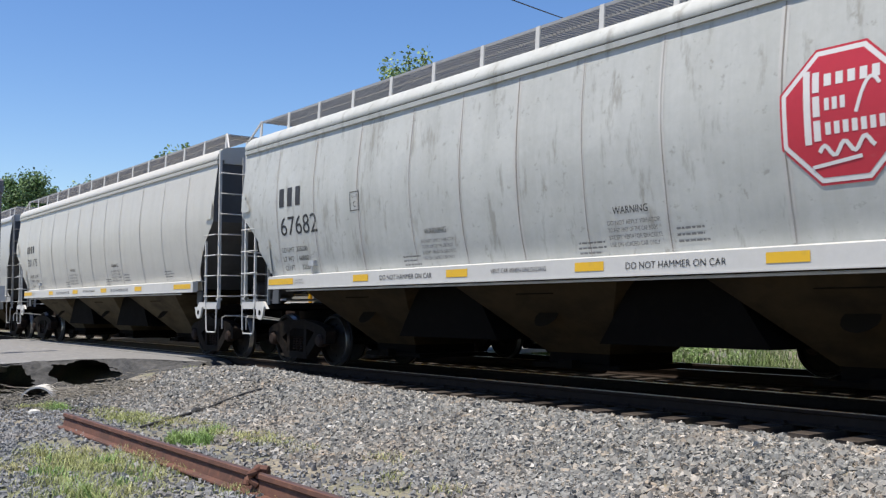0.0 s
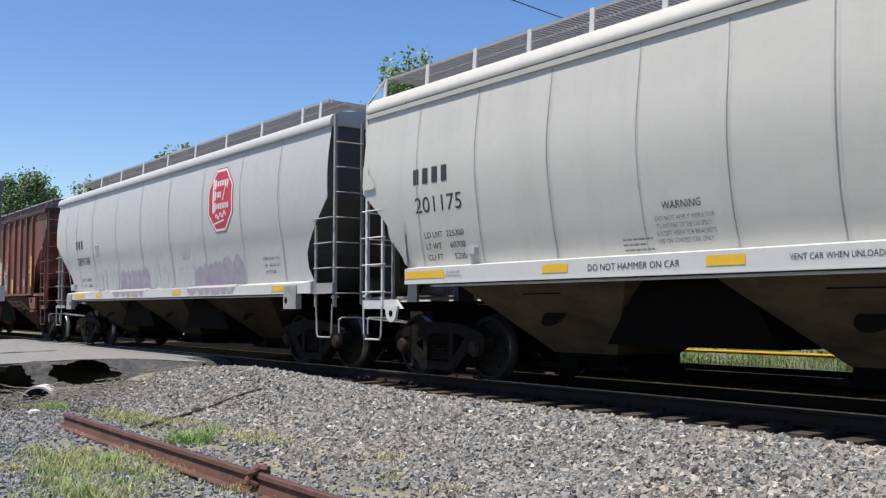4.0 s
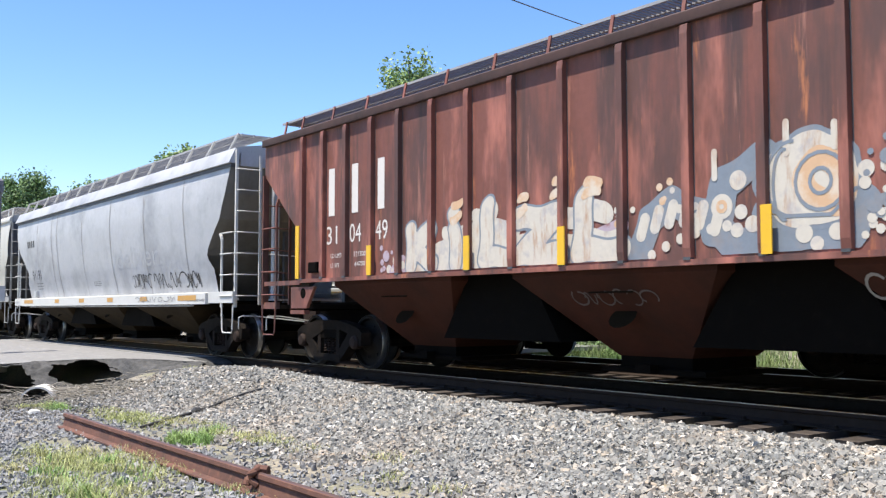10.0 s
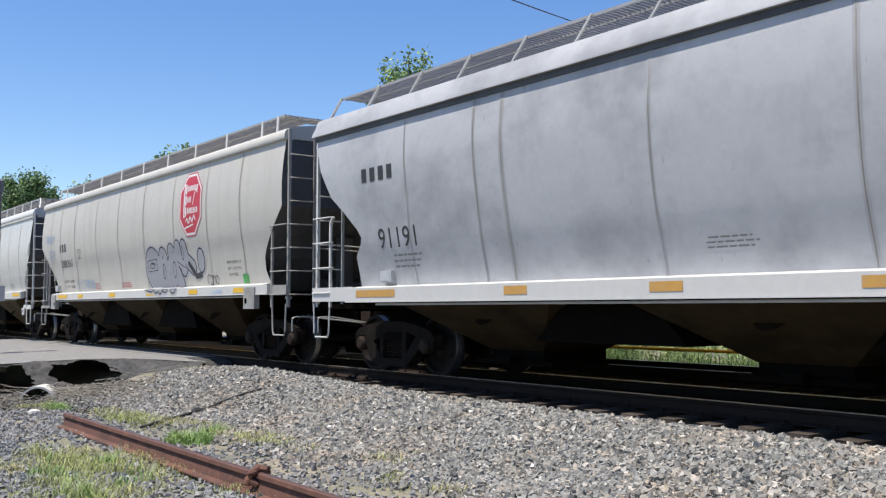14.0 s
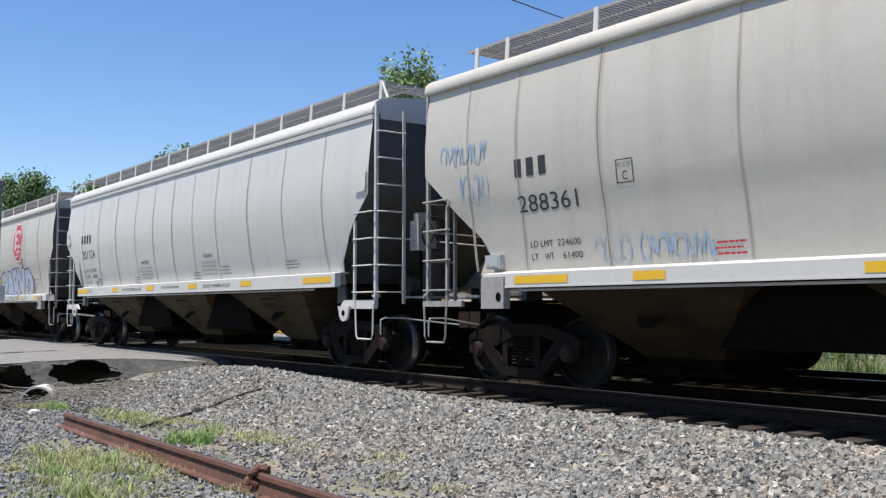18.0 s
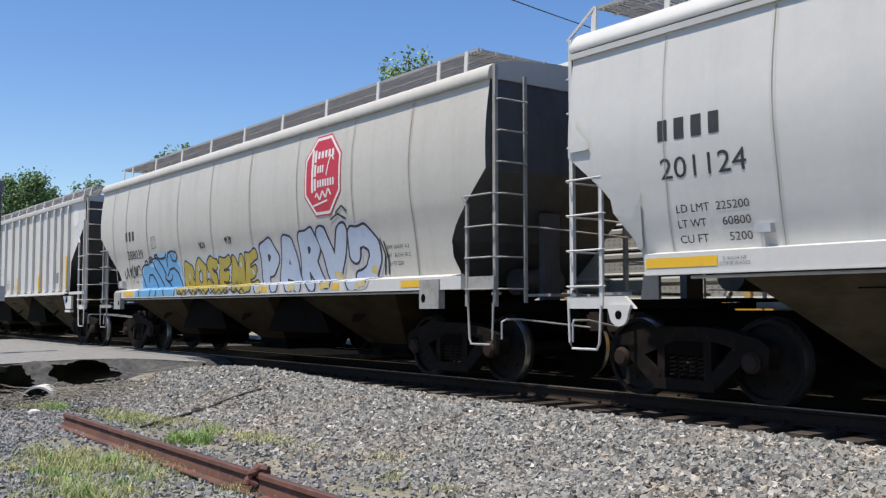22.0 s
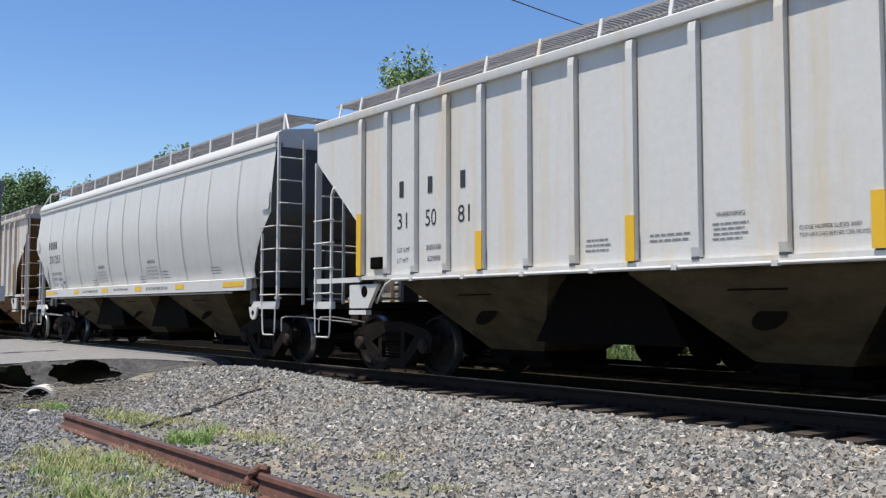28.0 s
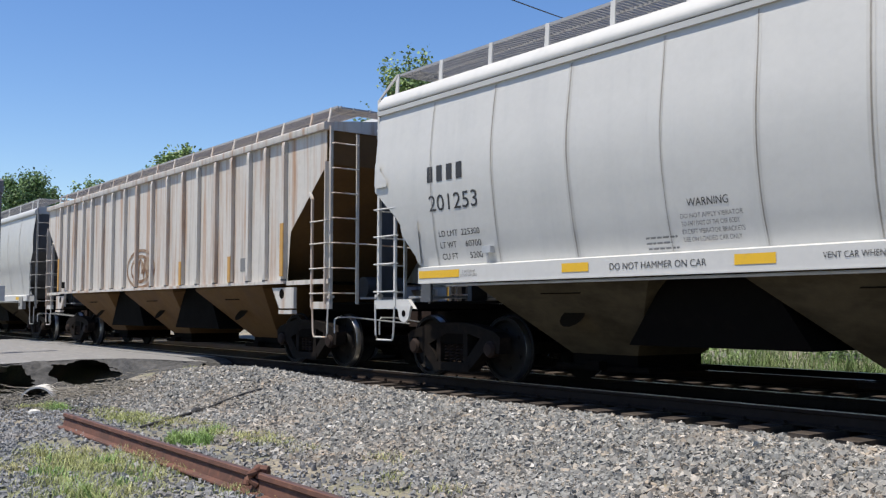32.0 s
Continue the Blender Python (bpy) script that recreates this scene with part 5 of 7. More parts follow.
        part("card_holder", Geo().box(-6.75, -6.45, -lerp(side, z1 + 0.2) - 0.07, -lerp(side, z1 + 0.2) + 0.04, z1 + 0.08, z1 + 0.26).box(-6.72, -6.48, -lerp(side, z1 + 0.2) - 0.08, -lerp(side, z1 + 0.2) - 0.07, z1 + 0.11, z1 + 0.23), GALV if not ribbed else IRON, root)
    return root, art


RIBS = (-7.02, -6.31, -5.58, -4.82, -4.07, -3.23, -2.40, -1.50, -0.57, 0.38, 1.30, 2.21, 3.07, 3.92, 4.76, 5.57, 6.31, 7.04)

# ---- the near train, car by car, nose to tail ----
BLUE_SPRAY = surface("pale_blue_spray_paint", (0.30, 0.50, 0.74), 0.6, layers=(((0.5, 0.6, 0.72), 3.0, None, 0.5, 0.7, 0.6),), grain=0.06)
LILAC_SPRAY = surface("faded_lilac_spray_paint", (0.33, 0.29, 0.345), 0.6, layers=(((0.44, 0.42, 0.42), 4.0, None, 0.42, 0.7, 0.8),), grain=0.06)
LILAC_EDGE = surface("pale_lilac_outline", (0.43, 0.40, 0.45), 0.6, layers=(((0.45, 0.43, 0.40), 4.0, None, 0.4, 0.65, 0.8),), grain=0.06)
GHOST_EDGE = surface("pale_blue_mist_outline", (0.50, 0.51, 0.535), 0.6, layers=(((0.47, 0.46, 0.44), 4.0, None, 0.4, 0.65, 0.8),), grain=0.05)
GHOST = surface("washed_out_spray_paint", (0.47, 0.47, 0.475), 0.6, layers=(((0.46, 0.45, 0.43), 4.0, None, 0.4, 0.65, 0.8),), grain=0.05)
DULL_BLUE = surface("thin_dull_blue_spray_paint", (0.30, 0.42, 0.58), 0.6, layers=(((0.45, 0.47, 0.48), 5.0, None, 0.45, 0.65, 0.7),), grain=0.06)
DEEP_BLUE = surface("bright_blue_spray_paint", (0.13, 0.36, 0.60), 0.6, layers=(((0.25, 0.45, 0.65), 3.0, None, 0.5, 0.7, 0.5),), grain=0.06)
OLIVE = surface("olive_gold_spray_paint", (0.42, 0.33, 0.05), 0.6, layers=(((0.55, 0.45, 0.1), 3.0, None, 0.5, 0.7, 0.6),), grain=0.06)
SKY_SPRAY = surface("blue_white_spray_paint", (0.44, 0.50, 0.60), 0.6, layers=(((0.33, 0.41, 0.56), 2.0, None, 0.5, 0.7, 0.6),), grain=0.05)
BONE = surface("bone_white_spray_paint", (0.60, 0.55, 0.47), 0.6, layers=(((0.42, 0.24, 0.14), 3.0, (2.5, 1, 0.5), 0.54, 0.68, 0.8), ((0.40, 0.38, 0.40), 6.0, None, 0.52, 0.66, 0.6)), grain=0.06)
STEEL_SPRAY = surface("silver_grey_spray_paint", (0.34, 0.34, 0.36), 0.5, layers=(((0.45, 0.45, 0.46), 3.0, None, 0.5, 0.7, 0.5),), grain=0.06)
SLATE_SOFT = surface("faded_slate_spray_paint", (0.20, 0.235, 0.28), 0.6, layers=(((0.30, 0.25, 0.22), 4.0, None, 0.5, 0.7, 0.5),), grain=0.1)
SLATE = surface("slate_blue_spray_paint", (0.16, 0.19, 0.24), 0.6, grain=0.1)
SPRAY_BLACK = surface("black_spray_paint", (0.025, 0.025, 0.028), 0.6, grain=0.1)
RUST_SPOT = surface("rust_orange_stain", (0.17, 0.08, 0.035), 0.7, layers=(((0.42, 0.32, 0.22), 5.0, None, 0.4, 0.6, 0.8),), grain=0.1)
GREEN_TAG = surface("green_notice_plate", (0.05, 0.35, 0.06), 0.5, grain=0.05)
CARS = []


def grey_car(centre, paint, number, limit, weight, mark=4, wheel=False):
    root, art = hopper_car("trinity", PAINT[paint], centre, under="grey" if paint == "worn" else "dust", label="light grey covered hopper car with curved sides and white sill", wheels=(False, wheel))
    CARS.append(root)
    if mark == 4:
        art.bars(-6.74, 2.81, 0.225, 0.88, mark)
        art.text(number, -6.68, 2.40, 0.225, 1.08)
    else:
        art.bars(-6.58, 2.84, 0.33, 0.88, mark)
        art.text(number, -6.5, 2.33, 0.33, 1.31)
    art.text("LD LMT", -6.52, 2.03, 0.085, 0.42, INK)
    art.text(limit, -6.02, 2.03, 0.085, 0.40, INK)
    art.text("LT WT", -6.52, 1.87, 0.085, 0.36, INK)
    art.text(weight, -5.96, 1.87, 0.085, 0.34, INK)
    art.text("CU FT", -6.52, 1.71, 0.085, 0.36, INK)
    art.text("5200", -5.90, 1.71, 0.085, 0.27, INK)
    for x, w in ((-2.16, 0.52), (1.50, 0.52)):
        art.text("WARNING", x, 2.09, 0.085, w)
        for i, line in enumerate(("DO NOT APPLY VIBRATOR", "TO ANY PART OF THE CAR BODY", "EXCEPT VIBRATOR BRACKETS", "USE ON LOADED CAR ONLY")):
            art.text(line, x - 0.1, 1.97 - i * 0.082, 0.05, 0.78 - 0.05 * (i % 2), INK_GREY)
        art.lines(x - 0.62, 1.84, 0.45, 3, 0.035)
    art.lines(2.37, 1.93, 0.42, 3, 0.04)
    art.lines(5.1, 1.92, 0.55, 3, 0.035)
    art.text("DO NOT HAMMER ON CAR", -3.17, 1.455, 0.075, 1.33)
    art.text("VENT CAR WHEN UNLOADING", -0.55, 1.475, 0.06, 1.05)
    art.text("DO NOT HAMMER ON CAR", 1.78, 1.455, 0.075, 1.33)
    art.text("2 INCH HF", -5.86, 1.505, 0.035, 0.28, INK_GREY)
    art.text("COMP SHOES", -5.90, 1.455, 0.035, 0.36, INK_GREY)
    return root, art


def oval_car(centre, paint, number, limit, weight, label, wheels=(False, False)):
    root, art = hopper_car("oval", PAINT[paint], centre, label, wheels=wheels)
    CARS.append(root)
    art.bars(-6.10, 2.68, 0.23, 0.66, 3)
    art.text(number, -6.04, 2.235, 0.215, 1.05)
    art.outline(-4.34, -4.09, 2.43, 2.70, 0.012)
    art.text("PLATE", -4.31, 2.61, 0.042, 0.19, INK_GREY)
    art.text("C", -4.255, 2.465, 0.1, 0.08)
    art.text("LD LMT", -5.90, 1.79, 0.08, 0.40, INK)
    art.text(limit, -5.42, 1.79, 0.08, 0.40, INK)
    art.text("LT", -5.90, 1.63, 0.08, 0.12, INK)
    art.text("WT", -5.66, 1.63, 0.08, 0.16, INK)
    art.text(weight, -5.34, 1.63, 0.08, 0.33, INK)
    for i, line in enumerate(("EXW 10-8 H  9-3", "EW   8-2 H 15-2", "CU FT 5201")):
        art.text(line, 5.42 + 0.02 * i, 1.93 - i * 0.125, 0.06, 0.64 if i < 2 else 0.42, INK)
    return root, art


# A: the first car, worn grey with an emblem
car, art = grey_car(-9.04, "worn", "67682", "225200", "60800", mark=3)
car["label"] = "worn grey covered hopper car with a red octagonal emblem"
art.emblem(4.36, 2.78, 1.26, 1.26)
art.outline(-4.10, -3.82, 2.58, 2.89, 0.014)
art.text("PLATE", -4.05, 2.79, 0.04, 0.18, INK_GREY)
art.text("C", -4.0, 2.64, 0.09, 0.08)
# B
car, art = grey_car(-26.52, "dusty", "201175", "225300", "60700")
# C: faded lilac graffiti
car, art = oval_car(-43.70, "pale", "289108", "223900", "62100", "pale grey covered hopper car with emblem and washed-out lilac graffiti")
art.emblem(3.72, 3.22, 1.22, 1.30)
art.word("ASIAN", -4.85, -2.8, 1.47, (2.15, 2.0, 2.05, 1.98, 2.02), 0.085, GHOST, GHOST_EDGE, 0.022)
art.word("SUMR", -2.7, -0.6, 1.32, (1.98, 1.97, 1.98, 2.0), 0.115, LILAC_SPRAY, LILAC_EDGE, 0.026)
art.word("ASIAN", -0.4, 2.1, 1.47, (2.2, 1.95, 2.15, 1.95, 2.0), 0.09, GHOST, GHOST_EDGE, 0.022)
art.word("SUMRO", 2.15, 4.5, 1.32, (1.92, 1.96, 2.0, 2.06, 2.08), 0.13, LILAC_SPRAY, LILAC_EDGE, 0.03)
art.scribble(1.5, 2.14, 0.4, 0.14, GHOST_EDGE, 43, 3, 0.03)


BROWN_ROOF = surface("sooty_brown_roof_paint", (0.075, 0.035, 0.028), 0.7, layers=(((0.03, 0.018, 0.015), 1.5, None, 0.45, 0.65, 0.7),), grain=0.12)


def ribbed_car(centre, paint, label, under, wheels, ink, mark_z, number, mark_h, num_h, limits):
    root, art = hopper_car("ribbed", PAINT[paint], centre, label, roof=BROWN_ROOF if paint == "brown" else None, under=under, wheels=wheels, ribs=RIBS if paint == "brown" else RIBS_WHITE)
    CARS.append(root)
    if number:
        xs = (-6.21, -5.48, -4.72) if mark_h > 0.5 else (-6.08, -5.36, -4.60)
        for x, pair in zip(xs, number):
            art.bars(x, mark_z, mark_h, 0.27 if mark_h > 0.5 else 0.16, 1, ink, gap=0.3)
            art.text(pair, x - 0.02 if mark_h > 0.5 else x - 0.03, mark_z - 0.47, num_h, 0.34 if mark_h > 0.5 else 0.26, ink)
        art.text("LD LMT", -6.1, 1.86, 0.07, 0.36, ink)
        art.text("LT WT", -6.1, 1.70, 0.07, 0.28, ink)
        art.text(limits[0], -5.38, 1.86, 0.075, 0.36, ink)
        art.text(limits[1], -5.34, 1.70, 0.075, 0.30, ink)
    return root, art


RIBS_WHITE = (-7.06, -6.33, -5.62, -4.85, -4.08, -3.17, -2.35, -1.43, -0.56, 0.47, 1.42, 2.33, 3.17, 4.08, 4.85, 5.62, 6.33, 7.06)
# D: oxide-red ribbed car with bone-white graffiti
car, art = ribbed_car(-61.61, "brown", "rusty oxide-red ribbed covered hopper car with white graffiti", "brown", (False, True), INK_WHITE, 2.56, ("31", "04", "49"), 0.79, 0.30, ("221300", "64700"))
for x, z0, z1 in ((7.09, 1.75, 2.73), (4.72, 1.54, 2.03), (-7.10, 1.54, 2.46), (-4.80, 1.54, 2.0), (-2.37, 1.54, 2.0), (-0.55, 1.54, 2.0), (2.27, 1.54, 2.02)):
    part("reflector_tape", Geo().box(x - 0.06, x + 0.06, -1.646, -1.63, z0, z1), YELLOW, car)
PEACH = surface("peach_spray_paint", (0.62, 0.40, 0.24), 0.6, layers=(((0.68, 0.62, 0.52), 4.0, None, 0.45, 0.65, 0.8),), grain=0.06)
MAUVE = surface("chalky_mauve_spray_paint", (0.44, 0.36, 0.42), 0.6, layers=(((0.30, 0.12, 0.10), 5.0, None, 0.5, 0.65, 0.8),), grain=0.08)
INK_GREY_TAG = surface("chalk_grey_tag_paint", (0.26, 0.24, 0.23), 0.7, grain=0.1)
INK_GREY_DIM = surface("dim_grey_tag_paint", (0.09, 0.07, 0.065), 0.7, grain=0.1)
rnd = random.Random(7)
for i in range(14):
    art.fat([[(-4.6 + rnd.uniform(0, 0.75), 1.58 + rnd.uniform(0, 0.62) * (0.4 + i / 24))]], rnd.uniform(0.025, 0.09), MAUVE if i % 3 else BONE, lift=0.006 + 0.0002 * i)
art.fat([[(-4.25, 1.56), (-4.0, 1.72), (-3.9, 1.6)], [(-2.0, 1.75), (0.2, 1.8)], [(-0.9, 1.6), (0.35, 1.95)]], 0.10, MAUVE, lift=0.0062)
art.fat([[(-3.75, 1.64), (0.32, 1.64)], [(-3.6, 1.82), (0.25, 1.80)], [(-2.9, 2.02), (-1.5, 2.05)], [(-2.2, 2.25), (-1.9, 2.28)], [(-1.0, 2.1), (0.1, 2.15)]], 0.13, BONE, lift=0.0074, wave=0.03)
art.word("KIL", -3.98, -1.45, 1.53, (2.30, 2.42, 2.50), 0.13, BONE, SLATE_SOFT, 0.030, wave=0.02, lift=0.0082)
art.word("ZL", -1.55, 0.42, 1.53, (2.32, 2.44), 0.14, BONE, SLATE_SOFT, 0.030, wave=0.02, lift=0.0082)
for x, z, w, h in ((-2.75, 2.25, 0.16, 0.22), (-1.35, 2.2, 0.1, 0.2), (-0.75, 2.38, 0.14, 0.16), (-0.2, 2.34, 0.2, 0.14)):
    art.fat([[(x, z), (x + w, z + h * 0.3)], [(x, z + h), (x + w, z + h)]], 0.06, PEACH, lift=0.0118, wave=0.03)
for i in range(18):
    art.fat([[(rnd.uniform(0.1, 1.55), rnd.uniform(1.95, 2.38))]], rnd.uniform(0.018, 0.05), (BONE, PEACH, BONE)[i % 3], lift=0.0064 + 0.0002 * i)
art.fat([[(0.6, 1.62), (0.75, 2.0), (1.1, 2.15), (1.5, 1.95), (1.9, 1.62)], [(1.6, 1.8), (1.75, 2.3), (2.2, 2.5)], [(1.9, 1.62), (2.2, 1.75), (3.1, 1.7)], [(2.2, 1.9), (3.2, 1.95)]], 0.17, SLATE_SOFT, lift=0.0064, wave=0.02)
for i in range(6):
    u = i / 5
    x, z = 0.66 + 0.98 * u, 1.80 + 0.22 * math.sin(math.pi * (0.15 + 0.7 * u))
    art.fat([[(x - 0.03, z - 0.08), (x + 0.03, z + 0.1)]], 0.068, BONE, lift=0.0086)
    art.fat([[(x + 0.12, z - 0.30 + 0.05 * i * u)]], 0.058, BONE, lift=0.0086)
for x, z, q in ((1.7, 2.05, 0.13), (1.93, 1.98, 0.075), (2.06, 1.85, 0.085), (1.88, 1.8, 0.075), (1.9, 2.3, 0.1), (2.62, 1.72, 0.09), (2.75, 1.62, 0.07), (2.95, 1.72, 0.08)):
    art.fat([[(x, z)]], q, BONE, lift=0.009)
art.fat([loop(1.7, 2.05, 0.05, 0.05)], 0.02, PEACH, lift=0.0104)
art.fat([loop(2.66, 2.22, 0.36, 0.28), [(2.6, 2.2), (2.8, 2.25)], [(2.45, 2.05), (2.5, 2.45)]], 0.17, BONE, SLATE_SOFT, 0.05, lift=0.0074, wave=0.02)
art.fat([loop(2.85, 2.2, 0.2, 0.2)], 0.12, PEACH, lift=0.0100, wave=0.04)
art.pen([loop(2.8, 2.2, 0.11, 0.12), loop(2.8, 2.2, 0.26, 0.27, 0.6, 5.6), loop(2.5, 2.25, 0.28, 0.36, 1.5, 4.6), loop(2.42, 2.2, 0.12, 0.34, 1.4, 4.8), [(2.2, 2.0), (2.4, 1.9), (2.9, 1.88), (3.15, 2.1)]], 0.035, SLATE_SOFT, 0.0122)
for x, z0, z1 in ((2.45, 2.5, 2.8), (2.95, 2.5, 2.72), (1.62, 2.35, 2.62), (2.2, 2.35, 2.6)):
    art.fat([[(x, z0), (x, z1)]], 0.035, BONE, lift=0.0112)
for i in range(26):
    u = rnd.uniform(0, 1)
    art.fat([[(3.22 + rnd.uniform(0, 0.42), 1.62 + u * 0.95)]], rnd.uniform(0.03, 0.085), BONE if i % 5 < 3 else SLATE_SOFT, lift=0.0064 + 0.0002 * i)
def bay_skin(x, z, lift=0.006):
    """The sloping face of a hopper bay under the ribbed car."""
    return (x, -(0.62 + 0.88 * (z - 0.44) / 0.97) - lift, z)


low = Painter(car, STYLE["ribbed"])
low.skin = bay_skin
low.scribble(3.1, 1.08, 1.3, 0.26, INK_GREY_TAG, 601, 6, 0.028, 0.012)
low.scribble(4.3, 1.0, 0.75, 0.34, INK_GREY_TAG, 602, 2, 0.035, 0.012)
low.scribble(-0.7, 1.05, 1.3, 0.2, INK_GREY_DIM, 604, 6, 0.02, 0.012)
art.outline(4.19, 4.62, 1.64, 2.02, 0.03, INK_WHITE, "data_panel")
part("data_panel", Geo().add(*patch(art.skin, 4.23, 4.58, 1.68, 1.98, 0.008)), INK, car)
art.outline(4.3, 4.5, 1.74, 1.92, 0.015, INK_WHITE, "data_panel")
art.lines(5.75, 2.05, 0.4, 3, 0.05, INK_WHITE)
art.lines(6.42, 2.35, 0.5, 2, 0.04, INK_WHITE)
art.lines(5.05, 1.82, 0.22, 2, 0.04, INK_WHITE)
# E: dirty blue-grey car
car, art = hopper_car("long", PAINT["blue"], -80.10, "dirty blue-grey covered hopper car with white sill and black scrawls", wheels=(False, False))
CARS.append(car)
art.bars(-7.1, 3.0, 0.21, 0.95, 4)
art.text("91191", -6.72, 1.95, 0.31, 1.0)
art.lines(-6.4, 1.9, 0.8, 3, 0.05)
art.text("deliver.", 1.55, 2.05, 0.52, 3.1, surface("ghost_of_old_lettering", (0.425, 0.43, 0.445), 0.5, grain=0.08))
art.scribble(2.5, 1.5, 1.0, 0.4, SPRAY_BLACK, 3, 6, 0.022)
art.scribble(3.5, 1.45, 2.5, 0.45, SPRAY_BLACK, 4, 5, 0.03)
art.scribble(5.8, 1.45, 0.9, 0.4, SPRAY_BLACK, 8, 4, 0.035)
art.scribble(3.3, 1.16, 2.6, 0.16, INK_GREY, 9, 7, 0.018)
art.text("COBRA COND SHOES", 6.55, 1.18, 0.05, 0.9)
art.lines(-0.6, 1.8, 0.7, 3, 0.03)
part("wide_end_post", Geo().box(8.58, 8.70, -0.72, -0.60, 1.2, 3.9), PAINT["blue"], car)
# F: warm grey car with silver bubble graffiti
car, art = oval_car(-97.82, "cream", "288361", "224600", "61400", "warm grey covered hopper car with emblem and silver bubble graffiti")
art.emblem(3.80, 3.26, 1.22, 1.36)
MIST = surface("pale_lilac_overspray", (0.46, 0.44, 0.50), 0.6, layers=(((0.50, 0.48, 0.44), 5.0, None, 0.4, 0.6, 0.8),), grain=0.05)
art.fat([loop(1.36, 1.98, 0.20, 0.20), [(1.36, 1.98)], [(1.3, 1.75), (1.62, 1.7)]], 0.27, STEEL_SPRAY, SPRAY_BLACK, 0.034, 0.0066, MIST)
art.fat([[(2.0, 2.22), (1.98, 2.0), (1.95, 1.6)], [(2.05, 2.2), (2.2, 1.58)], [(1.9, 2.1), (2.15, 1.9)]], 0.20, STEEL_SPRAY, SPRAY_BLACK, 0.034, 0.0069, MIST)
art.fat([[(2.55, 2.28), (2.62, 2.0), (2.5, 1.6)], [(2.66, 2.2), (2.7, 1.9), (2.95, 1.58)], [(2.45, 2.0), (2.75, 1.8)]], 0.195, STEEL_SPRAY, SPRAY_BLACK, 0.034, 0.0072, MIST)
art.fat([[(2.95, 2.38), (3.0, 2.1), (3.25, 1.95)], [(3.28, 2.38), (3.35, 2.1), (3.2, 1.9)], [(3.35, 2.1), (3.7, 1.92)]], 0.15, STEEL_SPRAY, SPRAY_BLACK, 0.034, 0.0075, MIST)
art.pen([[(1.05, 1.9), (1.02, 2.15), (1.6, 2.18), (1.62, 1.92), (1.05, 1.9)], loop(1.33, 2.03, 0.2, 0.08, 0, 9.5, 22, 0.65), loop(2.02, 1.88, 0.085, 0.17), loop(2.66, 1.9, 0.09, 0.18), loop(3.2, 2.25, 0.055, 0.15), [(2.85, 2.08), (3.1, 1.98), (3.4, 1.9), (3.3, 2.0)], [(2.02, 1.78), (1.98, 1.96)]], 0.02, SPRAY_BLACK)
for x, z in ((1.99, 2.2), (2.68, 2.3)):
    art.fat([[(x, z)]], 0.025, SPRAY_BLACK, lift=0.0106)
art.fat([[(3.5, 2.0), (3.85, 1.72), (4.1, 1.75)]], 0.06, SPRAY_BLACK, lift=0.009)
art.fat([loop(4.15, 2.05, 0.05, 0.12)], 0.12, STEEL_SPRAY, SPRAY_BLACK, 0.035, 0.0066, MIST)
art.scribble(4.4, 1.5, 0.55, 0.25, SPRAY_BLACK, 12, 4, 0.02)
art.scribble(-4.8, 1.52, 0.55, 0.36, DULL_BLUE, 13, 4, 0.016)
art.scribble(-4.1, 1.52, 1.0, 0.36, DULL_BLUE, 17, 8, 0.022)
art.scribble(-7.6, 2.95, 1.0, 0.35, DULL_BLUE, 14, 8, 0.02)
art.scribble(-7.2, 2.45, 0.6, 0.4, DULL_BLUE, 15, 6, 0.016)
art.scribble(5.05, 1.31, 0.5, 0.1, BLUE_SPRAY, 16, 5, 0.014)
art.lines(-3.1, 1.75, 0.4, 3, 0.035, RED)
art.lines(-1.0, 1.72, 0.8, 3, 0.03, RED)
part("notice_plate", Geo().add(*patch(art.skin, 6.1, 6.35, 1.52, 1.70, 0.007)), GREEN_TAG, car)
# G
car, art = grey_car(-115.38, "light", "201124", "225200", "60800", wheel=True)
# H: warm grey car with blue, gold and white graffiti
car, art = oval_car(-132.99, "cream", "288039", "224500", "61500", "warm grey covered hopper car with blue, gold and white graffiti", wheels=(False, False))
art.emblem(3.70, 3.26, 1.22, 1.36)
GOLD_FADE = surface("thin_gold_spray_paint", (0.60, 0.46, 0.12), 0.6, layers=(((0.46, 0.50, 0.58), 6.0, None, 0.45, 0.6, 0.9),), grain=0.06)


def inside(runs, x0, x1, z0, z1):
    return [[(x0 + u * (x1 - x0), z0 + v * (z1 - z0)) for u, v in q] for q in runs]


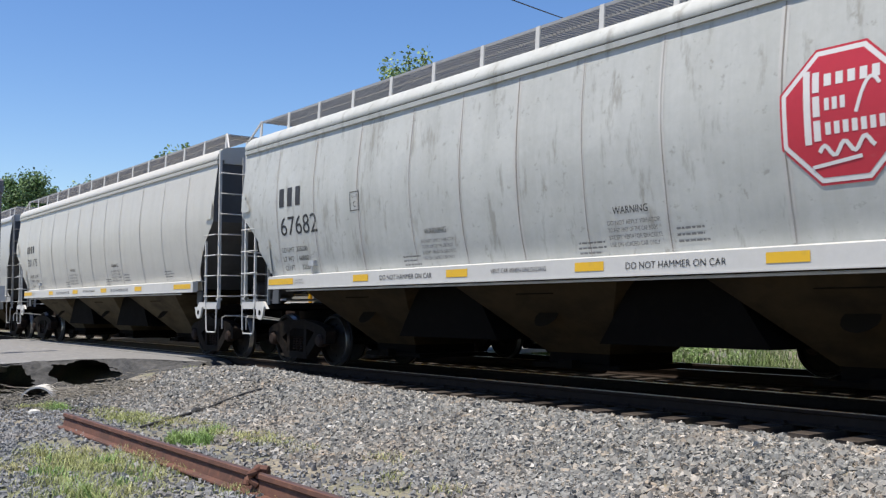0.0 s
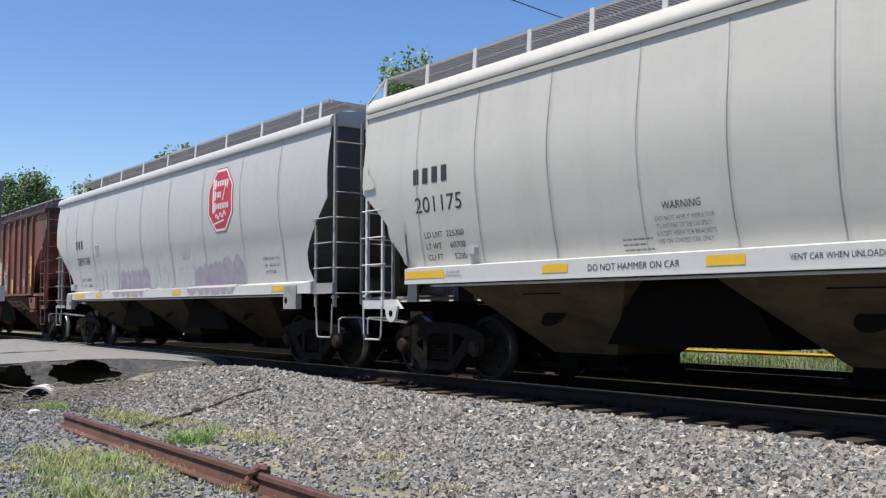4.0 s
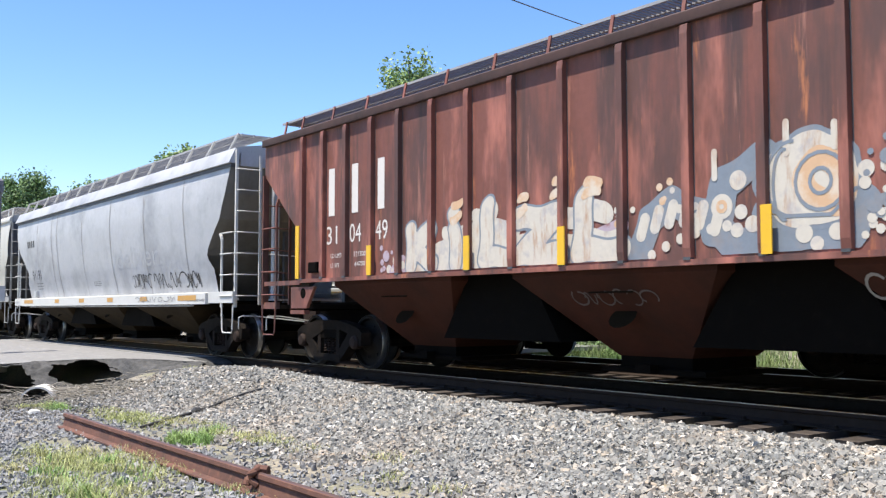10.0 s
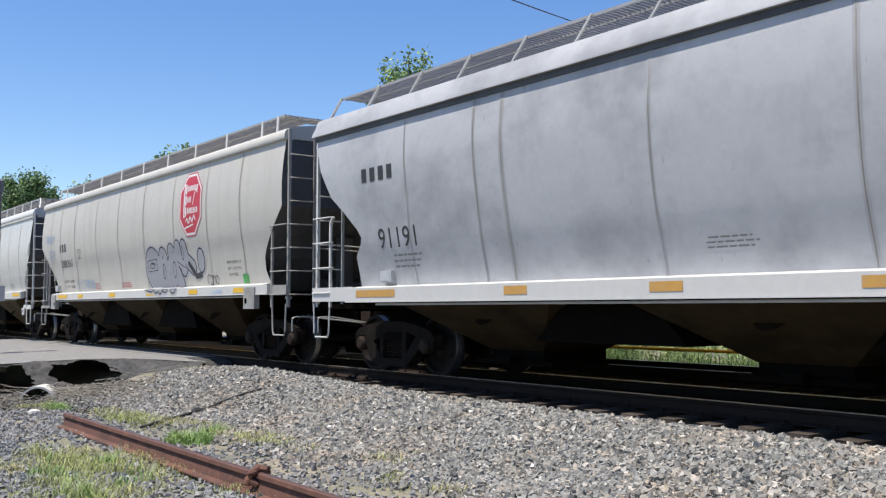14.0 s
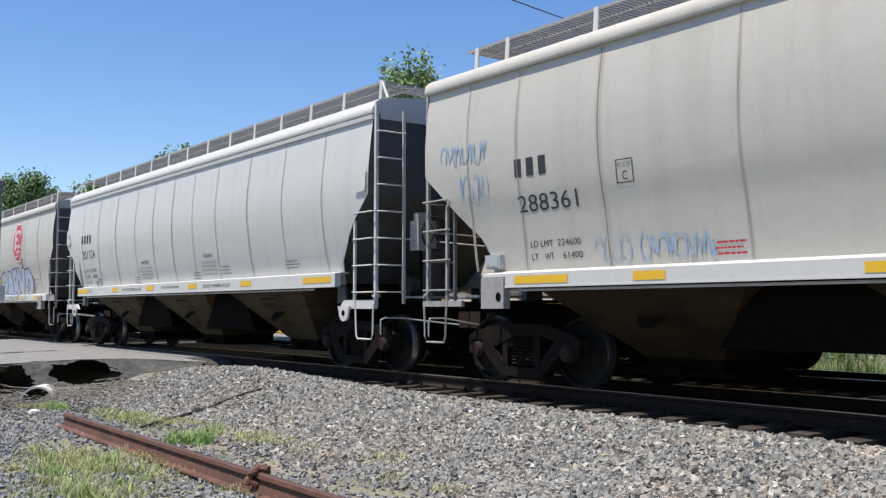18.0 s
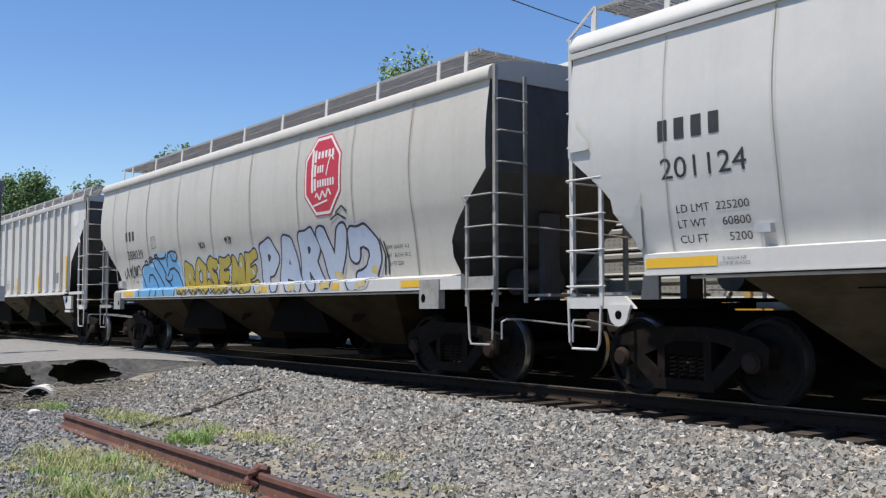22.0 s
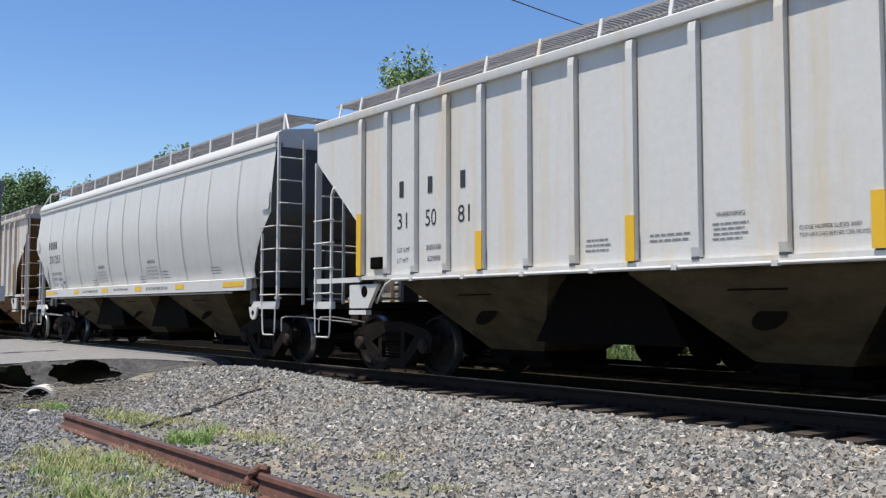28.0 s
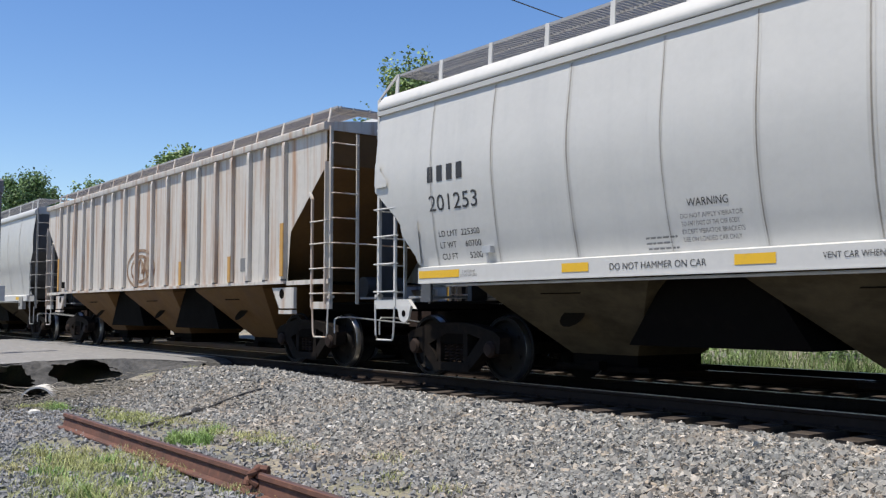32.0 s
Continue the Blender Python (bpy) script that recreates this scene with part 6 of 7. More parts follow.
art.fat(inside([[(0.08, 0.02), (0.92, 0.02)], [(0.06, 0.3), (0.94, 0.3)], [(0.1, 0.55), (0.9, 0.55)], [(0.4, 0.72), (0.85, 0.78)]], -5.2, -2.72, 1.31, 2.3), 0.17, DEEP_BLUE, None, lift=0.0072, halo=BLUE_SPRAY, wave=0.02)
art.pen(inside([
    [(0.12, 0.0), (0.1, 0.15), (0.04, 0.45), (0.01, 0.62), (0.05, 0.7), (0.12, 0.74), (0.22, 0.74), (0.28, 0.84), (0.35, 0.86), (0.42, 0.88), (0.5, 0.85), (0.58, 0.84), (0.64, 0.86), (0.66, 0.95)],
    loop(0.16, 0.78, 0.04, 0.05), loop(0.28, 0.84, 0.045, 0.06), loop(0.42, 0.90, 0.035, 0.045),
    [(0.18, 0.35), (0.22, 0.5), (0.3, 0.5), (0.37, 0.35), (0.42, 0.15), (0.38, 0.0)], [(0.34, 0.78), (0.38, 0.62), (0.47, 0.45), (0.55, 0.25), (0.56, 0.08), (0.53, 0.0)],
    [(0.45, 0.85), (0.55, 0.68), (0.62, 0.5), (0.6, 0.38), (0.7, 0.32), (0.76, 0.38), (0.78, 0.46)], [(0.63, 0.35), (0.72, 0.25), (0.73, 0.08), (0.75, 0.0)],
    [(0.68, 0.65), (0.67, 0.8), (0.72, 0.95), (0.8, 0.98), (0.9, 0.95), (0.93, 0.85), (0.88, 0.75), (0.8, 0.78), (0.78, 0.9)], [(0.66, 0.45), (0.72, 0.58), (0.82, 0.62), (0.92, 0.5), (0.98, 0.3), (1.0, 0.1), (0.99, 0.0)]], -5.22, -2.7, 1.31, 2.34), 0.045, SPRAY_BLACK)
art.word("BOSEME", -2.62, 1.05, 1.33, (2.02, 2.1, 2.12, 2.08, 2.1, 2.14), 0.10, OLIVE, SPRAY_BLACK, 0.034, SKY_SPRAY, wave=0.03)
for k in range(7):
    art.fat([[(-2.3 + 0.52 * k, 1.75 + 0.16 * (k % 2)), (-2.28 + 0.52 * k, 1.7 + 0.16 * (k % 2))]], 0.035, SKY_SPRAY, lift=0.0102)
art.pen([[(-2.55 + 0.26 * k, 1.34), (-2.42 + 0.26 * k, 1.42), (-2.3 + 0.26 * k, 1.34)] for k in range(13)], 0.03, SPRAY_BLACK, 0.0112)
art.word("PAR", 1.12, 3.45, 1.32, (2.30, 2.36, 2.40), 0.135, SKY_SPRAY, SPRAY_BLACK, 0.042, MIST, wave=0.02)
art.word("VD", 3.38, 5.25, 1.32, (2.42, 2.36), 0.155, SKY_SPRAY, SPRAY_BLACK, 0.042, MIST, wave=0.02, lift=0.0071)
for x, z, w in ((1.45, 1.37, 0.08), (2.7, 1.36, 0.08), (4.0, 1.55, 0.08), (3.85, 1.38, 0.1), (4.95, 1.38, 0.1), (5.1, 1.6, 0.04)):
    art.fat([[(x - w, z), (x + w, z + 0.03)]], 0.06, GOLD_FADE, lift=0.0098, wave=0.03)
art.pen([[(3.92, 2.5), (4.15, 2.58), (4.4, 2.48)], [(4.1, 2.6), (4.3, 2.7), (4.45, 2.6)], [(5.3, 2.1), (5.42, 1.85), (5.36, 1.55)], [(5.4, 2.05), (5.5, 1.8), (5.46, 1.55)]], 0.035, SPRAY_BLACK)
art.scribble(-6.4, 1.75, 1.1, 0.36, SPRAY_BLACK, 21, 6, 0.035)
art.scribble(-1.6, 2.28, 0.3, 0.16, SPRAY_BLACK, 23, 3, 0.025)
art.scribble(-0.3, 2.32, 0.3, 0.16, SPRAY_BLACK, 24, 3, 0.025)
# I: weathered white ribbed car
car, art = ribbed_car(-151.08, "white", "weathered white ribbed covered hopper car with rust streaks", "dust", (True, False), INK, 2.68, ("31", "50", "81"), 0.24, 0.24, ("200100", "62900"))
for x, z0, z1 in ((-7.06, 1.54, 2.51), (-4.08, 1.54, 2.05), (-1.43, 1.54, 2.05), (1.42, 1.54, 2.05), (4.08, 1.54, 2.05), (7.06, 1.6, 2.55)):
    part("reflector_tape", Geo().box(x - 0.065, x + 0.065, -1.646, -1.63, z0, z1), YELLOW, car)
art.lines(-2.2, 1.86, 0.45, 3, 0.035)
art.lines(-1.25, 1.86, 0.6, 2, 0.035)
art.text("WARNING", -0.35, 1.95, 0.05, 0.35)
art.lines(-0.4, 1.92, 0.45, 4, 0.03)
for i, line in enumerate(("CLOSE HOPPER SLIDES AND", "TOP HATCHES BEFORE CAR MOVES")):
    art.text(line, 0.6, 1.76 - i * 0.07, 0.04, 0.62 + 0.08 * i)
part("round_emblem", Geo().add(*decal(art.skin, [(7.62 + 0.27 * math.cos(a), 3.62 + 0.27 * math.sin(a)) for a in [k * math.tau / 24 for k in range(24)]], 0.006, 3)), EMBLEM_WHITE, car)
pipe_run = [(-6.9, -1.40, 1.12), (-6.6, -1.55, 1.2), (-6.3, -1.635, 1.38), (-6.1, -1.648, 1.452), (7.0, -1.648, 1.452)]
part("brake_pipe", Geo().tube(pipe_run, 0.021, 8), SILL_WHITE, car, "thin white pipe under the side", smooth=True)
for k in range(11):
    part("pipe_clip", lambda: Geo().box(-0.035, 0.035, -1.676, -1.61, 1.422, 1.474), SILL_WHITE, car, key="pipe_clip", at=pose(-5.6 + k * 1.2, 0, 0))
part("data_panel", Geo().add(*patch(art.skin, 5.75, 6.1, 1.8, 2.1, 0.006)), INK_GREY, car)
# J
car, art = grey_car(-169.25, "light", "201253", "225300", "60700")
# K: rust-stained beige ribbed car
car, art = ribbed_car(-187.41, "beige", "rust-stained beige ribbed covered hopper car", "amber", (False, False), INK, 2.6, None, 0.2, 0.2, None)
for x, z0, z1 in ((7.06, 1.6, 2.55), (4.85, 1.54, 2.05), (2.33, 1.54, 2.05), (-7.06, 1.54, 2.5)):
    part("reflector_tape", Geo().box(x - 0.06, x + 0.06, -1.646, -1.63, z0, z1), YELLOW_OLD, car)
for k, r in enumerate((0.62, 0.42)):
    ring = [(-0.35 + r * 1.5 * math.cos(a), 1.98 + r * 0.72 * math.sin(a)) for a in [q * math.tau / 30 for q in range(31)]]
    part("graffiti_scrawl", Geo().add(*stroke(art.skin, ring, 0.075, 0.008)), RUST_SPOT, car)
art.scribble(-0.9, 1.6, 1.1, 0.7, RUST_SPOT, 31, 5, 0.085)
part("data_panel", Geo().add(*patch(art.skin, 5.2, 5.5, 1.75, 2.0, 0.006)), INK_GREY, car)
# L: the last car that comes into view
car, art = hopper_car("oval", PAINT["pale"], -205.5, "pale grey covered hopper car with a white sill")
CARS.append(car)

# ---- far train: auto racks and a gondola, running the other way ----
RACK_YELLOW = surface("yellow_rack_paint", (0.74, 0.43, 0.015), 0.5, layers=(((0.45, 0.28, 0.06), 3.0, (1, 1, 0.3), 0.55, 0.75, 0.4),), grain=0.05)
RACK_TAN = surface("faded_tan_rack_paint", (0.55, 0.36, 0.14), 0.6, layers=(((0.4, 0.3, 0.2), 3.0, (1, 1, 0.3), 0.5, 0.75, 0.5),), grain=0.06)
RACK_PANEL = surface("galvanised_rack_panel", (0.52, 0.54, 0.56), 0.45, 0.35, layers=(((0.36, 0.37, 0.38), 2.0, (0.6, 1, 1), 0.5, 0.7, 0.5),), each=0.12, grain=0.06)
RACK_DULL = surface("dull_white_rack_panel", (0.36, 0.37, 0.365), 0.6, 0.1, layers=(((0.36, 0.36, 0.35), 2.0, (0.6, 1, 1), 0.5, 0.7, 0.5),), each=0.12, grain=0.06)
RACK_END = surface("blue_grey_rack_door", (0.40, 0.45, 0.52), 0.5, 0.2, grain=0.06)
PINK = surface("pink_graffiti_paint", (0.55, 0.33, 0.34), 0.6, layers=(((0.6, 0.58, 0.56), 2.0, None, 0.5, 0.65, 0.7),), grain=0.06)
CRIMSON = surface("crimson_graffiti_paint", (0.38, 0.05, 0.06), 0.6, grain=0.08)
BLACK_CAR = surface("black_gondola_paint", (0.018, 0.018, 0.019), 0.6, layers=(((0.06, 0.055, 0.05), 2.0, (1, 1, 0.3), 0.5, 0.7, 0.5),), grain=0.1)
FAR = []


def panel_geo(w):
    """A corrugated side panel with a row of slots, its length along x."""
    prof = [(0.0, 0.0), (0.02, 0.03), (0.0, 0.06), (0.0, 0.28), (0.02, 0.31), (0.02, 0.37), (0.0, 0.40)]
    g = Geo().sheet([[(-w / 2, -y, z), (w / 2, -y, z)] for y, z in prof])
    return g


def slots_geo(w):
    g = Geo()
    for i in range(int(w / 0.12)):
        x = -w / 2 + 0.06 + i * 0.12
        for z in (0.12, 0.20):
            g.add([(x, -0.003, z), (x + 0.035, -0.003, z), (x + 0.035, -0.003, z + 0.022), (x, -0.003, z + 0.022)], [(0, 1, 2, 3)])
    return g


def auto_rack(u0, body, panel, yellow_bays, label, paints=()):
    """An enclosed two-deck auto carrier from u0 to u0 + 27.4 along the far train."""
    root = thing("auto_rack_car", pose(u0 + 13.7, 4.3, 0), label, "train car", "auto racks of the far train")
    FAR.append(root)
    part("deck", Geo().box(-13.7, 13.7, -1.45, 1.45, 0.80, 1.02).box(-8.5, 8.5, -1.4, 1.4, 0.55, 0.8), RACK_YELLOW, root, "yellow flat-car deck")
    part("side_sill", Geo().box(-13.7, 13.7, -1.56, -1.48, 0.72, 1.12).box(-7.5, 7.5, -1.5, -1.46, 0.45, 0.72), RACK_YELLOW, root)
    part("brace_rod", Geo().tube([(-7.5, -1.5, 0.5), (-3, -1.5, 0.36), (3, -1.5, 0.36), (7.5, -1.5, 0.5)], 0.03), RACK_YELLOW, root)
    part("far_side", Geo().box(-13.6, 13.6, 1.42, 1.48, 1.1, 5.5), panel, root)
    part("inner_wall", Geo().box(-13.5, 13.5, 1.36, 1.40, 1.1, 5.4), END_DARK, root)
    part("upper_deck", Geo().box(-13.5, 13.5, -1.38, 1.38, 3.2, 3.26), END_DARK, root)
    part("roof", Geo().prism_x([(-1.5, 5.5), (-1.3, 5.68), (0, 5.8), (1.3, 5.68), (1.5, 5.5)], -13.7, 13.7), panel, root)
    bays, w = 14, 27.2 / 14
    for b in range(bays):
        x = -13.6 + (b + 0.5) * w
        part("side_post", Geo().box(x - w / 2 - 0.05, x - w / 2 + 0.05, -1.54, -1.46, 1.1, 5.5), IRON if b in yellow_bays else body, root)
        if b in yellow_bays:
            part("side_door", Geo().box(x - w / 2 + 0.06, x + w / 2 - 0.06, -1.50, -1.47, 1.35, 5.45), body, root, "plain painted side panel")
            continue
        for k in range(10):
            p = part("side_panel", lambda: panel_geo(w - 0.1), panel, root, key="rack_panel", at=pose(x, -1.47, 1.15 + k * 0.43))
            part("vent_slots", lambda: slots_geo(w - 0.2), INK_GREY, p, key="rack_slots")
    for s in (-1, 1):
        part("end_door", Geo().box(min(s * 13.6, s * 13.66), max(s * 13.6, s * 13.66), -1.4, 1.4, 1.05, 5.5), RACK_END, root)
        part("end_door_rib", Geo().box(min(s * 13.66, s * 13.72), max(s * 13.66, s * 13.72), -0.9, -0.82, 1.1, 5.4).box(min(s * 13.66, s * 13.72), max(s * 13.66, s * 13.72), 0.82, 0.9, 1.1, 5.4), RACK_END, root)
        part("coupler", Geo().box(min(s * 13.7, s * 14.4), max(s * 13.7, s * 14.4), -0.12, 0.12, 0.75, 0.98), RUSTY, root)
        bogie(root, s * 10.0, -1)
    for x, z, a, b, fill in paints:
        ring = [(x + a * math.cos(t) * (1 + 0.15 * math.sin(3 * t)), -1.505, z + b * math.sin(t) * (1 + 0.1 * math.sin(4 * t))) for t in [k * math.tau / 22 for k in range(22)]]
        part("graffiti_fill", Geo().add(ring, [tuple(range(22))]), fill, root)
    return root


auto_rack(-39.9, RACK_YELLOW, RACK_PANEL, (0, 13), "yellow and galvanised enclosed auto rack car")
auto_rack(-10.85, RACK_YELLOW, RACK_PANEL, (0, 4, 11, 12, 13), "yellow auto rack car with galvanised side panels")
auto_rack(18.15, RACK_TAN, RACK_DULL, (), "tan auto rack car with dull white panels and graffiti",
          ((-2.5, 1.9, 1.1, 0.5, EMBLEM_WHITE), (-0.6, 1.8, 1.0, 0.55, EMBLEM_WHITE), (-3.6, 2.6, 0.8, 0.3, CRIMSON), (1.8, 1.8, 1.2, 0.5, STEEL_SPRAY), (5.0, 1.9, 1.4, 0.5, EMBLEM_WHITE)))
auto_rack(47.1, RACK_TAN, RACK_DULL, (), "tan auto rack car with grey panels and pink graffiti",
          ((-11.5, 2.2, 1.2, 0.5, CRIMSON), (-10.0, 2.0, 1.0, 0.7, PINK), (-3.2, 2.1, 1.6, 0.7, PINK), (-0.8, 1.9, 1.2, 0.6, EMBLEM_WHITE), (3.0, 2.2, 1.6, 0.3, CRIMSON), (5.2, 1.9, 1.5, 0.6, PINK), (8.0, 2.0, 1.5, 0.6, EMBLEM_WHITE)))
gon = thing("gondola_car", pose(76.1 + 8.5, 4.3, 0), "black open gondola car with white lettering", "train car")
FAR.append(gon)
for s in (-1, 1):
    part("side_wall", Geo().box(-8.2, 8.2, min(s * 1.44, s * 1.5), max(s * 1.44, s * 1.5), 1.0, 2.9), BLACK_CAR, gon)
    part("top_chord", Geo().box(-8.3, 8.3, min(s * 1.42, s * 1.55), max(s * 1.42, s * 1.55), 2.86, 2.98), BLACK_CAR, gon)
    part("end_wall", Geo().box(min(s * 8.14, s * 8.2), max(s * 8.14, s * 8.2), -1.44, 1.44, 1.0, 2.9), BLACK_CAR, gon)
    bogie(gon, s * 6.3, -1)
    part("coupler", Geo().box(min(s * 8.2, s * 8.9), max(s * 8.2, s * 8.9), -0.12, 0.12, 0.75, 0.98), RUSTY, gon)
for k in range(12):
    x = -7.6 + k * 1.38
    part("side_stake", Geo().box(x - 0.06, x + 0.06, -1.6, -1.5, 1.0, 2.9), BLACK_CAR, gon)
part("floor", Geo().box(-8.2, 8.2, -1.44, 1.44, 0.95, 1.03), BLACK_CAR, gon)
part("reflector_tape", Geo().box(-8.0, -7.88, -1.612, -1.602, 1.2, 1.7), YELLOW, gon)
g = Geo()
for i in range(4):
    g.box(-7.35 + i * 0.24, -7.18 + i * 0.24, -1.508, -1.502, 1.98, 2.24)
part("reporting_mark", g, EMBLEM_WHITE, gon)
vs, fs = glyphs("643", 0.24, 0.5)
part("lettering", Geo().add([(-7.2 + a, -1.506, 1.62 + b) for a, b in vs], fs), EMBLEM_WHITE, gon)

# ---- plants ----
LEAF = surface("fresh_green_leaves", (0.24, 0.34, 0.13), 0.6, island=0.4, layers=(((0.26, 0.34, 0.12), 0.6, None, 0.45, 0.65, 0.7),), grain=0.2)
LEAF_DARK = surface("dark_green_leaves", (0.14, 0.23, 0.085), 0.6, island=0.45, layers=(((0.09, 0.14, 0.035), 0.6, None, 0.45, 0.65, 0.7),), grain=0.2)
BARK = surface("grey_brown_bark", (0.13, 0.105, 0.08), 0.9, bump=((12, 0.7, 0.03),), grain=0.25)
GRASS = surface("yellow_green_grass", (0.34, 0.37, 0.14), 0.7, island=0.4, layers=(((0.44, 0.38, 0.19), 1.2, None, 0.46, 0.64, 0.65),), grain=0.15)
GRASS_LUSH = surface("lush_bank_grass", (0.09, 0.16, 0.035), 0.7, island=0.4, layers=(((0.20, 0.22, 0.08), 0.7, None, 0.45, 0.65, 0.6),), grain=0.15)


def quads(centres, size, seed, up=0.35):
    """Small bent leaves at the given points."""
    rng = np.random.default_rng(seed)
    n = len(centres)
    d = rng.normal(size=(n, 3))
    d[:, 2] *= 0.6
    d /= np.linalg.norm(d, axis=1)[:, None]
    s = np.cross(d, rng.normal(size=(n, 3)))
    s /= np.linalg.norm(s, axis=1)[:, None]
    l = rng.uniform(*size, n)[:, None]
    c = np.asarray(centres)
    v = np.stack([c, c + d * l * 0.5 + s * l * 0.32, c + d * l, c + d * l * 0.5 - s * l * 0.32 + np.array([0, 0, 0.1]) * l], 1).reshape(-1, 3)
    f = np.arange(4 * n).reshape(-1, 4)
    me = bpy.data.meshes.new("leaves")
    me.from_pydata(v, [], f)
    return me


def tree(x, y, height, spread_r, leaves, seed, label, base=None, sprays=70, leaf=LEAF):
    """A tapered trunk with limbs and a crown of leaf sprays."""
    rnd = random.Random(seed)
    z0 = ground_z(x, y) - 0.1
    root = thing("tree", pose(x, y, z0), label, "tree", "trees behind the tracks")
    trunk = Geo()
    lean = rnd.uniform(-0.4, 0.4)
    path = [(lean * t * t, rnd.uniform(-0.05, 0.05), height * 0.85 * t) for t in [k / 8 for k in range(9)]]
    for k in range(8):
        a = Vector(path[k])
        b = Vector(path[k + 1])
        trunk.tube([a, b], 0.17 * height / 10 * (1 - 0.1 * k), 8)
    part("trunk", trunk, BARK, root, smooth=True)
    limbs, pts = Geo(), []
    rng = np.random.default_rng(seed)
    for k in range(sprays):
        t = rnd.uniform(0.38, 1.0)
        o = Vector((lean * t * t * 0.7, 0, height * 0.85 * min(t, 0.97)))
        a = rnd.uniform(0, 6.3)
        r = spread_r * (1.15 - 0.75 * abs(t - 0.5) * 1.6) * rnd.uniform(0.45, 1.0)
        tip = o + Vector((r * math.cos(a), r * math.sin(a), rnd.uniform(0.05, 0.22) * height * (0.6 if t < 0.9 else 0.8)))
        if k % 2 == 0:
            limbs.tube([o, o.lerp(tip, 0.6) + Vector((0, 0, -0.1)), tip], 0.02 * height / 10, 4)
        m = leaves // sprays
        c = rng.normal(size=(m, 3)) * np.array([0.36, 0.36, 0.42]) * spread_r * 0.25
        al = rng.uniform(0.45, 1.02, (m, 1))
        pts.append(np.array(o)[None] * (1 - al) + np.array(tip)[None] * al + c * (0.5 + 0.5 * al))
    part("limb", limbs, BARK, root)
    me = quads(np.concatenate(pts), (0.11, 0.24) if x > -55 else (0.18, 0.36), seed)
    me.materials.append(leaf)
    crown = new("crown", me)
    crown.parent = root
    return root


tree(-33.5, 14.0, 12.1, 2.1, 9500, 1, "slim green tree rising above the train")
tree(-38.5, 15.5, 10.2, 2.4, 7000, 2, "green tree behind the tracks")
tree(-62.0, 14.0, 11.6, 2.6, 15000, 3, "green tree behind the tracks")
tree(-58.5, 14.5, 11.3, 1.8, 9000, 4, "green tree behind the tracks")
tree(-78.0, 14.0, 11.2, 2.2, 9000, 5, "green tree behind the tracks")
tree(-97.0, 14.0, 13.8, 3.8, 17000, 6, "broad green tree behind the tracks", leaf=LEAF_DARK)
tree(-105.0, 15.0, 14.8, 3.8, 17000, 7, "broad green tree behind the tracks", leaf=LEAF_DARK)
for k, (x, y, h, r) in enumerate(((-11, 15, 5.6, 2.2), (-15.5, 14, 6.2, 2.4), (-19.5, 15, 6.6, 2.4), (-24, 16, 7.0, 2.6), (-29, 15, 7.0, 2.4), (-44, 16, 8.4, 2.6), (-50, 16, 8.0, 2.6), (-70, 16, 9.0, 2.6), (-86, 16, 9.5, 3.0), (-7, 14, 5.0, 2.0), (-3, 15, 5.0, 2.2))):
    tree(x, y, h, r, 4200, 20 + k, "leafy young tree on the bank", sprays=45, leaf=LEAF_DARK if k % 2 else LEAF)


def blades(patches, seed, h, material, name, label, clump=1.0):
    """Upright grass blades in patches (x, y, rx, ry, count)."""
    rng = np.random.default_rng(seed)
    v, f = [], []
    for px, py, rx, ry, n in patches:
        tufts = []
        for _ in range(max(3, n // 70)):
            a, q = rng.uniform(0, 6.283), rng.uniform(0, 1) ** 0.5 * 1.1
            tufts.append((px + rx * q * math.cos(a), py + ry * q * math.sin(a), rng.uniform(0.03, 0.13) * clump))
        for _ in range(n):
            cx, cy, sd = tufts[int(rng.integers(len(tufts)))]
            x, y = cx + rng.normal(0, sd), cy + rng.normal(0, sd)
            q = math.hypot(x - cx, y - cy) / (3 * sd)
            z = ground_z(x, y) - 0.01
            l, b, w = rng.uniform(*h) * max(0.35, 1.15 - 0.6 * q), rng.uniform(0, 6.283), rng.uniform(0.0028, 0.006) * (h[1] / 0.25) ** 0.5
            dx, dy = math.cos(b), math.sin(b)
            i = len(v)
            k = rng.uniform(0.2, 1.0) * l
            v += [(x - dy * w, y + dx * w, z), (x + dy * w, y - dx * w, z), (x + dx * k * 0.35 + dy * w * 0.7, y + dy * k * 0.35 - dx * w * 0.7, z + l * 0.6), (x + dx * k * 0.35 - dy * w * 0.7, y + dy * k * 0.35 + dx * w * 0.7, z + l * 0.6), (x + dx * k, y + dy * k, z + l)]
            f += [(i, i + 1, i + 2, i + 3), (i + 3, i + 2, i + 4)]
    me = bpy.data.meshes.new(name)
    me.from_pydata(v, [], f)
    me.materials.append(material)
    return tagged(new(name, me), label, "grass", kind="stuff")


blades([(-9.9, -6.75, 1.7, 0.7, 5070), (-10.3, -6.55, 0.7, 0.35, 2535), (-8.6, -7.1, 0.6, 0.35, 1950), (-11.1, -4.3, 0.9, 0.25, 2340), (-14.2, -4.75, 1.3, 0.3, 4095), (-12.6, -4.4, 0.9, 0.25, 1657), (-16.6, -5.4, 0.5, 0.3, 877), (-8.45, -3.95, 0.35, 0.18, 487), (-9.3, -5.95, 1.5, 0.12, 1462), (-7.2, -4.55, 0.6, 0.15, 487), (-9.6, -4.3, 0.3, 0.15, 243), (-8.0, -5.75, 0.8, 0.15, 780), (-18.6, -1.9, 0.3, 0.2, 152)], 5, (0.02, 0.12), GRASS, "grass", "patchy yellow-green grass on the verge", 1.3)
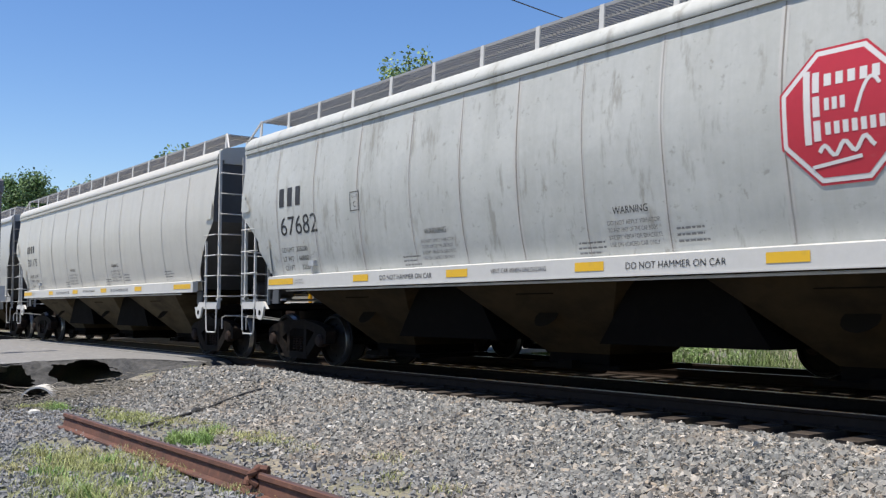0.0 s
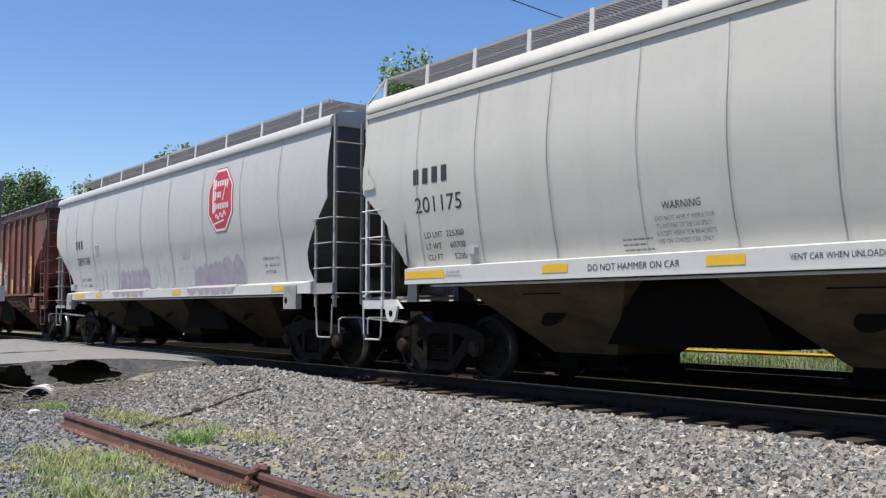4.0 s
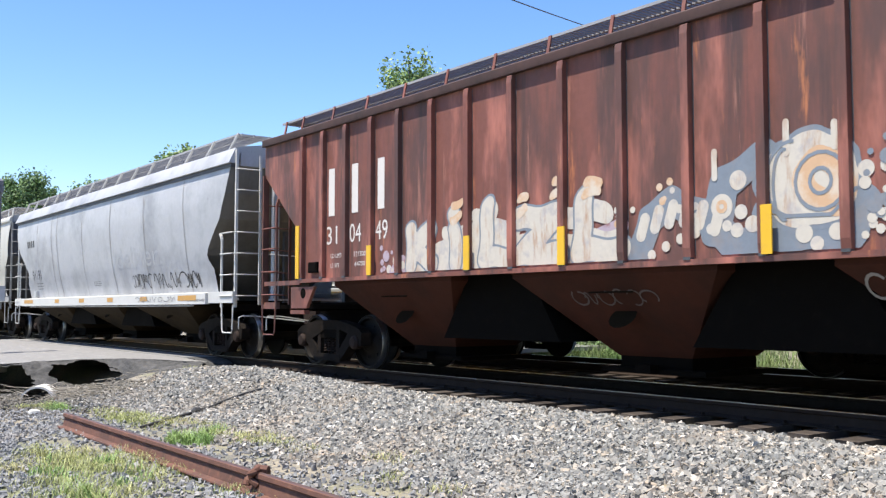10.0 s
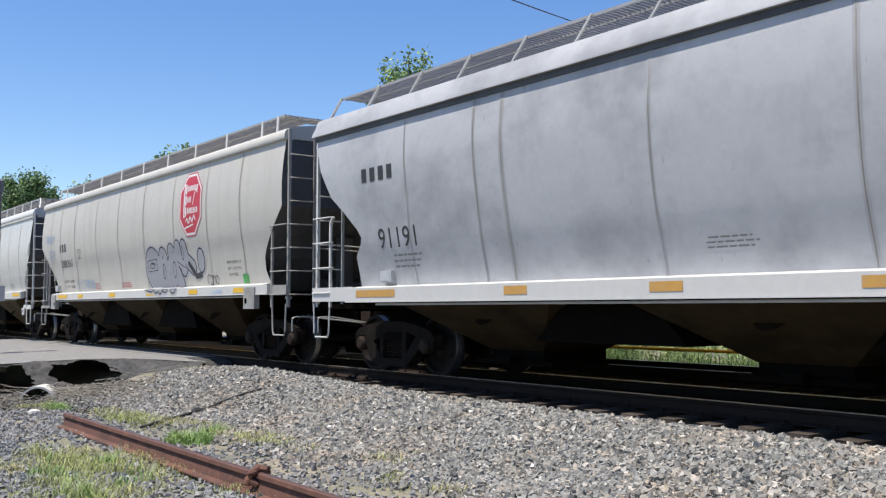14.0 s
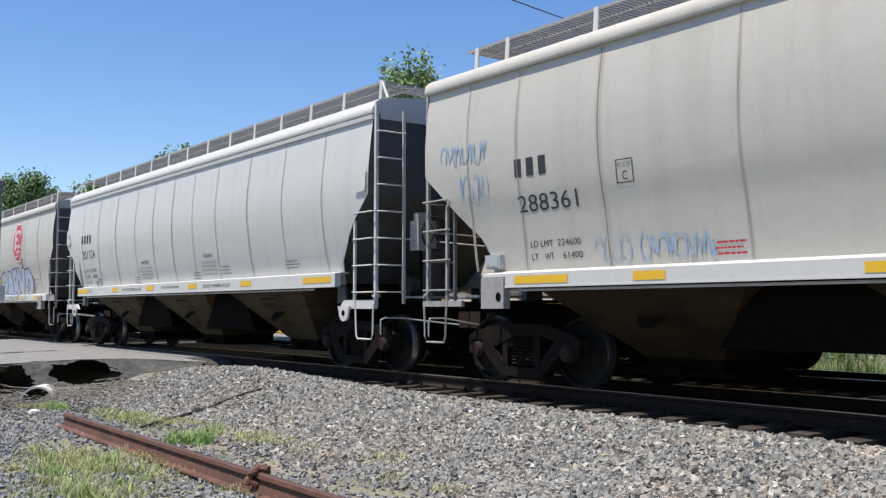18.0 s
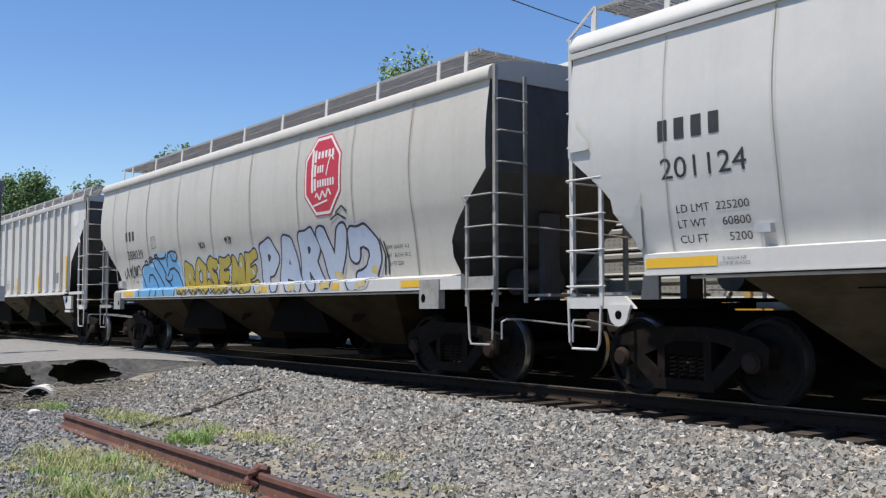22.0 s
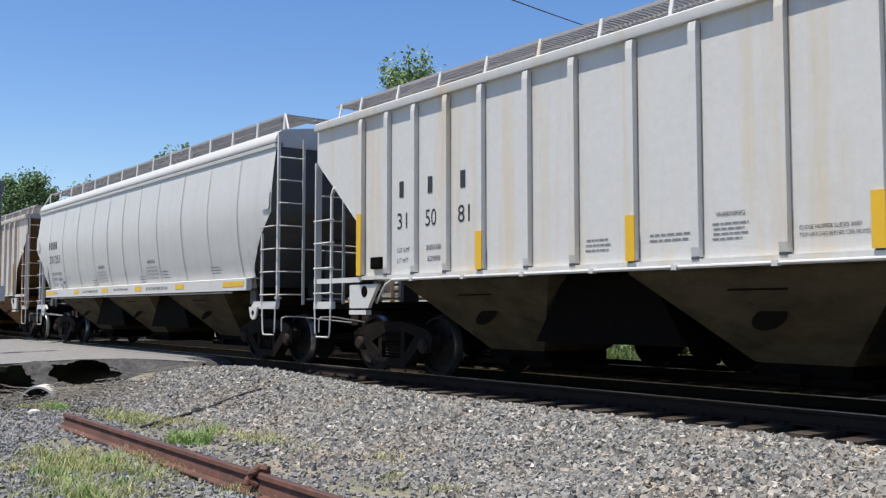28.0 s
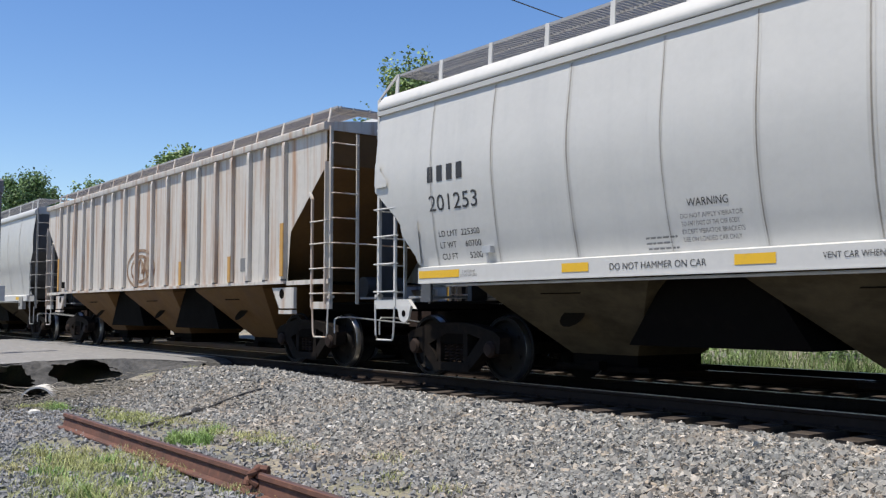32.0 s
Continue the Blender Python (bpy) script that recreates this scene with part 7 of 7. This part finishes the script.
GRASS_FRESH = surface("fresh_green_grass", (0.20, 0.33, 0.09), 0.7, island=0.35, layers=(((0.30, 0.36, 0.12), 1.5, None, 0.48, 0.64, 0.6),), grain=0.15)
blades([(-11.25, -5.0, 0.35, 0.25, 1700), (-9.9, -6.7, 1.1, 0.5, 700), (-16.2, -5.15, 0.3, 0.2, 500), (-8.7, -7.1, 0.5, 0.3, 350), (-12.0, -4.55, 0.6, 0.2, 300)], 15, (0.04, 0.17), GRASS_FRESH, "grass", "fresh green grass tufts beside the discarded rail", 0.9)
blades([(-3 - 2.2 * k, 8.7 + 0.4 * (k % 3), 2.0, 1.1, 900) for k in range(14)] + [(-12 - 3 * k, 11.5, 2.6, 1.6, 500) for k in range(8)], 6, (0.25, 0.8), GRASS_LUSH, "tall_grass", "lush tall grass on the bank beyond the tracks", 4.0)
rng = np.random.default_rng(9)
for k in range(9):
    cx, cy, r = -6 - 3.4 * k, 10.4 + 0.7 * (k % 3), 0.9 + 0.3 * (k % 2)
    c = rng.normal(size=(1500, 3)) * np.array([r, r * 0.7, 0.42]) * 0.6 + np.array([cx, cy, ground_z(cx, cy) + 0.55])
    me = quads(c, (0.07, 0.15), 50 + k)
    me.materials.append(LEAF if k % 2 else LEAF_DARK)
    tagged(new("bush", me), "low leafy green bush on the bank", "bush", "bushes on the bank")

# ---- overhead cable and a signal mast by the road ----
CABLE = surface("black_overhead_cable", (0.03, 0.03, 0.035), 0.6, grain=0.0)
a, b = Vector((-24.77, 12.0, 11.76)), Vector((-28.92, 20.0, 13.23))
pts = [a + (b - a) * t + Vector((0, 0, 0.05 * (t - 0.5) ** 2)) for t in [k * 0.25 - 1.5 for k in range(20)]]
solid("overhead_cable", Geo().tube(pts, 0.022, 6), CABLE, "thin black overhead cable", "cable", smooth=True)
MAST = surface("weathered_grey_mast", (0.10, 0.10, 0.11), 0.6, layers=(((0.2, 0.2, 0.2), 3.0, None, 0.5, 0.7, 0.5),), grain=0.1)
mast = thing("signal_mast", pose(-26.05, -4.12, -0.5), "dark grey crossing signal mast with a box and thin aerial", "signal mast")
part("mast_pole", Geo().tube([(0, 0, 0), (0, 0, 4.75)], 0.11, 12), MAST, mast, smooth=True)
part("mast_cap", Geo().prism([(-0.2, 4.45), (0.16, 4.45), (0.13, 4.75), (-0.2, 4.85)], -0.12, 0.12), MAST, mast)
part("aerial", Geo().tube([(0.12, 0, 4.6), (0.17, 0, 5.0)], 0.008, 5), MAST, mast)
part("relay_box", Geo().box(-0.25, 0.22, -0.2, 0.2, 1.72, 2.1), GALV, mast)
part("mast_foot", Geo().lathe([(0.3, -0.1), (0.3, 0.0), (0.14, 0.1)], 12).box(-0.28, 0.28, -0.28, 0.28, -0.05, 0.1), CONCRETE, mast)

# ---- a small bird that takes off beside the road and flies over ----
FEATHER = surface("dark_brown_feathers", (0.05, 0.045, 0.042), 0.8, island=0.2, grain=0.2)
BIRD_WAY = ((-26.47, -8.09, -0.04), (-23.71, -3.2, 5.63), (-22.7, -1.42, 7.48), (-18.68, 5.71, 14.89), (-198.68, 65.71, 0.5))
bird = thing("bird", pose(*BIRD_WAY[0]), "small dark bird in flight above the train", "bird")
part("body", Geo().tube([(-0.09, 0, 0), (-0.05, 0, 0.005), (0.0, 0, 0.0), (0.05, 0, 0.005)], 0.026, 8).tube([(0.05, 0, 0.01), (0.085, 0, 0.015)], 0.02, 8), FEATHER, bird, smooth=True)
part("tail", Geo().prism_x([(-0.02, -0.003), (0.02, -0.003), (0.03, 0.003), (-0.03, 0.003)], -0.16, -0.08), FEATHER, bird)
for side in (-1, 1):
    vs = [(0.05, 0.0, 0.02), (-0.03, 0.0, 0.02), (0.03, side * 0.10, 0.05), (-0.04, side * 0.10, 0.05), (-0.01, side * 0.19, 0.03), (-0.05, side * 0.18, 0.03)]
    low = [(x, y, z - 0.006) for x, y, z in vs]
    part("wing", Geo().add(vs + low, [(0, 1, 3, 2), (2, 3, 5, 4), (8, 9, 7, 6), (10, 11, 9, 8), (0, 2, 8, 6), (2, 4, 10, 8), (1, 7, 9, 3), (3, 9, 11, 5), (4, 5, 11, 10), (0, 6, 7, 1)]), FEATHER, bird)

for ob in bird.children:
    ob.data.transform(Matrix.Scale(0.45, 4))

# ---- how the trains run ----
NEAR_RUN = (0.0, 5.49, 10.93, 16.39, 21.85, 27.28, 32.69, 38.06, 43.38, 48.65, 53.87, 59.04, 64.17, 69.27, 74.35, 79.44, 84.53, 89.62, 94.72, 99.83,
            104.97, 110.13, 115.27, 120.38, 125.43, 130.44, 135.42, 140.37, 145.31, 150.23, 155.13, 160.03, 164.92)
FAR_SPEED = 2.9
WHEEL_R = 0.458


def near_at(t):
    i = min(31, int(t))
    u = t - i
    p = [NEAR_RUN[max(0, min(32, i + k))] for k in (-1, 0, 1, 2)]
    if i == 0:
        p[0] = 2 * p[1] - p[2]
    if i == 31:
        p[3] = 2 * p[2] - p[1]
    return p[1] + 0.5 * u * (p[2] - p[0] + u * (2 * p[0] - 5 * p[1] + 4 * p[2] - p[3] + u * (3 * (p[1] - p[2]) + p[3] - p[0])))


def motions():
    for car in CARS:
        x = car.matrix_basis.translation.x
        walk(car, [(float(t), pose(x + NEAR_RUN[t], 0, 0)) for t in range(33)])
    for car in FAR:
        x, y, _ = car.matrix_basis.translation
        walk(car, [(t, pose(x - FAR_SPEED * t, y, 0)) for t in (0.0, 16.0, 32.0)])
    facing = math.degrees(math.atan2(BIRD_WAY[1][1] - BIRD_WAY[0][1], BIRD_WAY[1][0] - BIRD_WAY[0][0]))
    walk(bird, [(t, pose(*p, 0, -20, facing)) for t, p in ((0.0, BIRD_WAY[0]), (6.44, BIRD_WAY[0]), (7.0, BIRD_WAY[1]), (7.2, BIRD_WAY[2]), (8.0, BIRD_WAY[3]), (32.0, BIRD_WAY[4]))])
    near_rows = [(k / 10, math.degrees(near_at(k / 10) / WHEEL_R)) for k in range(321)]
    far_rows = [(k / 5, -math.degrees(FAR_SPEED * k / 5 / WHEEL_R)) for k in range(161)]
    for ws, x, way in MOVERS:
        walk(ws, [(t, pose(x, 0, WHEEL_R, 0, a, 0)) for t, a in (near_rows if way > 0 else far_rows)])


motions()
